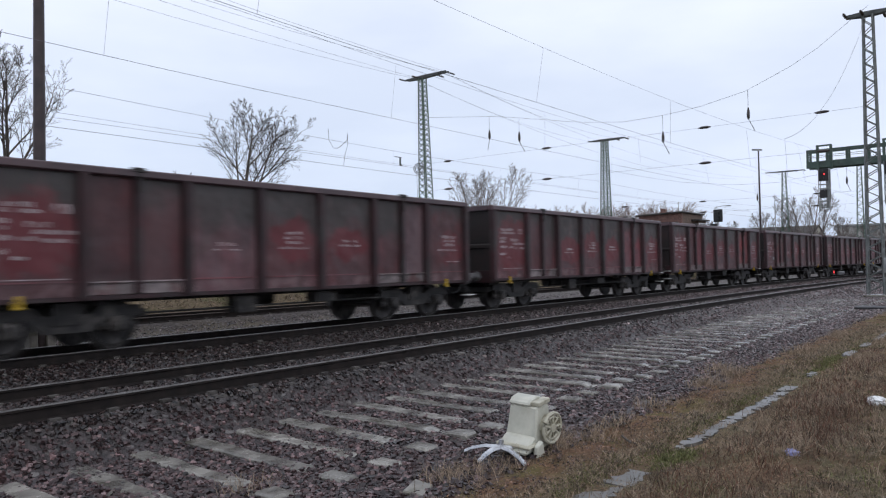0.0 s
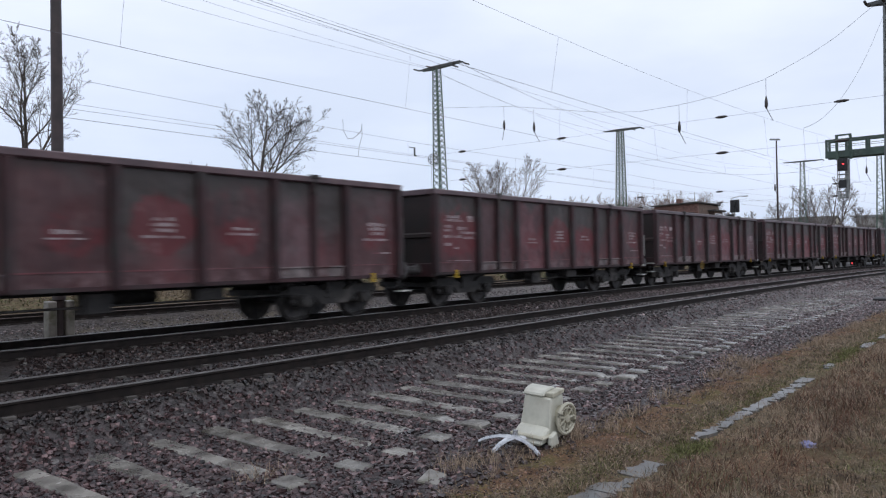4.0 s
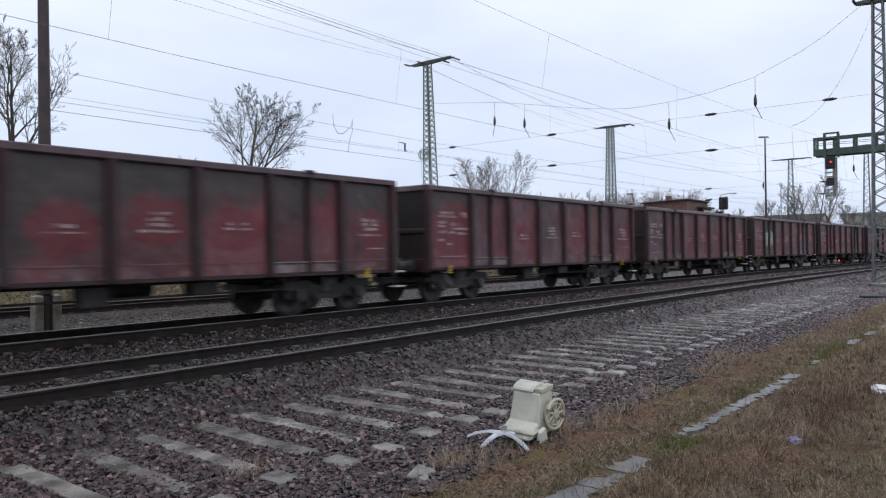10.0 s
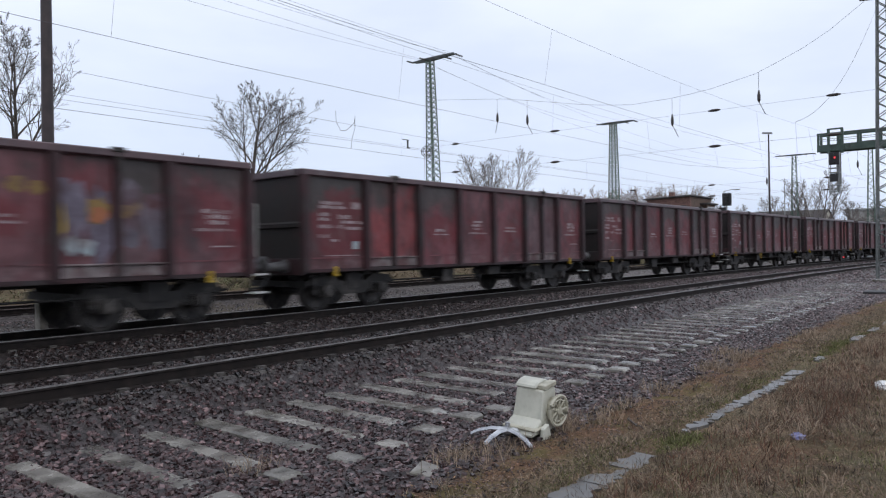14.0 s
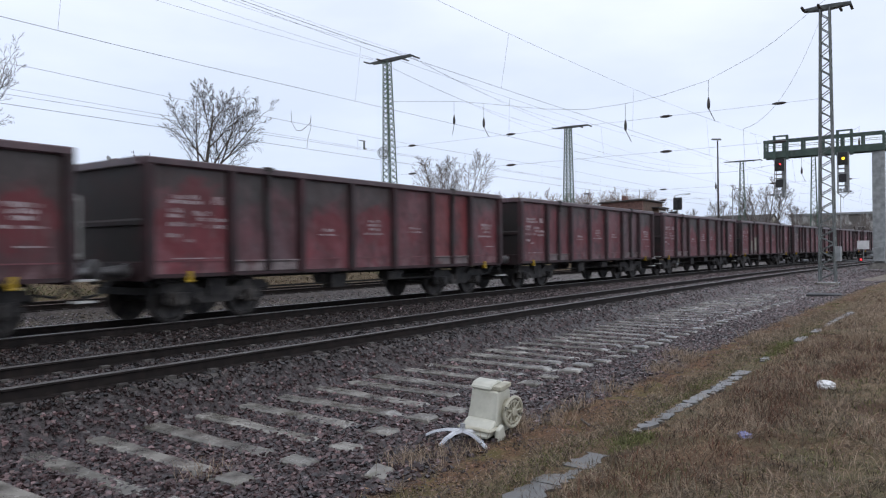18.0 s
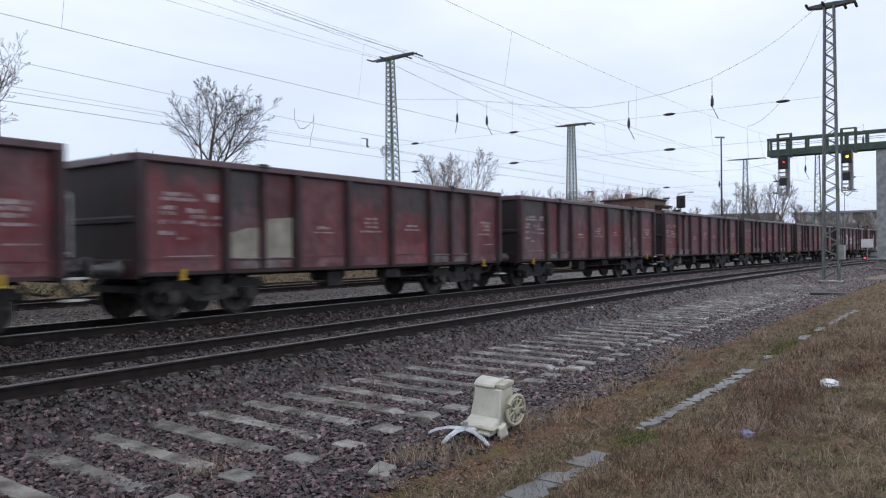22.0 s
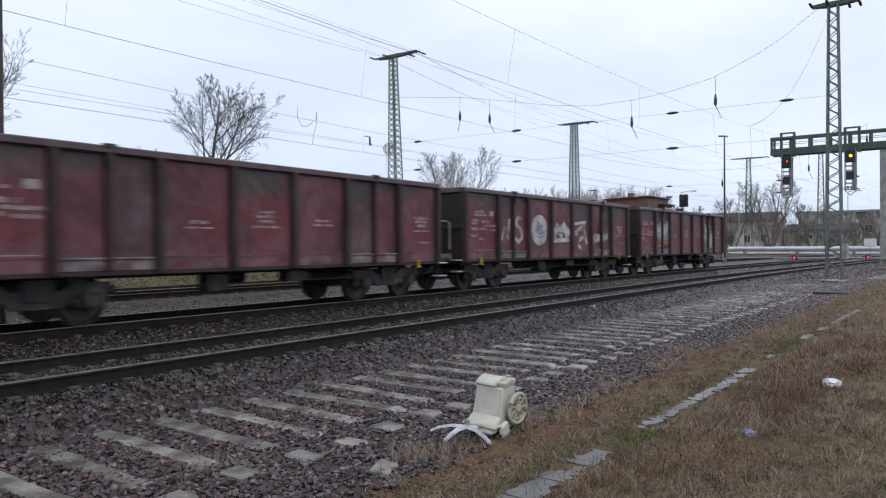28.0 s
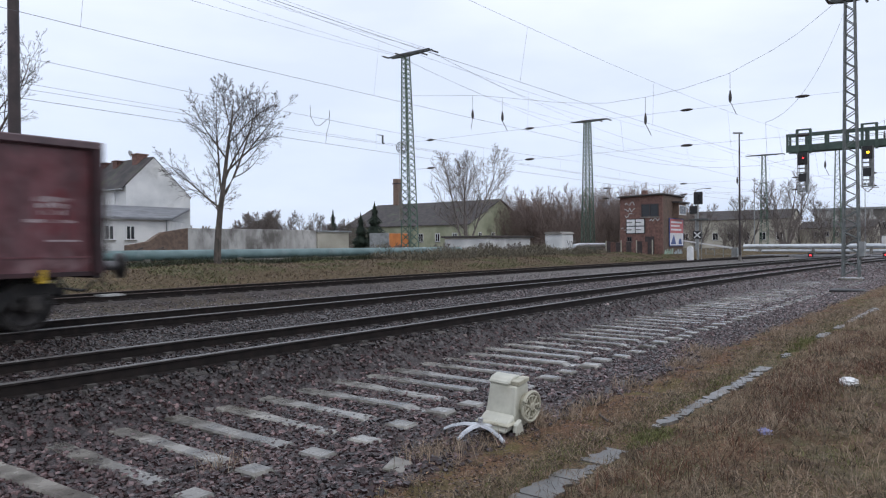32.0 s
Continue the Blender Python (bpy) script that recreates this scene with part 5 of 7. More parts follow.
def headspan(x, y0, z0, y1, z1, low, levels, hung, label):
    """Cross wires between two masts: a drooping bearer and level steady wires with insulators."""
    h = thing("headspan", Matrix(), label, "headspan", "headspans")

    knots = [(y0, z0), *low, (y1, z1)]

    def bearer(y):
        for (a, za), (b, zb) in zip(knots, knots[1:]):
            if a <= y <= b:
                return za + (zb - za) * (y - a) / (b - a)
        return z1

    part("bearer_wire", wire_run([(x, y0 + (y1 - y0) * k / 24, bearer(y0 + (y1 - y0) * k / 24)) for k in range(25)], 0.009), WIRE, h)
    for z in levels:
        part("steady_wire", wire_run([(x, y0, z), (x, y1, z)], 0.006), WIRE, h)
    for y in hung:
        top = bearer(y)
        part("hanger", wire_run([(x, y, top), (x, y, top - 0.9)], 0.012), WIRE, h)
        part("insulator", Shape().lathe([(top - 1.65, 0.03), (top - 1.5, 0.09), (top - 1.25, 0.09), (top - 0.95, 0.03)], "z", (x, y, 0), 8), INSULATOR, h)
        part("steady_arm", wire_run([(x, y, top - 1.6), (x + 0.2, y + (0.3 if y > 28 else -0.28), top - 2.3)], 0.02), WIRE, h)
    for z in levels:
        for y in (7.5, 13.6, 24.0, 32.3):
            part("insulator", Shape().lathe([(y - 0.35, 0.03), (y - 0.15, 0.08), (y + 0.15, 0.08), (y + 0.35, 0.03)], "y", (x, 0, z), 8), INSULATOR, h)
    return h


headspan(42, 5.25, 14.2, 34.3, 12.6, ((8.2, 12.1), (11.2, 10.85), (13.8, 10.35), (15.8, 10.15), (18.7, 10.1), (21.6, 10.5), (25, 11.2), (28, 11.8)), (7.05, 9.1), (11.17, 16.05, 26.1, 28.55), "cross-span wires with brown insulators between two masts")
headspan(73, 6.5, 12.0, 34.0, 11.5, ((9.5, 10.2), (13, 9.2), (17, 8.7), (21, 8.8), (26, 9.5), (30, 10.4)), (6.3, 7.4), (6.6, 11.2, 18.8), "cross-span wires with brown insulators beyond the gantry")

# ---- level crossing and the far pipes ----
road = tagged(new("crossing_road"), "pale asphalt level crossing road over the tracks", "road", kind="structure")
part("carriageway", Shape().box(86, 92.5, -60, 70, -0.4, -0.018), ASPHALT, road)
pl = thing("heating_pipeline", Matrix(), "pair of silver-clad heating pipes on low supports", "pipeline", "heating pipes")
for z, r0 in ((0.95, 0.26), (0.38, 0.2)):
    part("pipe", Shape().tube([(96, 24, z), (96, 20, z), (96, -20, z), (96, -60, z)], r0, 12), PIPE_SILVER, pl, smooth=True)
for k in range(14):
    part("support", Shape().box(95.6, 96.4, -50 + 6 * k - 0.15, -50 + 6 * k + 0.15, -0.5, 0.75), CONCRETE, pl)
pl = thing("heating_pipeline", Matrix(), "short silver-clad pipe bend rising beside the scrub", "pipeline", "heating pipes")
part("pipe", Shape().tube([(66.3, 33.1, 0.2), (66.3, 33.1, 0.85), (66.7, 33.0, 1.2), (67.4, 32.85, 1.28), (71.0, 31.9, 1.3), (75.0, 31.2, 1.3)], 0.2, 12), PIPE_SILVER, pl, smooth=True)
for x, y in ((68.5, 32.5), (72.0, 31.65)):
    part("support", Shape().box(x - 0.12, x + 0.12, y - 0.12, y + 0.12, 0.0, 1.12), CONCRETE, pl)
pl = thing("heating_pipeline", Matrix(), "fat teal-grey heating pipe running along the bank", "pipeline", "heating pipes")
part("pipe", Shape().tube([(x, 32.6, 0.98) for x in (-40, -10, 20, 38, 46)], 0.27, 14), PIPE_TEAL, pl, smooth=True)
for k in range(14):
    part("support", Shape().box(-30 + 5.5 * k - 0.15, -30 + 5.5 * k + 0.15, 32.3, 32.9, 0.2, 0.8), CONCRETE, pl)


# ---- buildings ----
def window(parent, x, y, z, w, h, facing, name="window", pale=True):
    """A framed window in a wall; facing: '-x' or '-y'."""
    def bx(s, u0, u1, d0, d1, z0, z1):
        return s.box(x + d0, x + d1, y + u0, y + u1, z0, z1) if facing == "-x" else s.box(x + u0, x + u1, y + d0, y + d1, z0, z1)
    s = Shape()
    for u0, u1, z0, z1 in ((-w / 2, w / 2, z, z + 0.08), (-w / 2, w / 2, z + h - 0.08, z + h), (-w / 2, -w / 2 + 0.08, z + 0.08, z + h - 0.08), (w / 2 - 0.08, w / 2, z + 0.08, z + h - 0.08), (-0.03, 0.03, z + 0.08, z + h - 0.08)):
        bx(s, u0, u1, -0.05, 0.02, z0, z1)
    ob = part(name, s, SIGN_WHITE if pale else POLE_BROWN, parent)
    part("pane", bx(Shape(), -w / 2 + 0.06, w / 2 - 0.06, -0.012, 0.01, z + 0.06, z + h - 0.06), GLASS_DARK, ob)
    part("sill", bx(Shape(), -w / 2 - 0.08, w / 2 + 0.08, -0.12, 0.0, z - 0.08, z), CONCRETE, ob)


def gable_house(name, label, x0, x1, y0, y1, base, eaves, ridge, wall, roof, ridge_along="x", category="house", openings=()):
    h = thing(name, Matrix(), label, category)
    if ridge_along == "x":
        mid = (y0 + y1) / 2
        part("wall", Shape().prism([(y0, base), (y1, base), (y1, eaves), (mid, ridge), (y0, eaves)], x0, x1, "x"), wall, h)
        slope = (ridge - eaves) / (mid - y0)
        for side in (-1, 1):
            e = y0 if side < 0 else y1
            s = Shape().prism([(e + side * 0.4, eaves - 0.4 * slope), (mid, ridge), (mid, ridge + 0.18), (e + side * 0.4, eaves - 0.4 * slope + 0.16)], x0 - 0.35, x1 + 0.35, "x")
            part("roof", s, roof, h)
    else:
        mid = (x0 + x1) / 2
        part("wall", Shape().prism([(x0, base), (x1, base), (x1, eaves), (mid, ridge), (x0, eaves)], y0, y1, "y"), wall, h)
        slope = (ridge - eaves) / (mid - x0)
        for side in (-1, 1):
            e = x0 if side < 0 else x1
            s = Shape().prism([(e + side * 0.3, eaves - 0.3 * slope), (mid, ridge), (mid, ridge + 0.12), (e + side * 0.3, eaves - 0.3 * slope + 0.1)], y0 - 0.3, y1 + 0.3, "y")
            part("roof", s, roof, h)
    for o in openings:
        window(h, *o)
    return h


def white_house():
    """A tall white house end-on to the tracks, its gable flush with the roof edge."""
    h = thing("house", Matrix(), "white rendered house with a steep dark tiled roof", "house")
    xa, xm, xb, y0, y1, za, zm, zb = 29.66, 32.0, 35.2, 52.0, 59.2, 6.1, 8.4, 5.45
    part("wall", Shape().prism([(xa, 0), (xb, 0), (xb, zb), (xm, zm), (xa, za)], y0, y1, "y"), RENDER_WHITE, h)
    for (u0, w0), (u1, w1), out in (((xa, za), (xm, zm), -0.3), ((xb, zb), (xm, zm), 0.12)):
        k = (w1 - w0) / (u1 - u0)
        part("roof", Shape().prism([(u0 + out, w0 + out * k + 0.01), (u1, w1 + 0.01), (u1, w1 + 0.12), (u0 + out, w0 + out * k + 0.12)], y0 + 0.06, y1 + 0.1, "y"), ROOF_DARK, h)
    part("gutter", Shape().tube([(xa - 0.32, y0 + 0.05, za - 0.28), (xa - 0.32, y1, za - 0.28)], 0.07, 6), GREY_STEEL, h)
    part("pilaster", Shape().box(xa - 0.14, xa, y0 + 1.5, y0 + 2.2, 0, za - 0.25), SIGN_WHITE, h, "brighter white projecting strip")
    for u, w, y, wide, deep, top in ((31.4, 32.3, 53.4, 0, 0.75, 8.85), (31.3, 31.9, 56.3, 0, 0.6, 8.5), (31.4, 32.0, 58.4, 0, 0.6, 8.5)):
        c = part("chimney", Shape().box(u, w, y, y + deep, 7.4, top), BRICK_RED, h, bevel=0.03)
        part("chimney_cap", Shape().box(u - 0.06, w + 0.06, y - 0.06, y + deep + 0.06, top - 0.12, top - 0.03), BRICK_RED, c)
    s = Shape().lathe([(0.0, 0.28), (0.05, 0.22), (0.08, 0.04)], "y", (0, 0, 0), 14)
    dish = part("satellite_dish", s, GREY_STEEL, h, at=pose(31.75, 54.9, 8.95, -20, 0, 20))
    part("mast", Shape().tube([(0, 0.08, 0), (0, 0.1, -0.75)], 0.025, 5), GREY_STEEL, dish)


white_house()
h = thing("annex", Matrix(), "low white annex with a grey lean-to roof", "outbuilding")
part("wall", Shape().prism([(18, 46.5), (29.5, 46.5), (34.7, 51.9), (18, 51.9)], 0, 3.3, "z"), RENDER_WHITE, h)
s = Shape()
plan = [(17.7, 46.1, 3.3), (29.75, 46.15, 3.3), (35.1, 51.9, 4.4), (17.7, 51.9, 4.4)]
s.v = [(x, y, z) for x, y, z in plan] + [(x, y, z + 0.16) for x, y, z in plan]
s.f = [(3, 2, 1, 0), (4, 5, 6, 7), (0, 1, 5, 4), (1, 2, 6, 5), (2, 3, 7, 6), (3, 0, 4, 7)]
part("roof", s, SLATE, h, "weathered grey lean-to roof")
part("downpipe", Shape().tube([(29.5, 46.42, 0), (29.5, 46.42, 3.3)], 0.05, 6), GREY_STEEL, h)
for x in (22.9, 25.3, 26.8):
    window(h, x, 46.5, 1.9, 0.7, 1.0, "-y")
w = tagged(new("boundary_wall"), "stained grey rendered boundary wall behind the pipe", "wall", kind="structure")
part("wall_section", Shape().box(24.2, 34.1, 36, 36.3, 0, 2.46), RENDER_GREY, w, bevel=0.02)
part("wall_section", Shape().box(34.1, 37.1, 35.9, 38.5, 0, 2.35), RENDER_CREAM, w, bevel=0.02)
part("coping", Shape().box(34.0, 37.3, 35.8, 38.6, 2.35, 2.45), GREY_STEEL, w)
part("wall_section", Shape().prism([(20.6, 0), (20.6, 1.5), (21.8, 1.7), (22.6, 2.2), (24.2, 2.45), (24.2, 0)], 36, 36.35, "y"), BRICK_TAN, w)

h = gable_house("barn", "long pale green rendered barn under a dark roof", 87, 104, 60, 85, 0, 4.5, 8.4, RENDER_BARN, ROOF_DARK, "y", "barn", [(87, 62.5 + 3.2 * k, 1.9, 0.9, 1.3, "-x") for k in range(7)] + [(90 + 3.6 * k, 60, 2.0, 0.9, 1.3, "-y") for k in range(4)])
part("chimney", Shape().box(95.1, 96.1, 80.4, 81.4, 6, 12.9), BRICK_TAN, h, "square tan brick chimney", bevel=0.04)
part("chimney_cap", Shape().box(95.0, 96.2, 80.3, 81.5, 12.0, 12.2), ROOF_DARK, h)
gable_house("barn", "smaller dark-roofed barn behind bare shrubs", 107, 116, 63, 74, 0, 3.9, 7.2, RENDER_GREY, ROOF_DARK, "y", "barn", [(110, 63, 1.8, 0.8, 1.1, "-y"), (113, 63, 1.8, 0.8, 1.1, "-y")])
gable_house("barn", "long low dark-roofed outbuilding among bare trees", 118, 128, 44, 62, 0, 3.6, 6.2, RENDER_GREY, ROOF_DARK, "y", "barn")
h = thing("shed", Matrix(), "low white flat-roofed shed on the bank", "shed")
part("wall", Shape().box(58, 66.3, 37.9, 42.9, 0, 2.1), RENDER_WHITE, h)
part("roof", Shape().box(57.7, 66.6, 37.6, 43.2, 2.1, 2.28), ROOF_DARK, h, bevel=0.02)
c = thing("utility_cabinet", pose(61.5, 32, 0.2), "white concrete utility cabinet with scrawled black paint", "cabinet")
part("body", Shape().box(-1.1, 1.1, -0.9, 0.9, -0.2, 2.15), RENDER_WHITE, c, bevel=0.03)
part("roof", Shape().prism([(-1.0, 2.15), (1.0, 2.15), (0.7, 2.36), (-0.7, 2.36)], -1.25, 1.25, "x"), CONCRETE, c)
for q in ([(-0.2, 1.6), (0.1, 1.1), (0.4, 1.5), (0.5, 0.8)], [(0.7, 1.5), (1.1, 1.2), (0.8, 0.9), (1.2, 0.6)]):
    part("graffiti", stroke(q, 0.12, -0.902), GRAFFITI_DARK, c, "black spray scrawl")
c = thing("container", pose(55.5, 48, 0.1), "orange steel container behind the pipe", "container")
part("body", Shape().box(-1.6, 1.6, -1.2, 1.2, 0.5, 2.5), ORANGE, c, bevel=0.03)
part("frame", Shape().box(-1.65, 1.65, -1.25, 1.25, 0.3, 0.5).box(-1.65, -1.5, -1.25, 1.25, 0.5, 2.55).box(1.5, 1.65, -1.25, 1.25, 0.5, 2.55), GREY_STEEL, c)


def signal_box():
    b = thing("signal_box", pose(70, 25.1, 0.0), "red brick signal box with a flat overhanging roof", "signal box")
    L, W, H = 6.0, 4.4, 6.15
    part("wall", Shape().prism([(0, -0.5), (W, -0.5), (W, H - 0.08), (0, H + 0.03)], 0, 0.3, "x"), BRICK_RED, b)
    part("wall", Shape().box(0.3, L, 0, 0.3, -0.5, H + 0.02), BRICK_TAN, b)
    part("wall", Shape().box(0.3, L, W - 0.3, W, -0.5, H), BRICK_RED, b)
    part("wall", Shape().box(L - 0.3, L, 0.3, W - 0.3, -0.5, H), BRICK_RED, b)
    part("roof", Shape().prism([(-0.2, H + 0.05), (W + 0.25, H - 0.1), (W + 0.25, H + 0.03), (-0.2, H + 0.2)], -0.3, L + 0.25, "x"), ROOF_DARK, b, bevel=0.03)
    part("chimney", Shape().box(2.5, 3.0, 2.6, 3.1, H, H + 0.75), BRICK_RED, b)
    part("antenna", Shape().tube([(2, 1, H), (2, 1, H + 1.3)], 0.03, 5), GREY_STEEL, b)
    window(b, 0, 1.25, 4.05, 1.8, 1.3, "-x", pale=False)
    window(b, 0, 3.4, 1.6, 0.5, 0.5, "-x", pale=False)
    door = part("door", Shape().box(-0.06, 0.0, 0.85, 1.75, 0.0, 2.1), POLE_BROWN, b, "dark closed door")
    part("handle", Shape().box(-0.1, -0.06, 0.92, 1.0, 1.0, 1.1), GREY_STEEL, door)
    n = part("notice_board", Shape().box(-0.08, -0.0, 1.75, 3.75, 2.4, 3.9), BLACK, b, "board with four white notices")
    for u, z in ((1.84, 2.47), (2.8, 2.47), (1.84, 3.2), (2.8, 3.2)):
        part("notice", Shape().box(-0.1, -0.082, u, u + 0.86, z, z + 0.63), SIGN_WHITE, n)
        part("print", Shape().box(-0.104, -0.1, u + 0.3, u + 0.86, z + 0.28, z + 0.36), BLACK, n)
    bay = part("bay_window", Shape().box(3.1, 5.6, -0.55, 0.0, 3.95, 5.5), BRICK_TAN, b, "projecting bay with a pale window")
    part("bay_frame", Shape().box(3.3, 5.4, -0.58, -0.55, 4.3, 5.3), SIGN_WHITE, bay)
    part("bay_pane", Shape().box(3.45, 4.4, -0.6, -0.58, 4.42, 5.2).box(4.5, 5.25, -0.6, -0.58, 4.42, 5.2), GLASS_DARK, bay)
    part("canopy", Shape().box(2.7, 5.9, -0.8, 0.0, 5.5, 5.66), ROOF_DARK, b)
    s = part("billboard", Shape().box(1.7, 5.9, -0.12, -0.04, 1.1, 3.95), SIGN_BLUE, b, "framed poster with a red upper half")
    part("poster", Shape().box(1.82, 5.78, -0.13, -0.122, 1.2, 2.45), SIGN_WHITE, s)
    part("poster", Shape().box(1.82, 5.78, -0.13, -0.122, 2.45, 3.87), SIGN_RED, s)
    part("picture", Shape().prism([(2.0, 1.3), (3.6, 1.3), (2.9, 2.3)], -0.136, -0.13, "y").prism([(4.3, 1.3), (5.4, 1.3), (5.1, 1.9), (4.5, 1.8)], -0.136, -0.13, "y"), SIGN_BLUE, s)
    part("print", bars([(2.1, 3.45, 3.3, 0.18), (2.1, 3.1, 2.6, 0.16), (2.1, 2.7, 3.1, 0.18)], -0.131), SIGN_WHITE, s)
    for cx, cz, wd in ((3.35, 5.45, 1.0), (3.35, 4.8, 1.1), (3.4, 4.25, 0.9), (0.8, 3.7, 1.0), (4.05, 2.9, 0.5)):
        rr = random.Random(int(cx * 100 + cz * 7))
        pts = [(cx + wd * (q / 6 - 0.5), cz + rr.uniform(-0.22, 0.22)) for q in range(7)]
        sh = Shape()
        for (u0, z0), (u1, z1) in zip(pts, pts[1:]):
            sh.tube([(-0.004, u0, z0), (-0.004, u1, z1)], 0.045, 4)
        part("scrawl", sh, GRAFFITI_WHITE, b, "pale spray-painted scrawl")
    for piece in blobs(1.8, 0.5, 2.6, 0.9, 41, 4, -0.002):
        part("graffiti", piece, GRAFFITI_GREEN, b, "pale green spray paint")
    for piece in blobs(4.6, 0.45, 2.4, 0.85, 43, 3, -0.002):
        part("graffiti", piece, GRAFFITI_BLUE, b, "pale blue spray paint")
    f = thing("yard_fence", pose(68.5, 25.5, 0.0), "rusty corrugated fence panels beside the signal box", "fence")
    for k in range(9):
        part("panel", Shape().box(-0.03, 0.03, k * 0.55, k * 0.55 + 0.53, -0.4, 1.5 + 0.06 * (k % 3)), BRICK_RED if k % 2 else POLE_BROWN, f)
    for k in range(4):
        part("post", Shape().box(-0.08, -0.03, k * 1.6, k * 1.6 + 0.1, -0.4, 1.75), RENDER_CREAM, f)


signal_box()
gable_house("warehouse", "long cream warehouse under a dark roof", 160, 172, 31, 60, 0, 6.4, 8.4, RENDER_CREAM, ROOF_DARK, "y", "warehouse", [(160, 33 + 3.2 * k, 2.0, 1.2, 1.6, "-x") for k in range(8)])
gable_house("house", "low cream building beyond the crossing", 168, 178, 17, 30.6, 0, 4.4, 5.8, RENDER_CREAM, ROOF_DARK, "y", "house", [(168, 22 + 1.8 * k, 2.6, 1.0, 1.0, "-x") for k in range(4)])


# ---- trees ----
def grow(seed, height, spread, levels, trunk_r, fork=0.3, count=8, twig=0.01, stems=1, reach=0.42):
    """A bare tree with an oval crown: trunk, limbs and fine twigs. Returns the heavy and the fine wood."""
    r = random.Random(seed)
    heavy, fine = Shape(), Shape()

    def limb(p, d, length, radius, level):
        n = ((9, 8, 5, 3, 1) if levels > 2 else (5, 4, 1))[level]
        pts, rad = [Vector(p)], [radius]
        q, v = Vector(p), Vector(d)
        for k in range(n):
            v = (v + Vector((r.uniform(-1, 1), r.uniform(-1, 1), r.uniform(-0.8, 0.8))) * (0.05, 0.11, 0.16, 0.2, 0.2)[level] + Vector((0, 0, (0.0, 0.06, 0.05, 0.02, 0.0)[level]))).normalized()
            q = q + v * (length / n)
            pts.append(q.copy())
            rad.append(max(radius * (1 - 0.88 * (k + 1) / n), twig))
        (heavy if level < 2 else fine).tube(pts, rad, 7 if level == 0 and levels > 2 else 5 if level == 1 and levels > 2 else 3, caps=False)
        if level >= levels:
            return
        kids = (count + 6, count + 7, count + 2, count)[level]
        low = fork if level == 0 else 0.2
        for k in range(kids):
            f = min(low + (1 - low) * (k + r.random()) / kids, 0.99)
            i = min(int(f * n), n - 1)
            start = pts[i].lerp(pts[i + 1], f * n - i)
            axis = (pts[i + 1] - pts[i]).normalized()
            w = r.uniform(0, 6.283) if level > 1 else 2.4 * k + r.uniform(-0.5, 0.5)
            u = axis.orthogonal().normalized()
            side = u * math.cos(w) + axis.cross(u) * math.sin(w)
            if level == 0:
                g = (f - low) / (1 - low)
                out = axis * (0.55 + 0.6 * g if k > 1 else 0.42) + side * spread * 0.85
                size = height * reach * (1.0 - 0.75 * g * g) * r.uniform(0.8, 1.1) * (0.72 if k < 2 else 1.0)
                if stems == 1 and 2 <= k <= 4:
                    out, size = axis + side * 0.42, height * (1 - f) * r.uniform(0.82, 0.95)
            else:
                out = axis * r.uniform(0.8, 1.1) + side * r.uniform(0.55, 0.95) + Vector((0, 0, 0.08))
                size = length * r.uniform(0.3, 0.55) * (1.15 - 0.7 * f)
            limb(start, out.normalized(), size, max(min(rad[i] * (0.8 if level == 0 and stems == 1 and 2 <= k <= 4 else 0.62), size * 0.0145), twig), level + 1)

    for k in range(stems):
        a = 6.283 * k / stems + 0.5
        lean = 0.0 if stems == 1 else 0.34
        limb(Vector((0.15 * lean * math.cos(a), 0.15 * lean * math.sin(a), -0.3)), Vector((lean * math.cos(a), lean * math.sin(a), 1)).normalized(), height * r.uniform(0.86, 0.98), trunk_r, 0)
    return heavy, fine


def tree(x, y, z, seed, height, spread, levels, trunk_r, label, bark=None, **extra):
    t = thing("tree", pose(x, y, z), label, "tree", "bare trees")
    heavy, fine = grow(seed, height, spread, levels, trunk_r, **extra)
    part("trunk", heavy, bark or BARK, t)
    part("crown", fine, bark or TWIG, t)
    return t


tree(21.95, 30.2, 0.5, 3, 9.7, 0.95, 4, 0.2, "bare broad-crowned tree standing in the grass bank", fork=0.24, count=6, twig=0.0055, reach=0.52)
tree(15.4, 40.0, 0.4, 7, 13.0, 0.8, 4, 0.2, "tall bare tree behind the boundary wall", fork=0.25, count=5, twig=0.007, reach=0.44)
tree(11.5, 41.0, 0.4, 12, 14.5, 0.8, 4, 0.22, "tall bare tree behind the boundary wall", fork=0.25, count=5, twig=0.007, reach=0.44)
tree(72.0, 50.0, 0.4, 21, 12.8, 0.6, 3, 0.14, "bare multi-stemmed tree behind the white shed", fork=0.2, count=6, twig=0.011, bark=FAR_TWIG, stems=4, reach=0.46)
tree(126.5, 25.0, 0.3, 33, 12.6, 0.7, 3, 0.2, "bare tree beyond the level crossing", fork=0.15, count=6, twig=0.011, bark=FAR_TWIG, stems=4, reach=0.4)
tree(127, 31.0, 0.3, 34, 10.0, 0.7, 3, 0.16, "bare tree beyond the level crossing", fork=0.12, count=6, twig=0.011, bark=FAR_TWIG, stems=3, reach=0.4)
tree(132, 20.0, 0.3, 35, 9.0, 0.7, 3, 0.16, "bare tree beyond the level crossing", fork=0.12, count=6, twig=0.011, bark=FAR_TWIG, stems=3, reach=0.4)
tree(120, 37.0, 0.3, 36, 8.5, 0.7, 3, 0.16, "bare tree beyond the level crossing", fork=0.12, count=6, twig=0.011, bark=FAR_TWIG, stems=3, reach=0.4)


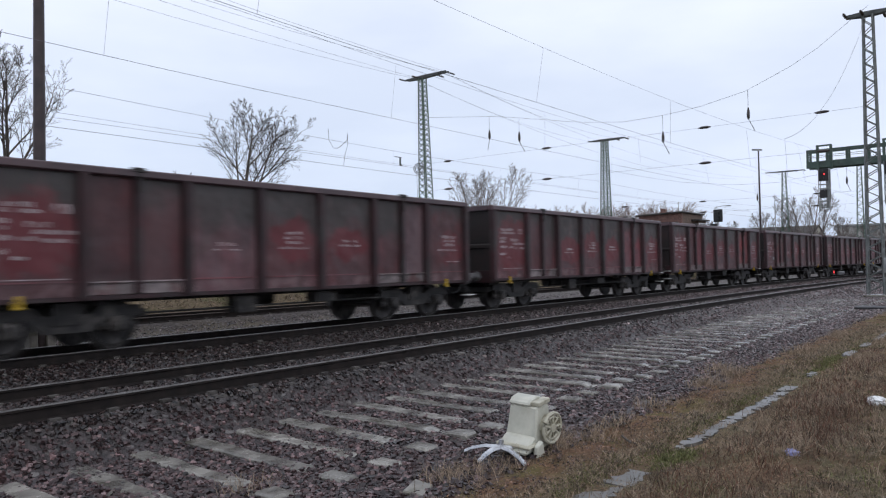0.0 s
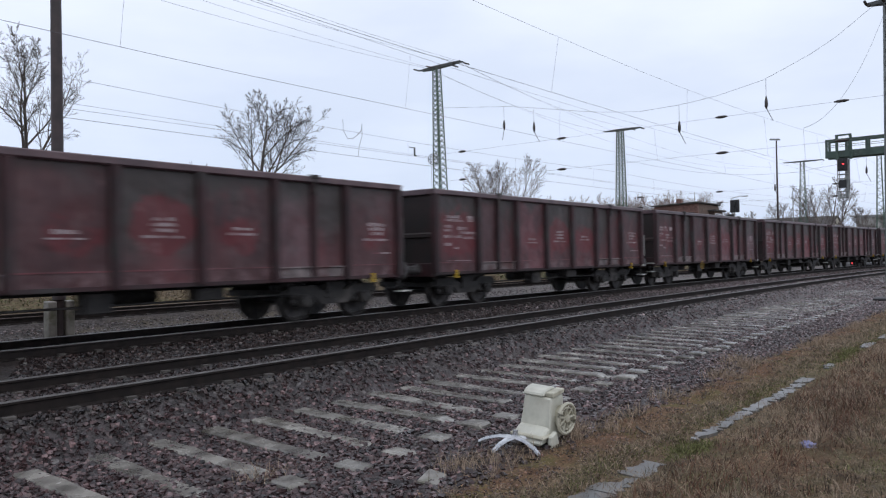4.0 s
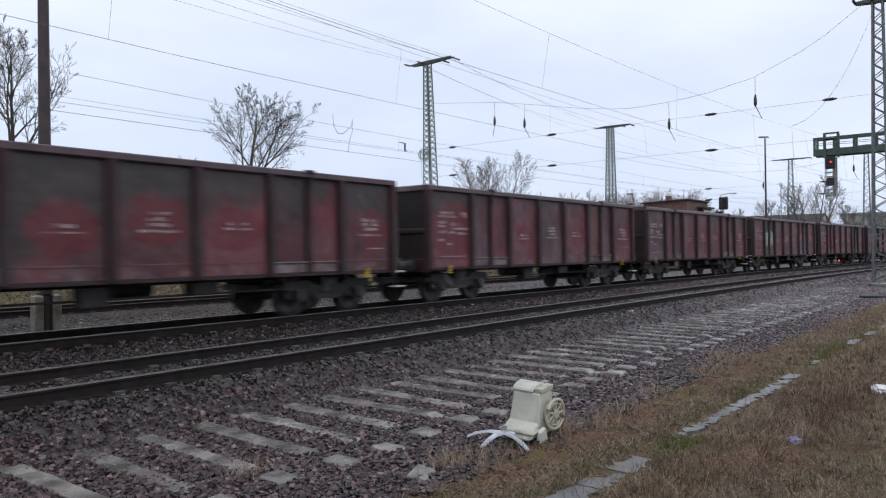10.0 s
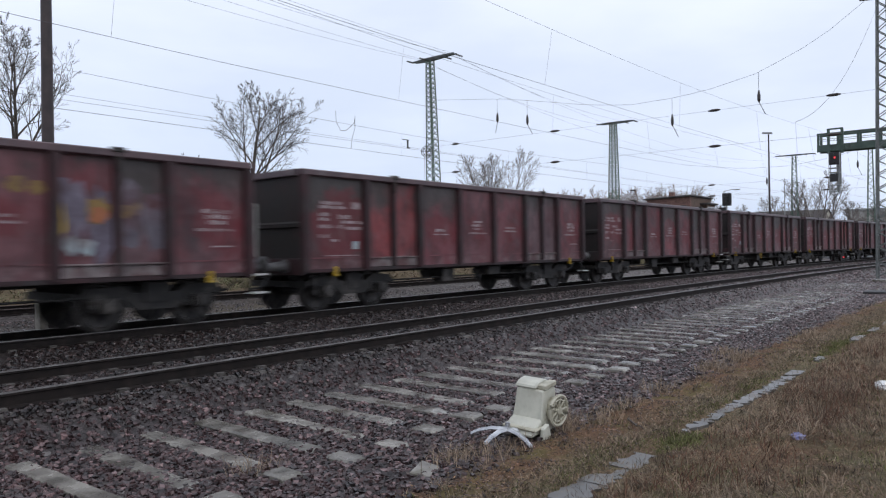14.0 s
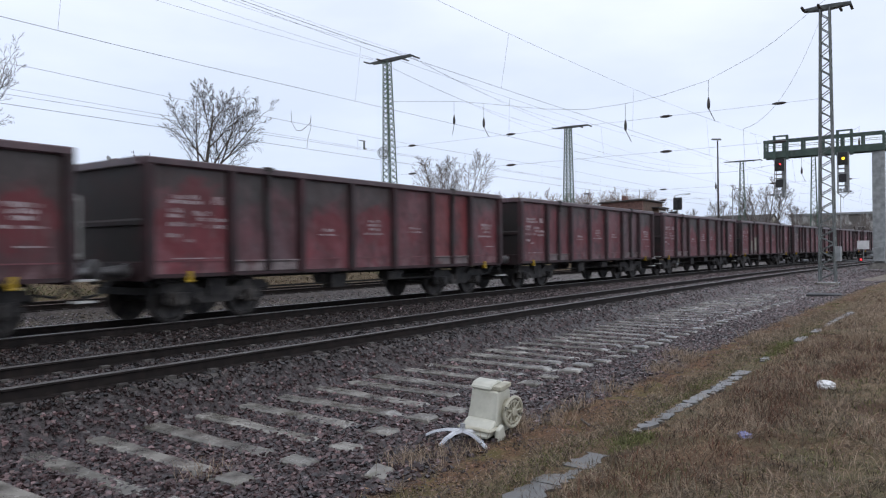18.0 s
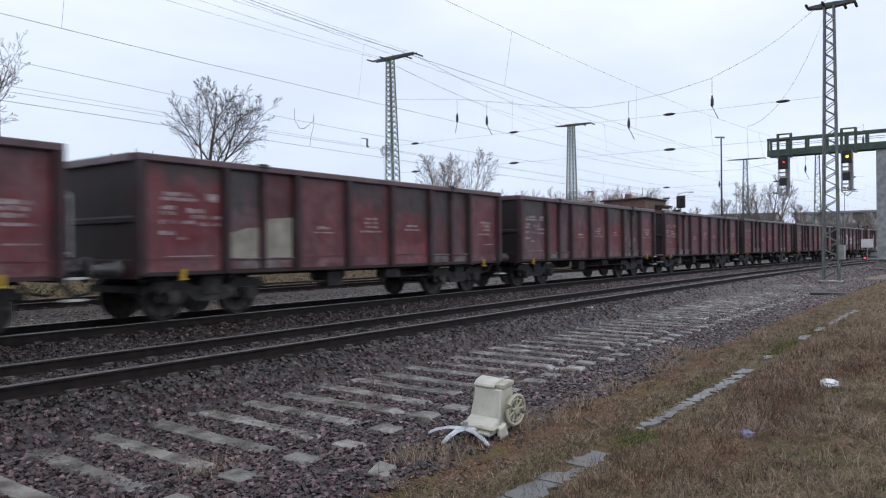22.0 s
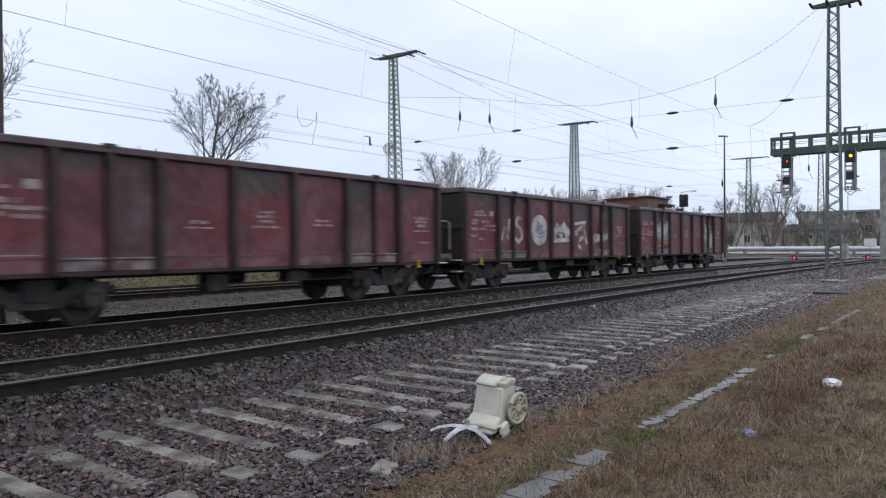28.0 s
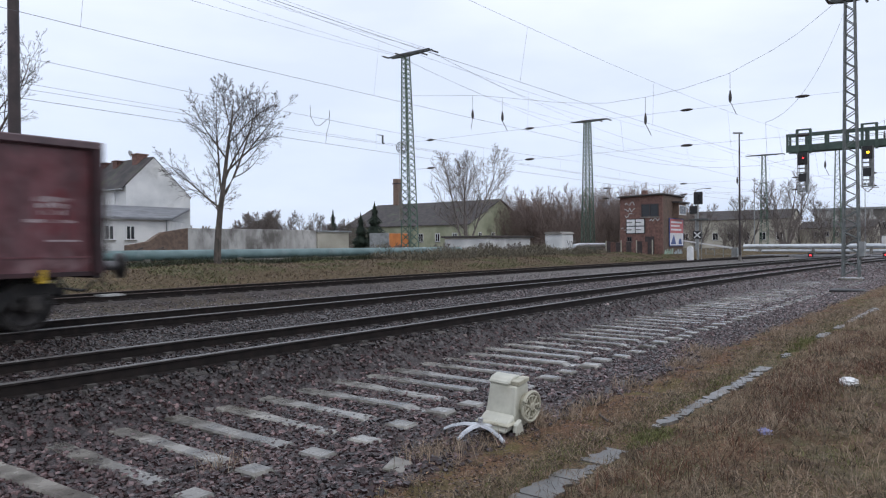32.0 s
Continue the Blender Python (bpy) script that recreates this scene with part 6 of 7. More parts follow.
def thicket(label, spread_at, count, heights, seed, twig, bark=None):
    s = Shape()
    r = random.Random(seed)
    for k in range(count):
        x, y = spread_at(r)
        hv, fi = grow(seed + k, r.uniform(*heights), 0.65, 2, 0.09, fork=0.08, count=10, twig=twig, stems=3, reach=0.42)
        for sh in (hv, fi):
            i = len(s.v)
            s.v += [(a + x, b + y, c + 0.2) for a, b, c in sh.v]
            s.f += [tuple(i + q for q in f) for f in sh.f]
    tagged(part("tree_thicket", s, bark or FAR_TWIG), label, "thicket", kind="stuff")


def near_box(r):
    u = r.random()
    return 98 + 16 * u + r.uniform(-3, 3), 60 - 21 * u + r.uniform(-3, 3)


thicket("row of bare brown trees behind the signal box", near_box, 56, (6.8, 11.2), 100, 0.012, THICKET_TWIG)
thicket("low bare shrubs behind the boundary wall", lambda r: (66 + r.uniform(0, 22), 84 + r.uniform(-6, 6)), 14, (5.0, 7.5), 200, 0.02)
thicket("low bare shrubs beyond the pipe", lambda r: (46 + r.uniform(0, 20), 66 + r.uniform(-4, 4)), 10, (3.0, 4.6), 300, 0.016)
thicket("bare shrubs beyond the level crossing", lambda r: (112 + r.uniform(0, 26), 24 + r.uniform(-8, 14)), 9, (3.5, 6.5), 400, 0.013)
thicket("bare scrub along the bank", lambda r: (40 + r.uniform(0, 26), 33 + r.uniform(-1, 2)), 14, (1.0, 1.8), 500, 0.008)


def conifer(x, y, height, width, seed):
    t = thing("conifer", pose(x, y, 0.3), "dark narrow evergreen beside the barn", "tree", "evergreens")
    part("trunk", Shape().tube([(0, 0, 0), (0, 0, height * 0.95)], [0.14, 0.03], 6), BARK, t)
    r = random.Random(seed)
    s = Shape()
    for k in range(3600):
        q = r.random() ** 1.1
        z = 0.4 + q * (height - 0.4)
        reach = (width * (1 - q) ** 0.9 + 0.06) * r.uniform(0.25, 1.0) * (0.8 + 0.2 * math.sin(q * height * 5))
        a = r.uniform(0, 2 * math.pi)
        d = Vector((math.cos(a), math.sin(a), -0.25))
        p = Vector((0, 0, z)) + d * reach
        e = d.cross(Vector((0, 0, 1))) * r.uniform(0.08, 0.2) * (1.1 - q)
        i = len(s.v)
        s.v += [tuple(p + e), tuple(p - e), tuple(p - d * min(0.5, reach) + Vector((0, 0, r.uniform(0.05, 0.3))))]
        s.f.append((i, i + 1, i + 2))
    part("crown", s, EVERGREEN, t)


conifer(63.9, 57.6, 6.2, 2.6, 1)
conifer(62.9, 58.9, 4.9, 1.8, 2)
conifer(78.8, 79.6, 6.6, 2.0, 3)


# ---- crossing gear and odds and ends by the tracks ----
b = thing("crossing_barrier", pose(80.5, 21.0, -0.3), "white level crossing barrier arm on its drive box", "barrier")
part("drive_box", Shape().box(-0.3, 0.3, -0.3, 0.3, 0, 1.2), GREY_STEEL, b, bevel=0.03)
part("arm", Shape().prism([(0.2, 1.05), (6.0, 2.0), (6.0, 2.12), (0.2, 1.25)], -0.08, 0.0, "x"), SIGN_WHITE, b, "white barrier arm, slightly raised")
f = thing("railing", pose(79, 20.0, -0.35), "grey steel railing beside the crossing", "railing")
for k in range(8):
    part("post", Shape().box(-0.03, 0.03, k * 0.9 - 0.03, k * 0.9 + 0.03, 0, 1.15), GREY_STEEL, f)
for z in (0.55, 1.1):
    part("rail", Shape().box(-0.025, 0.025, 0, 6.3, z, z + 0.05), GREY_STEEL, f)
v = thing("rubble_heap", pose(50, 45, 0.3), "white bags and rubble heaped behind the scrub", "heap")
for k in range(9):
    bm = bmesh.new()
    bmesh.ops.create_icosphere(bm, subdivisions=2, radius=0.55)
    for q in bm.verts:
        q.co *= 1 + 0.3 * noise.noise(q.co * 2 + Vector((k, 0, 0)))
        q.co.z *= 0.6
    me = bpy.data.meshes.new("bag")
    bm.to_mesh(me)
    bm.free()
    me.materials.append(WHITE_BAG)
    part("bag", me, None, v, at=pose(k * 1.1, (k % 3) * 0.4, 0.45 + 0.15 * (k % 2)))
for x, y, hgt in ((96, 30, 8.5), (110, 26, 10), (118, 14, 9.5), (140, 15.5, 10.5)):
    p = thing("street_lamp", pose(x, y, -0.1), "thin grey street lamp beyond the crossing", "street lamp", "street lamps")
    part("pole", Shape().lathe([(0, 0.09), (hgt, 0.05)], "z", n=8), GREY_STEEL, p)
    part("arm", Shape().tube([(0, 0, hgt - 0.05), (0, -0.9, hgt + 0.15), (0, -1.5, hgt + 0.12)], 0.04, 5), GREY_STEEL, p)
    part("lantern", Shape().box(-0.12, 0.12, -2.0, -1.4, hgt + 0.05, hgt + 0.18), GREY_STEEL, p)
pl = thing("steel_plate", pose(32.0, 4.35, -0.5, 0, 0, 5) @ Matrix.Translation((0, -swing(32.0), 0)), "dark flat steel plate lying on the gravel", "plate")
part("plate", Shape().box(-0.55, 0.55, -0.62, 0.62, -0.05, 0.03), BLACK, pl, bevel=0.02)


def hall(name, label, x0, x1, y0, y1, height, wall, roof, windows):
    h = thing(name, Matrix(), label, "hall", "distant halls")
    part("wall", Shape().box(x0, x1, y0, y1, -0.3, height), wall, h)
    part("roof", Shape().box(x0 - 0.4, x1 + 0.4, y0 - 0.4, y1 + 0.4, height, height + 0.5), roof, h)
    for k in range(windows):
        window(h, x0, y0 + (k + 0.5) * (y1 - y0) / windows, height * 0.45, (y1 - y0) / windows * 0.5, height * 0.22, "-x")


hall("factory_hall", "pale grey flat-roofed hall far beyond the crossing", 205, 235, 6, 34, 9.5, RENDER_GREY, GREY_STEEL, 8)
hall("factory_hall", "pale distant block beyond the crossing", 260, 280, -14, 10, 15.0, RENDER_WHITE, GREY_STEEL, 7)
hall("factory_hall", "low grey works building beyond the crossing", 185, 200, -2, 12, 6.5, RENDER_CREAM, ROOF_DARK, 5)
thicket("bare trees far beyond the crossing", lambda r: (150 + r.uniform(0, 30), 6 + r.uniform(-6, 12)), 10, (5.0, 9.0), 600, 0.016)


# ---- jumper loops and a clamp on the siding's line ----
spot = Matrix.Translation(along(20.2, FAR, 6.47))
part("jumper_loop", wire_run([(-0.52, 0, 0.44), (-0.5, 0, 0.0), (-0.26, 0, -0.3), (0.0, 0, -0.28), (0.26, 0, -0.1), (0.5, 0, 0.1), (0.54, 0, 0.37)], 0.011), WIRE, far_line, at=spot)
part("jumper_loop", wire_run([(0.54, 0, 0.4), (0.53, 0, -0.1), (0.36, 0, -0.55), (0.3, 0, -0.95)], 0.011), WIRE, far_line, at=spot)
spot = Matrix.Translation(along(23.85, FAR, 6.0))
part("line_clamp", Shape().box(-0.28, 0.14, -0.015, 0.015, 0.2, 0.23).box(0.04, 0.09, -0.03, 0.03, -0.14, 0.23).box(0.09, 0.2, -0.015, 0.015, -0.14, -0.1), MAST_DARK, far_line, at=spot)


# ---- the cleared track bed: old concrete sleepers ----
def old_sleeper_mesh(seed):
    r = random.Random(seed)
    L = 1.257
    cut = lambda a: a + r.uniform(-0.04, 0.04)
    top = [(-L, -0.025), (-L + 0.03, 0.0), (cut(-0.98), 0.0), (cut(-0.9), -0.045), (cut(-0.74), -0.05), (cut(-0.62), -0.01), (cut(-0.3), -0.008), (cut(0.25), -0.006),
           (cut(0.6), 0.004), (cut(0.72), 0.0), (cut(0.88), -0.004), (cut(0.97), 0.0), (L - 0.03, 0.0), (L, -0.025)]
    s = Shape()
    n = len(top)
    for y, z in top:
        w = 0.112 if abs(y) > 0.6 else 0.078 + 0.034 * abs(y) / 0.6
        w *= r.uniform(0.94, 1.04)
        s.v += [(-w - 0.02, y, -0.2), (-w, y, z - 0.02), (-w + 0.02, y, z), (w - 0.02, y, z), (w, y, z - 0.02), (w + 0.02, y, -0.2)]
    for k in range(n - 1):
        for q in range(5):
            a = k * 6 + q
            s.f.append((a, a + 1, a + 7, a + 6))
    s.f.append(tuple(range(6)))
    s.f.append(tuple(range((n - 1) * 6, n * 6)))
    return s.mesh("sleeper", OLD_CONCRETE)


bed = tagged(new("old_track_bed"), "row of bare concrete sleepers left in dark ballast", "sleepers", kind="structure")
OLD = [old_sleeper_mesh(60 + k) for k in range(5)]
r = random.Random(9)
for k in range(-8, 66):
    x = 3.385 + 0.651 * k
    m = Matrix.Translation(along(x + r.uniform(-0.03, 0.03), 6.096 + r.uniform(-0.05, 0.05), -0.53 + r.uniform(-0.015, 0.01) - 0.005 - max(k - 40, 0) * 0.0012))
    part("sleeper", OLD[k % 5], None, bed, at=m @ pose(0, 0, 0, r.uniform(-0.6, 0.6), r.uniform(-2, 2), heading(x) + r.uniform(-1.2, 1.2)))


# ---- loose ballast ----
def stone_shapes(count, seed):
    """Angular stones of eight corners, all of one layout, so that they can be set out in bulk."""
    r = np.random.default_rng(seed)
    cube = np.array([(x, y, z) for z in (-1, 1) for x, y in ((-1, -1), (1, -1), (1, 1), (-1, 1))], float)
    return [cube * 0.62 * r.uniform(0.55, 1.15, (8, 3)) + r.uniform(-0.12, 0.12, (8, 3)) for _ in range(count)]


STONES = np.array(stone_shapes(24, 4))
STONE_FACES = np.array([(0, 2, 1), (0, 3, 2), (4, 5, 6), (4, 6, 7), (0, 1, 5), (0, 5, 4), (1, 2, 6), (1, 6, 5), (2, 3, 7), (2, 7, 6), (3, 0, 4), (3, 4, 7)])


def island_stone_material(name="loose_stone", tint=(1, 1, 1), even=0.0):
    m = STONE.copy()
    m.name = name
    n, l = m.node_tree.nodes, m.node_tree.links
    b = n["Principled BSDF"]
    link = b.inputs["Base Color"].links[0]
    src = link.from_socket
    geo = n.new("ShaderNodeNewGeometry")
    ramp = n.new("ShaderNodeValToRGB")
    e = ramp.color_ramp.elements
    e[0].position, e[0].color = 0.0, (0.2, 0.175, 0.185, 1)
    e[1].position, e[1].color = 1.0, (3.2, 3.0, 2.95, 1)
    k = ramp.color_ramp.elements.new(0.8)
    k.color = (1.35, 1.2, 1.18, 1)
    k = ramp.color_ramp.elements.new(0.55)
    k.color = (0.78, 0.62, 0.62, 1)
    for q in ramp.color_ramp.elements:
        q.color = (*(c * (1 - even) * k + even * k for c, k in zip(q.color, tint)), 1)
    l.new(geo.outputs["Random Per Island"], ramp.inputs["Fac"])
    mx = n.new("ShaderNodeMix")
    mx.data_type, mx.blend_type = "RGBA", "MULTIPLY"
    mx.inputs["Factor"].default_value = 1.0
    l.new(src, mx.inputs["A"])
    l.new(ramp.outputs["Color"], mx.inputs["B"])
    l.new(mx.outputs["Result"], b.inputs["Base Color"])
    return m


LOOSE = island_stone_material(tint=(1.02, 0.86, 0.855))


def scatter_stones(name, label, spots, material):
    g = np.random.default_rng(len(spots))
    spots = np.array(spots)
    n = len(spots)
    a, b, c = (g.uniform(0, 2 * np.pi, n) for _ in range(3))
    ca, sa, cb, sb, cc, sc = np.cos(a), np.sin(a), np.cos(b), np.sin(b), np.cos(c), np.sin(c)
    turn = np.empty((n, 3, 3))
    turn[:, 0, 0], turn[:, 0, 1], turn[:, 0, 2] = ca * cb, ca * sb * sc - sa * cc, ca * sb * cc + sa * sc
    turn[:, 1, 0], turn[:, 1, 1], turn[:, 1, 2] = sa * cb, sa * sb * sc + ca * cc, sa * sb * cc - ca * sc
    turn[:, 2, 0], turn[:, 2, 1], turn[:, 2, 2] = -sb, cb * sc, cb * cc
    pts = np.einsum("nij,nkj->nki", turn, STONES[g.integers(0, len(STONES), n)]) * spots[:, 3][:, None, None]
    pts[:, :, 2] *= 0.8
    pts += spots[:, None, :3]
    faces = (STONE_FACES[None] + (np.arange(n) * 8)[:, None, None]).reshape(-1, 3)
    me = bpy.data.meshes.new(name)
    me.from_pydata(pts.reshape(-1, 3).tolist(), [], faces.tolist())
    me.materials.append(material)
    return tagged(new(name, me), label, "ballast", kind="stuff")


r = random.Random(2)
spots, dusty, grey = [], [], []
for _ in range(128000):
    x = 1.2 + 46 * r.random() ** 2.5
    v = 3.6 + 9.0 * r.random() ** 1.15
    if x < 0.5 * v - 1.6:
        continue
    if v < 4.4 and r.random() < (4.4 - v) / 0.9:
        continue
    # paler stones grow commoner with distance, their colour standing in for wet sheen
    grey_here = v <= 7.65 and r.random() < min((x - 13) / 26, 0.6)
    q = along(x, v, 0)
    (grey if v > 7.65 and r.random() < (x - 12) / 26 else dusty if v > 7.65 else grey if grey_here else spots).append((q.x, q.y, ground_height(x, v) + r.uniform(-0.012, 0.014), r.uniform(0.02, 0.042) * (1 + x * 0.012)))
for _ in range(12000):
    x, v = r.uniform(40, 80), r.uniform(5.2, 12.4)
    q = along(x, v, 0)
    (grey if r.random() < 0.5 else spots).append((q.x, q.y, ground_height(x, v), r.uniform(0.05, 0.1)))
scatter_stones("ballast_stones", "loose dark purple-brown ballast stones round the tracks", spots, LOOSE)
scatter_stones("worn_ballast", "ballast stones coloured paler with distance for their wet sheen", grey, island_stone_material("worn_stone", (2.4, 2.42, 2.4), 0.4))
scatter_stones("dusty_ballast", "dark brown brake-dusted ballast stones between the rails", dusty, island_stone_material("dusty_stone", (0.5, 0.46, 0.43)))
spots = []
for _ in range(14000):
    x, v = 5 + 34 * r.random() ** 1.4, r.uniform(15.0, 19.6)
    if x > 0.4 * v - 2:
        q = along(x, v, 0)
        spots.append((q.x, q.y, ground_height(x, v), r.uniform(0.025, 0.05)))
scatter_stones("path_gravel", "grey gravel on the path between the tracks", spots, island_stone_material("path_stone", (1.05, 1.02, 0.98)))
spots = []
for _ in range(9000):
    x, v = 2.5 + 22 * r.random() ** 1.6, r.gauss(3.35, 0.35)
    if v < 3.95:
        q = along(x, v, 0)
        spots.append((q.x, q.y, ground_height(x, v), r.uniform(0.005, 0.016)))
scatter_stones("soil_pebbles", "small brown pebbles and crumbs on the bare soil", spots, island_stone_material("pebble", (1.5, 1.15, 0.85)))


# ---- the verge: cable trough lids, litter, discarded things, grass ----
WET = surface("wet_concrete", (0.07, 0.068, 0.064), (0.16, 0.155, 0.147), 2.5, 0.33, bump=0.22, fine=50, stain=(0.06, 0.05, 0.035), stain_amount=0.45, vary=0.25)
duct = tagged(new("cable_duct"), "sunken line of wet concrete cable trough lids", "cable duct", kind="structure")
r = random.Random(14)
x = -5.4
while x < 24:
    hidden = 6.45 < x < 7.35 or 11.75 < x < 12.3 or 13.1 < x < 13.9 or 15.0 < x < 15.9 or 16.6 < x < 18
    if not hidden and (x < 12 or r.random() > 0.2):
        w = r.uniform(0.135, 0.16) if x < 6.4 else r.uniform(0.08, 0.11)
        s = Shape()
        edge = []
        for side in (-1, 1):
            for q in range(9):
                bite = r.uniform(0.02, 0.1) if r.random() < 0.42 else r.uniform(-0.015, 0.025)
                edge.append((side * (0.248 - 0.062 * q), side * (w - bite)))
        s.prism(edge, -0.06, 0.0, "z")
        v = 2.76 - 0.017 * (x - 4.7) + r.uniform(-0.008, 0.008)
        part("lid", s, WET, duct, at=Matrix.Translation(along(x, v, sum(ground_height(x + 0.15 * q, v) for q in range(-6, 7)) / 13 + 0.025)) @ pose(0, 0, 0, r.uniform(-1.2, 1.2), r.uniform(-0.3, 0.3), -1))
    x += 0.5


def reel_cart():
    """A discarded cream plastic hose cart lying by the ballast."""
    c = thing("hose_cart", pose(6.2, 3.74, -0.56, 3, -5, 1), "discarded cream plastic hose cart with a spoked reel", "hose cart")
    body = Shape()
    rings = [(0.075, -0.02, 0.35, -0.01, 0.37), (0.12, -0.01, 0.34, 0.0, 0.36), (0.3, 0.04, 0.33, 0.01, 0.345), (0.47, 0.075, 0.325, 0.02, 0.335), (0.5, 0.08, 0.32, 0.025, 0.33)]
    for z, xa, xb, ya, yb in rings:
        body.v += [(xa, ya, z), (xb, ya, z), (xb, yb, z), (xa, yb, z)]
    for k in range(len(rings) - 1):
        for q in range(4):
            a, b = k * 4 + q, k * 4 + (q + 1) % 4
            body.f.append((a, b, b + 4, a + 4))
    body.f += [(3, 2, 1, 0), tuple(range(len(rings) * 4 - 4, len(rings) * 4))]
    part("body", body, PLASTIC_CREAM, c, bevel=0.014)
    part("lid", Shape().prism([(0.07, 0.502), (0.07, 0.53), (0.13, 0.565), (0.24, 0.575), (0.31, 0.55), (0.335, 0.502)], 0.1, 0.345, "y"), PLASTIC_CREAM, c, "pale domed lid", bevel=0.012)
    part("lid_panel", Shape().box(0.1, 0.335, 0.01, 0.1, 0.5, 0.548), PLASTIC_TAN, c, "speckled tan lid panel", bevel=0.008)
    part("skirt", Shape().prism([(-0.19, 0.1), (-0.12, 0.18), (-0.03, 0.23), (0.02, 0.23), (0.02, 0.09), (-0.14, 0.085)], 0.0, 0.34, "y"), PLASTIC_CREAM, c, bevel=0.02)
    # a solid black block fills the space under the body
    part("underside", Shape().box(-0.1, 0.33, 0.02, 0.34, -0.04, 0.1), BLACK, c, "black block under the body", bevel=0.01)
    part("ledge", Shape().box(-0.17, 0.0, -0.03, 0.36, 0.15, 0.175), PLASTIC_TAN, c, bevel=0.008)
    part("foot", Shape().prism([(-0.1, -0.01), (-0.07, 0.17), (0.03, 0.2), (0.1, 0.0)], -0.07, -0.02, "y"), PLASTIC_CREAM, c, bevel=0.012)
    ring = Shape()
    for rad, th in ((0.15, 0.018), (0.11, 0.009)):
        ring.tube([(rad * math.cos(2 * math.pi * k / 22), 0, rad * math.sin(2 * math.pi * k / 22)) for k in range(23)], th, 6)
    reel = part("reel", ring, PLASTIC_TAN, c, "spoked tan plastic reel", at=pose(0.24, -0.06, 0.27, 0, 0, -6), smooth=True)
    for k in range(9):
        a = 2 * math.pi * k / 9
        part("spoke", Shape().tube([(0.03 * math.cos(a), 0, 0.03 * math.sin(a)), (0.145 * math.cos(a), 0.0, 0.145 * math.sin(a))], 0.011, 5), PLASTIC_TAN, reel)
    part("hub", Shape().lathe([(-0.02, 0.04), (0.06, 0.045)], "y", n=12), PLASTIC_TAN, reel)
    part("drum", Shape().lathe([(0.02, 0.13), (0.07, 0.13)], "y", n=18), PLASTIC_TAN, reel)


reel_cart()
st = thing("chair_base", pose(5.93, 3.98, -0.54, 3, 4, 12), "overturned silver five-armed office chair base", "chair base")
for k in range(5):
    a = 2 * math.pi * k / 5 + 0.42
    c0, s0 = math.cos(a), math.sin(a)
    s = Shape()
    pts = [(0.02, 0.15, 0.034), (0.16, 0.142, 0.03), (0.29, 0.105, 0.026), (0.375, 0.06, 0.021)]
    for d, z, w in pts:
        s.v += [(d * c0 - w * s0, d * s0 + w * c0, z - 0.03), (d * c0 + w * s0, d * s0 - w * c0, z - 0.03), (d * c0 + w * 0.6 * s0, d * s0 - w * 0.6 * c0, z), (d * c0 - w * 0.6 * s0, d * s0 + w * 0.6 * c0, z)]
    for q in range(3):
        for j in range(4):
            a0, b0 = q * 4 + j, q * 4 + (j + 1) % 4
            s.f.append((a0, b0, b0 + 4, a0 + 4))
    s.f += [(0, 1, 2, 3), (12, 13, 14, 15)]
    arm = part("arm", s, ALLOY, st, bevel=0.005)
    part("socket", Shape().lathe([(0.0, 0.014), (0.035, 0.016)], "z", (0.36 * c0, 0.36 * s0, 0.0), 8), BLACK, arm)
part("hub", Shape().lathe([(0.09, 0.04), (0.15, 0.042), (0.155, 0.028), (0.2, 0.026)], "z", n=14), ALLOY, st, smooth=True)


def crumple(name, label, category, x, v, size, material, seed):
    bm = bmesh.new()
    bmesh.ops.create_icosphere(bm, subdivisions=3, radius=size)
    for q in bm.verts:
        d = noise.noise(q.co * (2.2 / size) + Vector((seed, 0, 0))) * 0.55 + noise.noise(q.co * (6 / size) + Vector((0, seed, 0))) * 0.3
        q.co *= 1 + d
        q.co.z *= 0.6
    me = bpy.data.meshes.new(name)
    bm.to_mesh(me)
    bm.free()
    me.materials.append(material)
    ob = new(name, me)
    ob.matrix_basis = Matrix.Translation(along(x, v, ground_height(x, v) + size * 0.3))
    tagged(ob, label, category)


crumple("plastic_bag", "crumpled white plastic bag in the grass", "litter", 10.55, 1.36, 0.11, WHITE_BAG, 3)
crumple("plastic_wrapper", "crumpled blue and white wrapper in the grass", "litter", 7.5, 1.68, 0.06, BLUE_BAG, 8)
plank = thing("plank_scrap", Matrix.Translation(along(7.35, 3.3, ground_height(7.35, 3.3) + 0.03)) @ pose(0, 0, 0, 0, 3, 38), "weathered tan wooden stick on the soil", "stick")
part("stick", Shape().box(-0.2, 0.2, -0.009, 0.009, -0.02, 0.0), BARK, plank, bevel=0.003)
slab = thing("stone_slab", Matrix.Translation(along(4.75, 4.05, -0.55)) @ pose(0, 0, 0, 6, -4, 30), "broken flat grey concrete piece on the ballast edge", "slab")
part("piece", Shape().prism([(-0.16, -0.08), (0.12, -0.12), (0.2, 0.06), (-0.1, 0.11)], -0.04, 0.03, "z"), CONCRETE, slab, bevel=0.01)


def island_tint(base, lo, hi, name):
    m = base.copy()
    m.name = name
    n, l = m.node_tree.nodes, m.node_tree.links
    b = n["Principled BSDF"]
    geo = n.new("ShaderNodeNewGeometry")
    ramp = n.new("ShaderNodeValToRGB")
    ramp.color_ramp.elements[0].color, ramp.color_ramp.elements[1].color = (*lo, 1), (*hi, 1)
    l.new(geo.outputs["Random Per Island"], ramp.inputs["Fac"])
    l.new(ramp.outputs["Color"], b.inputs["Base Color"])
    return m


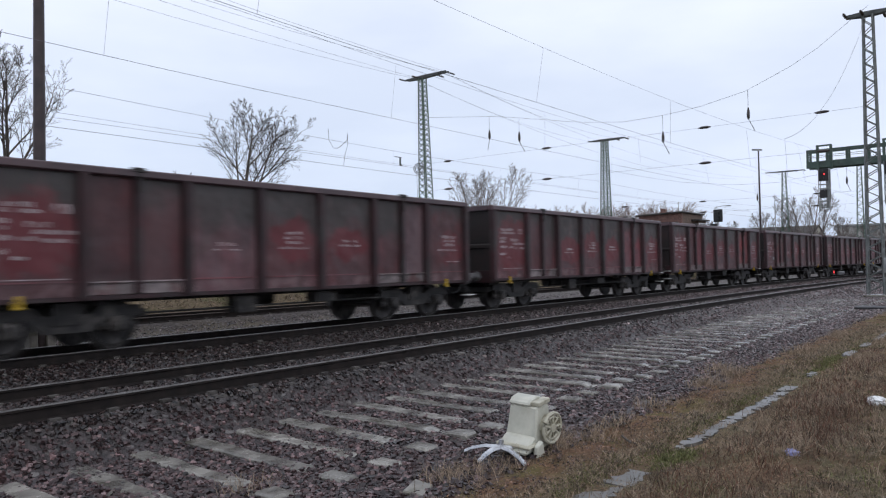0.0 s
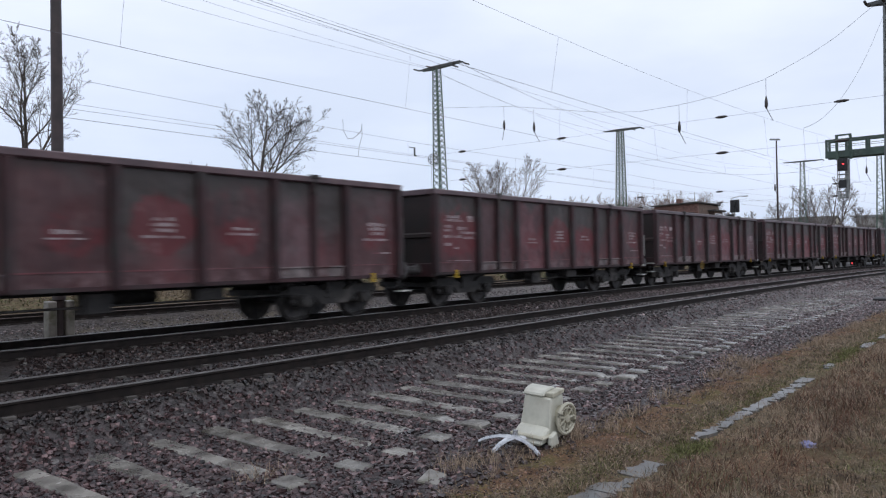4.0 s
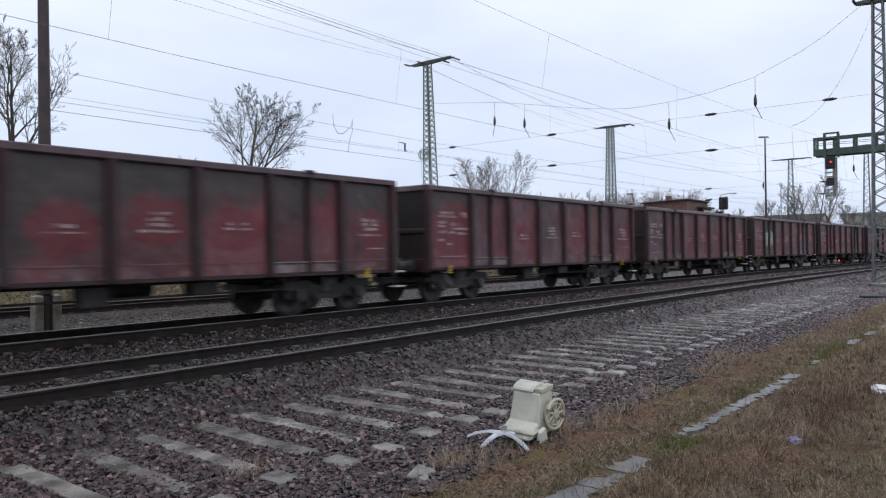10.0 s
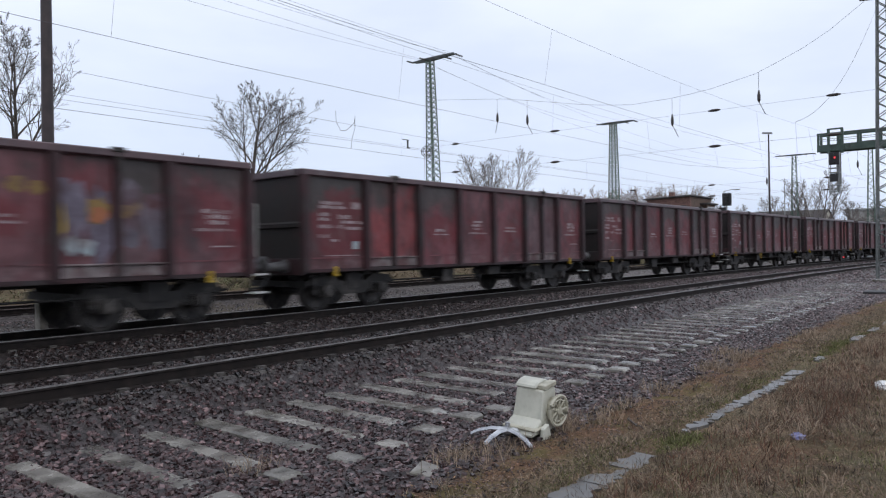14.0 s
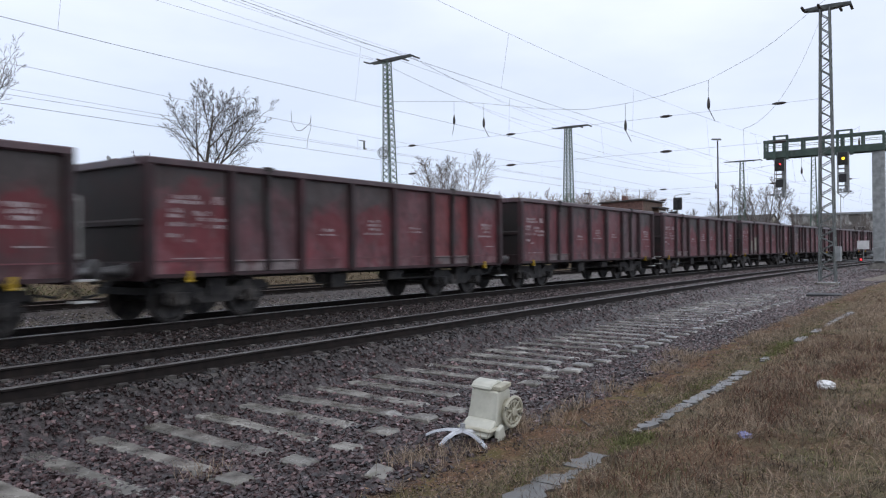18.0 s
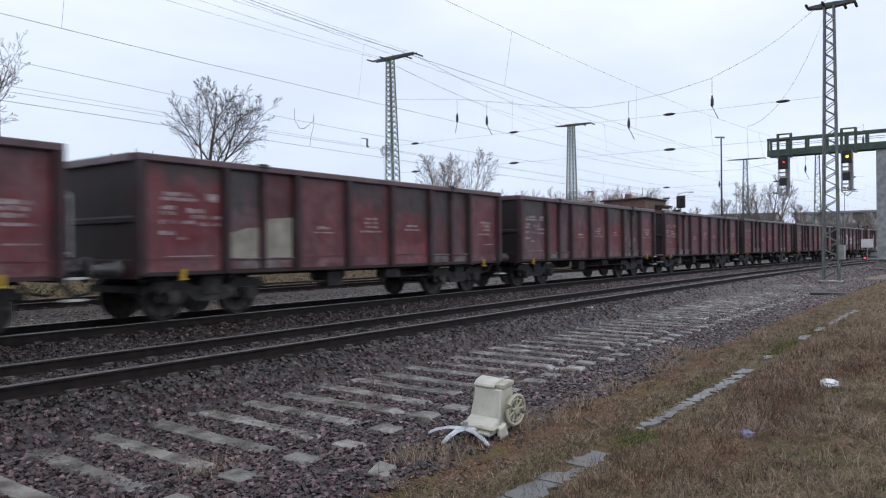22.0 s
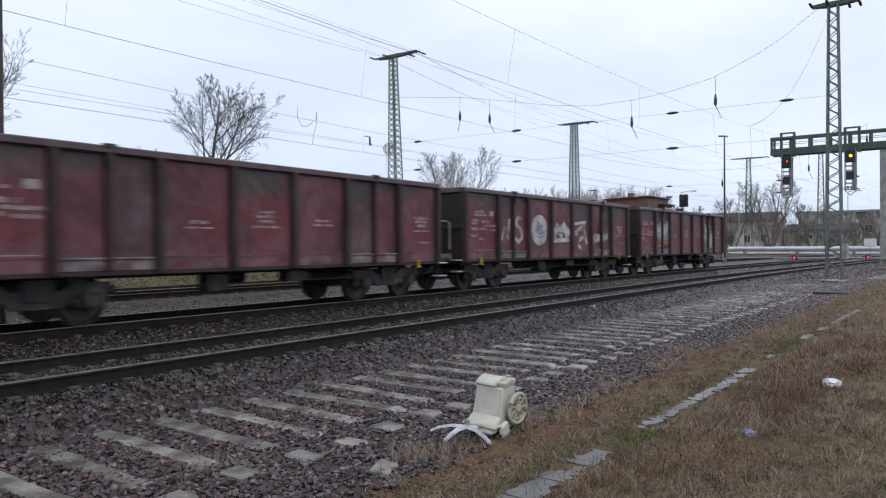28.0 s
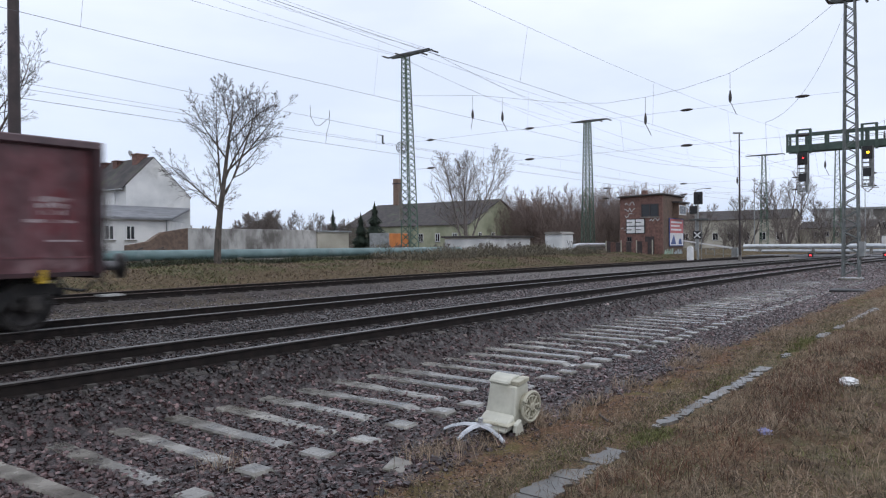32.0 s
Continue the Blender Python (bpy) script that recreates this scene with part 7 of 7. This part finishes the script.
BLADE_DRY = island_tint(GRASS_DRY, (0.11, 0.084, 0.06), (0.42, 0.315, 0.225), "dry_blade")
BLADE_DARK = island_tint(GRASS_DRY, (0.022, 0.016, 0.012), (0.1, 0.068, 0.045), "dark_blade")
BLADE_OLIVE = island_tint(GRASS_DRY, (0.052, 0.046, 0.028), (0.26, 0.2, 0.135), "olive_blade")
BLADE_BANK = island_tint(GRASS_DRY, (0.09, 0.066, 0.046), (0.23, 0.168, 0.118), "bank_dry_blade")
BLADE_RED = island_tint(GRASS_RED, (0.032, 0.017, 0.013), (0.19, 0.088, 0.055), "russet_stem")
BLADE_GREEN = island_tint(GRASS_GREEN, (0.055, 0.06, 0.018), (0.18, 0.18, 0.065), "green_blade")


def blades(name, label, category, spots, material, seed):
    """Thin bent blades: spots of (x, y, z, length, width, lean)."""
    r = random.Random(seed)
    verts, faces = [], []
    for x, y, z, length, width, lean in spots:
        a, b = r.uniform(0, 6.283), r.uniform(0, 6.283)
        dx, dy = math.cos(a) * lean * length, math.sin(a) * lean * length
        wx, wy = math.cos(b) * width, math.sin(b) * width
        i = len(verts)
        mx, my, mz = x + dx * 0.4, y + dy * 0.4, z + length * max(0.55 - 0.17 * lean, 0.08)
        verts += [(x - wx, y - wy, z), (x + wx, y + wy, z), (mx + wx * 0.8, my + wy * 0.8, mz), (mx - wx * 0.8, my - wy * 0.8, mz), (x + dx, y + dy, z + length * max(1 - 0.42 * lean, 0.05))]
        faces += [(i, i + 1, i + 2, i + 3), (i + 3, i + 2, i + 4)]
    me = bpy.data.meshes.new(name)
    me.from_pydata(verts, [], faces)
    me.materials.append(material)
    return tagged(new(name, me), label, category, kind="stuff")


r = random.Random(77)
dry_spots, olive_spots, dark_spots, red_spots, green_spots = [], [], [], [], []
for _ in range(300000):
    x = 2.2 + 38 * r.random() ** 2.0
    v = r.uniform(-3.0, 3.75)
    if v < x * 0.02 - 3.2 or v > 0.9 * x + 0.6 and x < 3:
        continue
    clump = noise.noise((x * 0.8, v * 0.8, 2.0))
    fine = noise.noise((x * 3.1, v * 3.1, 5.0))
    trod = 2.95 < v < 3.75
    if trod and fine < -0.12:
        continue
    if 2.6 < v + 0.017 * (x - 4.7) < 2.9 and r.random() < 0.86 + 0.5 * fine and not (6.5 < x < 7.4):
        continue
    z = ground_height(x, v) - 0.01
    p = along(x, v, z)
    far = 1 + x * 0.06
    mossy = noise.noise((x * 0.5, v * 1.2, 9.0)) > 0.32 or 2.85 < v < 3.2 and noise.noise((x * 0.45, v * 0.6, 4.0)) > -0.05
    russet = v < 2.5 and noise.noise((x * 0.55, v * 0.8, 14.0)) > 0.02
    lawn = v < 1.5 and noise.noise((x * 0.35, v * 0.5, 22.0)) + 0.3 * fine > -0.12 + 0.3 * (v > 1.1)
    moss_spot = math.hypot(x - 7.0, 2.0 * (v - 2.66)) < 0.45 + 0.5 * fine or math.hypot((x - 15.0) * 0.5, 2.2 * (v - 2.68)) < 0.6 + 0.5 * fine
    tone = noise.noise((x * 4.2, v * 5.0, 31.0)) + 0.5 * noise.noise((x * 11, v * 12, 17.0)) + 0.35 * clump + r.uniform(-0.12, 0.12) + 0.45 * min(max(x - 8, 0) / 16, 1)
    lean = r.uniform(0.5, 2.4) if r.random() < 0.8 else r.uniform(0.1, 0.8)
    if (moss_spot and r.random() < 0.85) or (mossy and r.random() < 0.5) or (lawn and r.random() < 0.2):
        green_spots.append((*p, r.uniform(0.03, 0.09) if lawn else r.uniform(0.02, 0.055), 0.0024 * far, r.uniform(0.3, 1.5)))
    elif russet and not lawn and r.random() < 0.4:
        red_spots.append((*p, r.uniform(0.05, 0.17) * (1 + clump * 0.8), 0.0018 * far, lean))
    else:
        (dry_spots if tone > 0.16 else dark_spots if tone < -0.14 else olive_spots).append((*p, r.uniform(0.04, 0.15) * (1 + 0.8 * clump) * (0.5 if trod else 1.0), 0.0021 * far, lean))
for cx, cv, n, tall in ((8.6, 1.62, 520, 0.32), (9.6, 1.8, 420, 0.3), (10.3, 1.55, 320, 0.3), (9.8, 2.2, 360, 0.26), (8.2, 2.0, 220, 0.25), (5.3, 2.3, 340, 0.2), (5.8, 2.0, 380, 0.26), (6.8, 1.8, 300, 0.26), (4.7, 2.1, 260, 0.2), (13.5, 2.0, 260, 0.4), (12.2, 1.2, 300, 0.3), (14.6, 1.1, 300, 0.35)):
    for _ in range(n):
        x, v = r.gauss(cx, 0.32), r.gauss(cv, 0.17)
        pick = r.random()
        (red_spots if pick < 0.72 else dry_spots if pick < 0.84 else olive_spots).append((*along(x, v, ground_height(x, v)), r.uniform(0.25, 1.0) * tall * 0.85, 0.0022 * (1 + x * 0.03), r.uniform(0.2, 1.3)))
for cx, cv, n in ((6.6, 3.75, 210), (6.9, 3.9, 120), (5.2, 4.05, 200), (5.5, 3.8, 160), (7.9, 3.7, 120), (12.5, 3.7, 320), (13.0, 4.1, 200), (9.2, 3.75, 120), (4.0, 5.35, 80), (11.3, 3.75, 260), (14.6, 2.15, 260), (16.4, 1.5, 360), (18.5, 2.3, 300), (7.25, 3.63, 120), (16.0, 3.4, 300), (20.0, 3.3, 400)):
    for _ in range(n):
        x, v = r.gauss(cx, 0.12 + 0.01 * cx), r.gauss(cv, 0.1)
        dry_spots.append((*along(x, v, ground_height(x, v)), r.uniform(0.08, 0.24), 0.0022 * (1 + x * 0.04), r.uniform(0.2, 0.9)))
for _ in range(70000):
    x, v = 2.6 - abs(r.gauss(0, 4.5)), r.uniform(-3.2, 3.5) if r.random() < 0.8 else r.gauss(-3, 1.5)
    if v > 3.6 or 2.56 < v < 2.87:
        continue
    tone = noise.noise((x * 4.2, v * 5.0, 31.0)) + r.uniform(-0.15, 0.15)
    (dry_spots if tone > 0.16 else dark_spots if tone < -0.14 else olive_spots).append((*along(x, v, ground_height(x, v) - 0.01), r.uniform(0.04, 0.14), 0.0026, r.uniform(0.4, 2.2)))
for _ in range(30000):
    x, v = r.uniform(2, 30), -2.9 - abs(r.gauss(0, 1.2))
    (olive_spots if r.random() < 0.5 else dark_spots).append((*along(x, v, ground_height(x, v) - 0.01), r.uniform(0.04, 0.14), 0.003, r.uniform(0.4, 2.2)))
for _ in range(110):
    cx, cv = 3.5 + 26 * r.random() ** 1.5, r.uniform(-1.5, 2.45)
    for _ in range(60):
        x, v = r.gauss(cx, 0.09), r.gauss(cv, 0.07)
        dry_spots.append((*along(x, v, ground_height(x, v)), r.uniform(0.08, 0.26), 0.0019 * (1 + x * 0.05), r.uniform(0.2, 1.6)))
for cx, cv, sx, sv, n in ((6.95, 2.64, 0.25, 0.09, 1700), (14.6, 2.66, 0.9, 0.11, 3000), (9.6, 2.9, 1.6, 0.07, 1800), (5.6, 3.0, 0.6, 0.08, 900), (18.5, 2.7, 1.2, 0.15, 1800)):
    for _ in range(n):
        x, v = r.gauss(cx, sx), r.gauss(cv, sv)
        green_spots.append((*along(x, v, ground_height(x, v)), r.uniform(0.02, 0.06), 0.003 * (1 + x * 0.05), r.uniform(0.3, 1.3)))
for _ in range(11000):
    x, v = 3.6 + 20 * r.random() ** 1.4, r.gauss(3.02, 0.1)
    (olive_spots if r.random() < 0.6 else dry_spots).append((*along(x, v, ground_height(x, v)), r.uniform(0.03, 0.1), 0.0022 * (1 + x * 0.06), r.uniform(0.4, 1.6)))
leaf_spots = []
for _ in range(16000):
    x = 2.4 + 24 * r.random() ** 1.8
    v = r.uniform(-2.5, 3.9)
    leaf_spots.append((*along(x, v, ground_height(x, v) + 0.004), r.uniform(0.01, 0.035), r.uniform(0.006, 0.013), r.uniform(1.2, 2.2)))
blades("leaf_litter", "scattered dark brown leaf litter on the verge", "litter", leaf_spots, island_tint(GRASS_RED, (0.04, 0.025, 0.017), (0.28, 0.17, 0.1), "leaf_litter"), 9)
blades("verge_grass", "short dry straw-coloured winter grass on the verge", "grass", dry_spots, BLADE_DRY, 1)
blades("verge_turf", "matted olive-brown winter turf on the verge", "grass", olive_spots, BLADE_OLIVE, 12)
blades("verge_thatch", "dark rotted thatch between the grass tufts", "grass", dark_spots, BLADE_DARK, 13)
blades("verge_weeds", "russet dead weed stems among the grass", "weeds", red_spots, BLADE_RED, 2)
blades("verge_moss", "low green grass and moss along the trough", "grass", green_spots, BLADE_GREEN, 3)

r = random.Random(78)
bank_dry, bank_green = [], []
for _ in range(60000):
    x = r.uniform(-4, 70)
    v = 22.8 + 12 * r.random()
    if x < 0.3 * v:
        continue
    z = ground_height(x, v) - 0.02
    n0 = noise.noise((x * 0.3, v * 0.5, 6.0))
    if n0 > 0.08 and v > 24.5:
        bank_green.append((*along(x, v, z), r.uniform(0.08, 0.28), 0.02, r.uniform(0.6, 1.7)))
    else:
        bank_dry.append((*along(x, v, z), r.uniform(0.08, 0.22), 0.02, r.uniform(0.6, 1.8)))
blades("bank_grass", "dull brown winter grass on the bank behind the siding", "grass", bank_dry, BLADE_BANK, 4)
blades("bank_weeds", "dull green weeds on the bank behind the siding", "weeds", bank_green, island_tint(GRASS_GREEN, (0.06, 0.064, 0.03), (0.18, 0.175, 0.085), "bank_blade"), 5)

# low scrub, its colour darkened to hold the shadow under the pipe
scrub = []
for _ in range(12000):
    x, y = r.uniform(12, 42), r.uniform(31.0, 32.3)
    scrub.append((x, y, ground_height(x, y + swing(x)) - 0.02, r.uniform(0.15, 0.55), 0.022, r.uniform(0.3, 1.4)))
blades("pipe_scrub", "dark green scrub under the heating pipe, coloured with the pipe's shadow", "scrub", scrub, island_tint(GRASS_GREEN, (0.018, 0.024, 0.013), (0.075, 0.085, 0.045), "dark_scrub"), 15)

r = random.Random(79)
bramble = []
for _ in range(32000):
    u = r.random()
    x, y = 34 + 30 * u, 31.2 + r.uniform(-3.2, 3.0)
    top = 0.55 + 1.3 * noise.noise((x * 0.28, y * 0.45, 3.0)) + 0.5 * noise.noise((x * 0.9, y * 0.9, 6.0)) + 0.3 * math.exp(-((x - 55) / 5) ** 2)
    if top < 0.25:
        continue
    bramble.append((x, y, 0.3 + r.random() * top * 0.85, r.uniform(0.12, 0.45), 0.02, r.uniform(0.3, 1.6)))
blades("bramble_scrub", "grey-brown and olive bramble scrub along the bank", "scrub", bramble, island_tint(GRASS_GREEN, (0.05, 0.046, 0.032), (0.21, 0.18, 0.13), "bramble_leaf"), 6)


r = random.Random(80)
heap = thing("demolition_rubble", pose(20.3, 35.2, 0.35), "broken planks and brick rubble at the wall's end", "rubble")
for k in range(16):
    L = r.uniform(0.4, 1.5)
    part("plank", Shape().box(-L / 2, L / 2, -0.05, 0.05, -0.02, 0.02), BARK if k % 3 else ROOF_DARK, heap, at=pose(r.uniform(-1.2, 2.2), r.uniform(-0.3, 0.5), r.uniform(0.15, 0.9), r.uniform(-20, 20), r.uniform(-25, 25), r.uniform(-50, 50)))
for k in range(22):
    q = r.uniform(0.1, 0.22)
    part("brick_chunk", Shape().box(-q, q, -q * 0.6, q * 0.6, -q * 0.5, q * 0.5), BRICK_TAN if k % 2 else BRICK_RED, heap, at=pose(r.uniform(-1.6, 2.0), r.uniform(-0.5, 0.6), r.uniform(0.02, 0.6), r.uniform(-40, 40), r.uniform(-40, 40), r.uniform(0, 90)))


# ---- what moves: the train draws by and slows a little ----
def travelled(t):
    """Where the trailing end of the first whole wagon stands at t seconds, along the track."""
    c = (1.7657517637917664e-07, -1.8634221605624054e-05, 0.0006625098566164529, -0.007400841734361824, -0.0025593964180690722, -11.282560167197333, 16.50)
    total = 0.0
    for k in c:
        total = total * t + k
    return total + 0.11 * min(max((t - 22.0) / 9.0, 0.0), 1.0) ** 2


def on_track(s):
    """The pose of a wagon whose middle stands s metres along the train's track."""
    a = BEND * max(s - 15.0, 0.0)
    radius = 1 / BEND
    x = s if s <= 15 else 15 + radius * math.sin(a)
    y = TRAIN if s <= 15 else TRAIN - radius * (1 - math.cos(a))
    return pose(x, y, 0, 0, 0, -math.degrees(a))


def motions():
    for k, w in enumerate(TRAIN_WAGONS):
        offset = (k + FIRST) * 2 * HALF - BODY / 2
        walk(w, [(0.5 * q, on_track(travelled(0.5 * q) + offset)) for q in range(65)])
        seen = [q / FPS for q in range(0, 32 * FPS + 1) if -14 < travelled(q / FPS) + offset < 45]
        if not seen:
            continue
        times = sorted({0.0, 32.0, *seen})
        for bogie in [o for o in w.children if o.name.startswith("bogie")]:
            for wheelset in bogie.children:
                at = wheelset.matrix_basis.translation.copy()
                rows = []
                for t in times:
                    s = travelled(min(max(t, seen[0]), seen[-1]))
                    rows.append((t, Matrix.Translation(at) @ Euler((0, (s / 0.46) % (2 * math.pi), 0)).to_matrix().to_4x4()))
                walk(wheelset, rows)


motions()
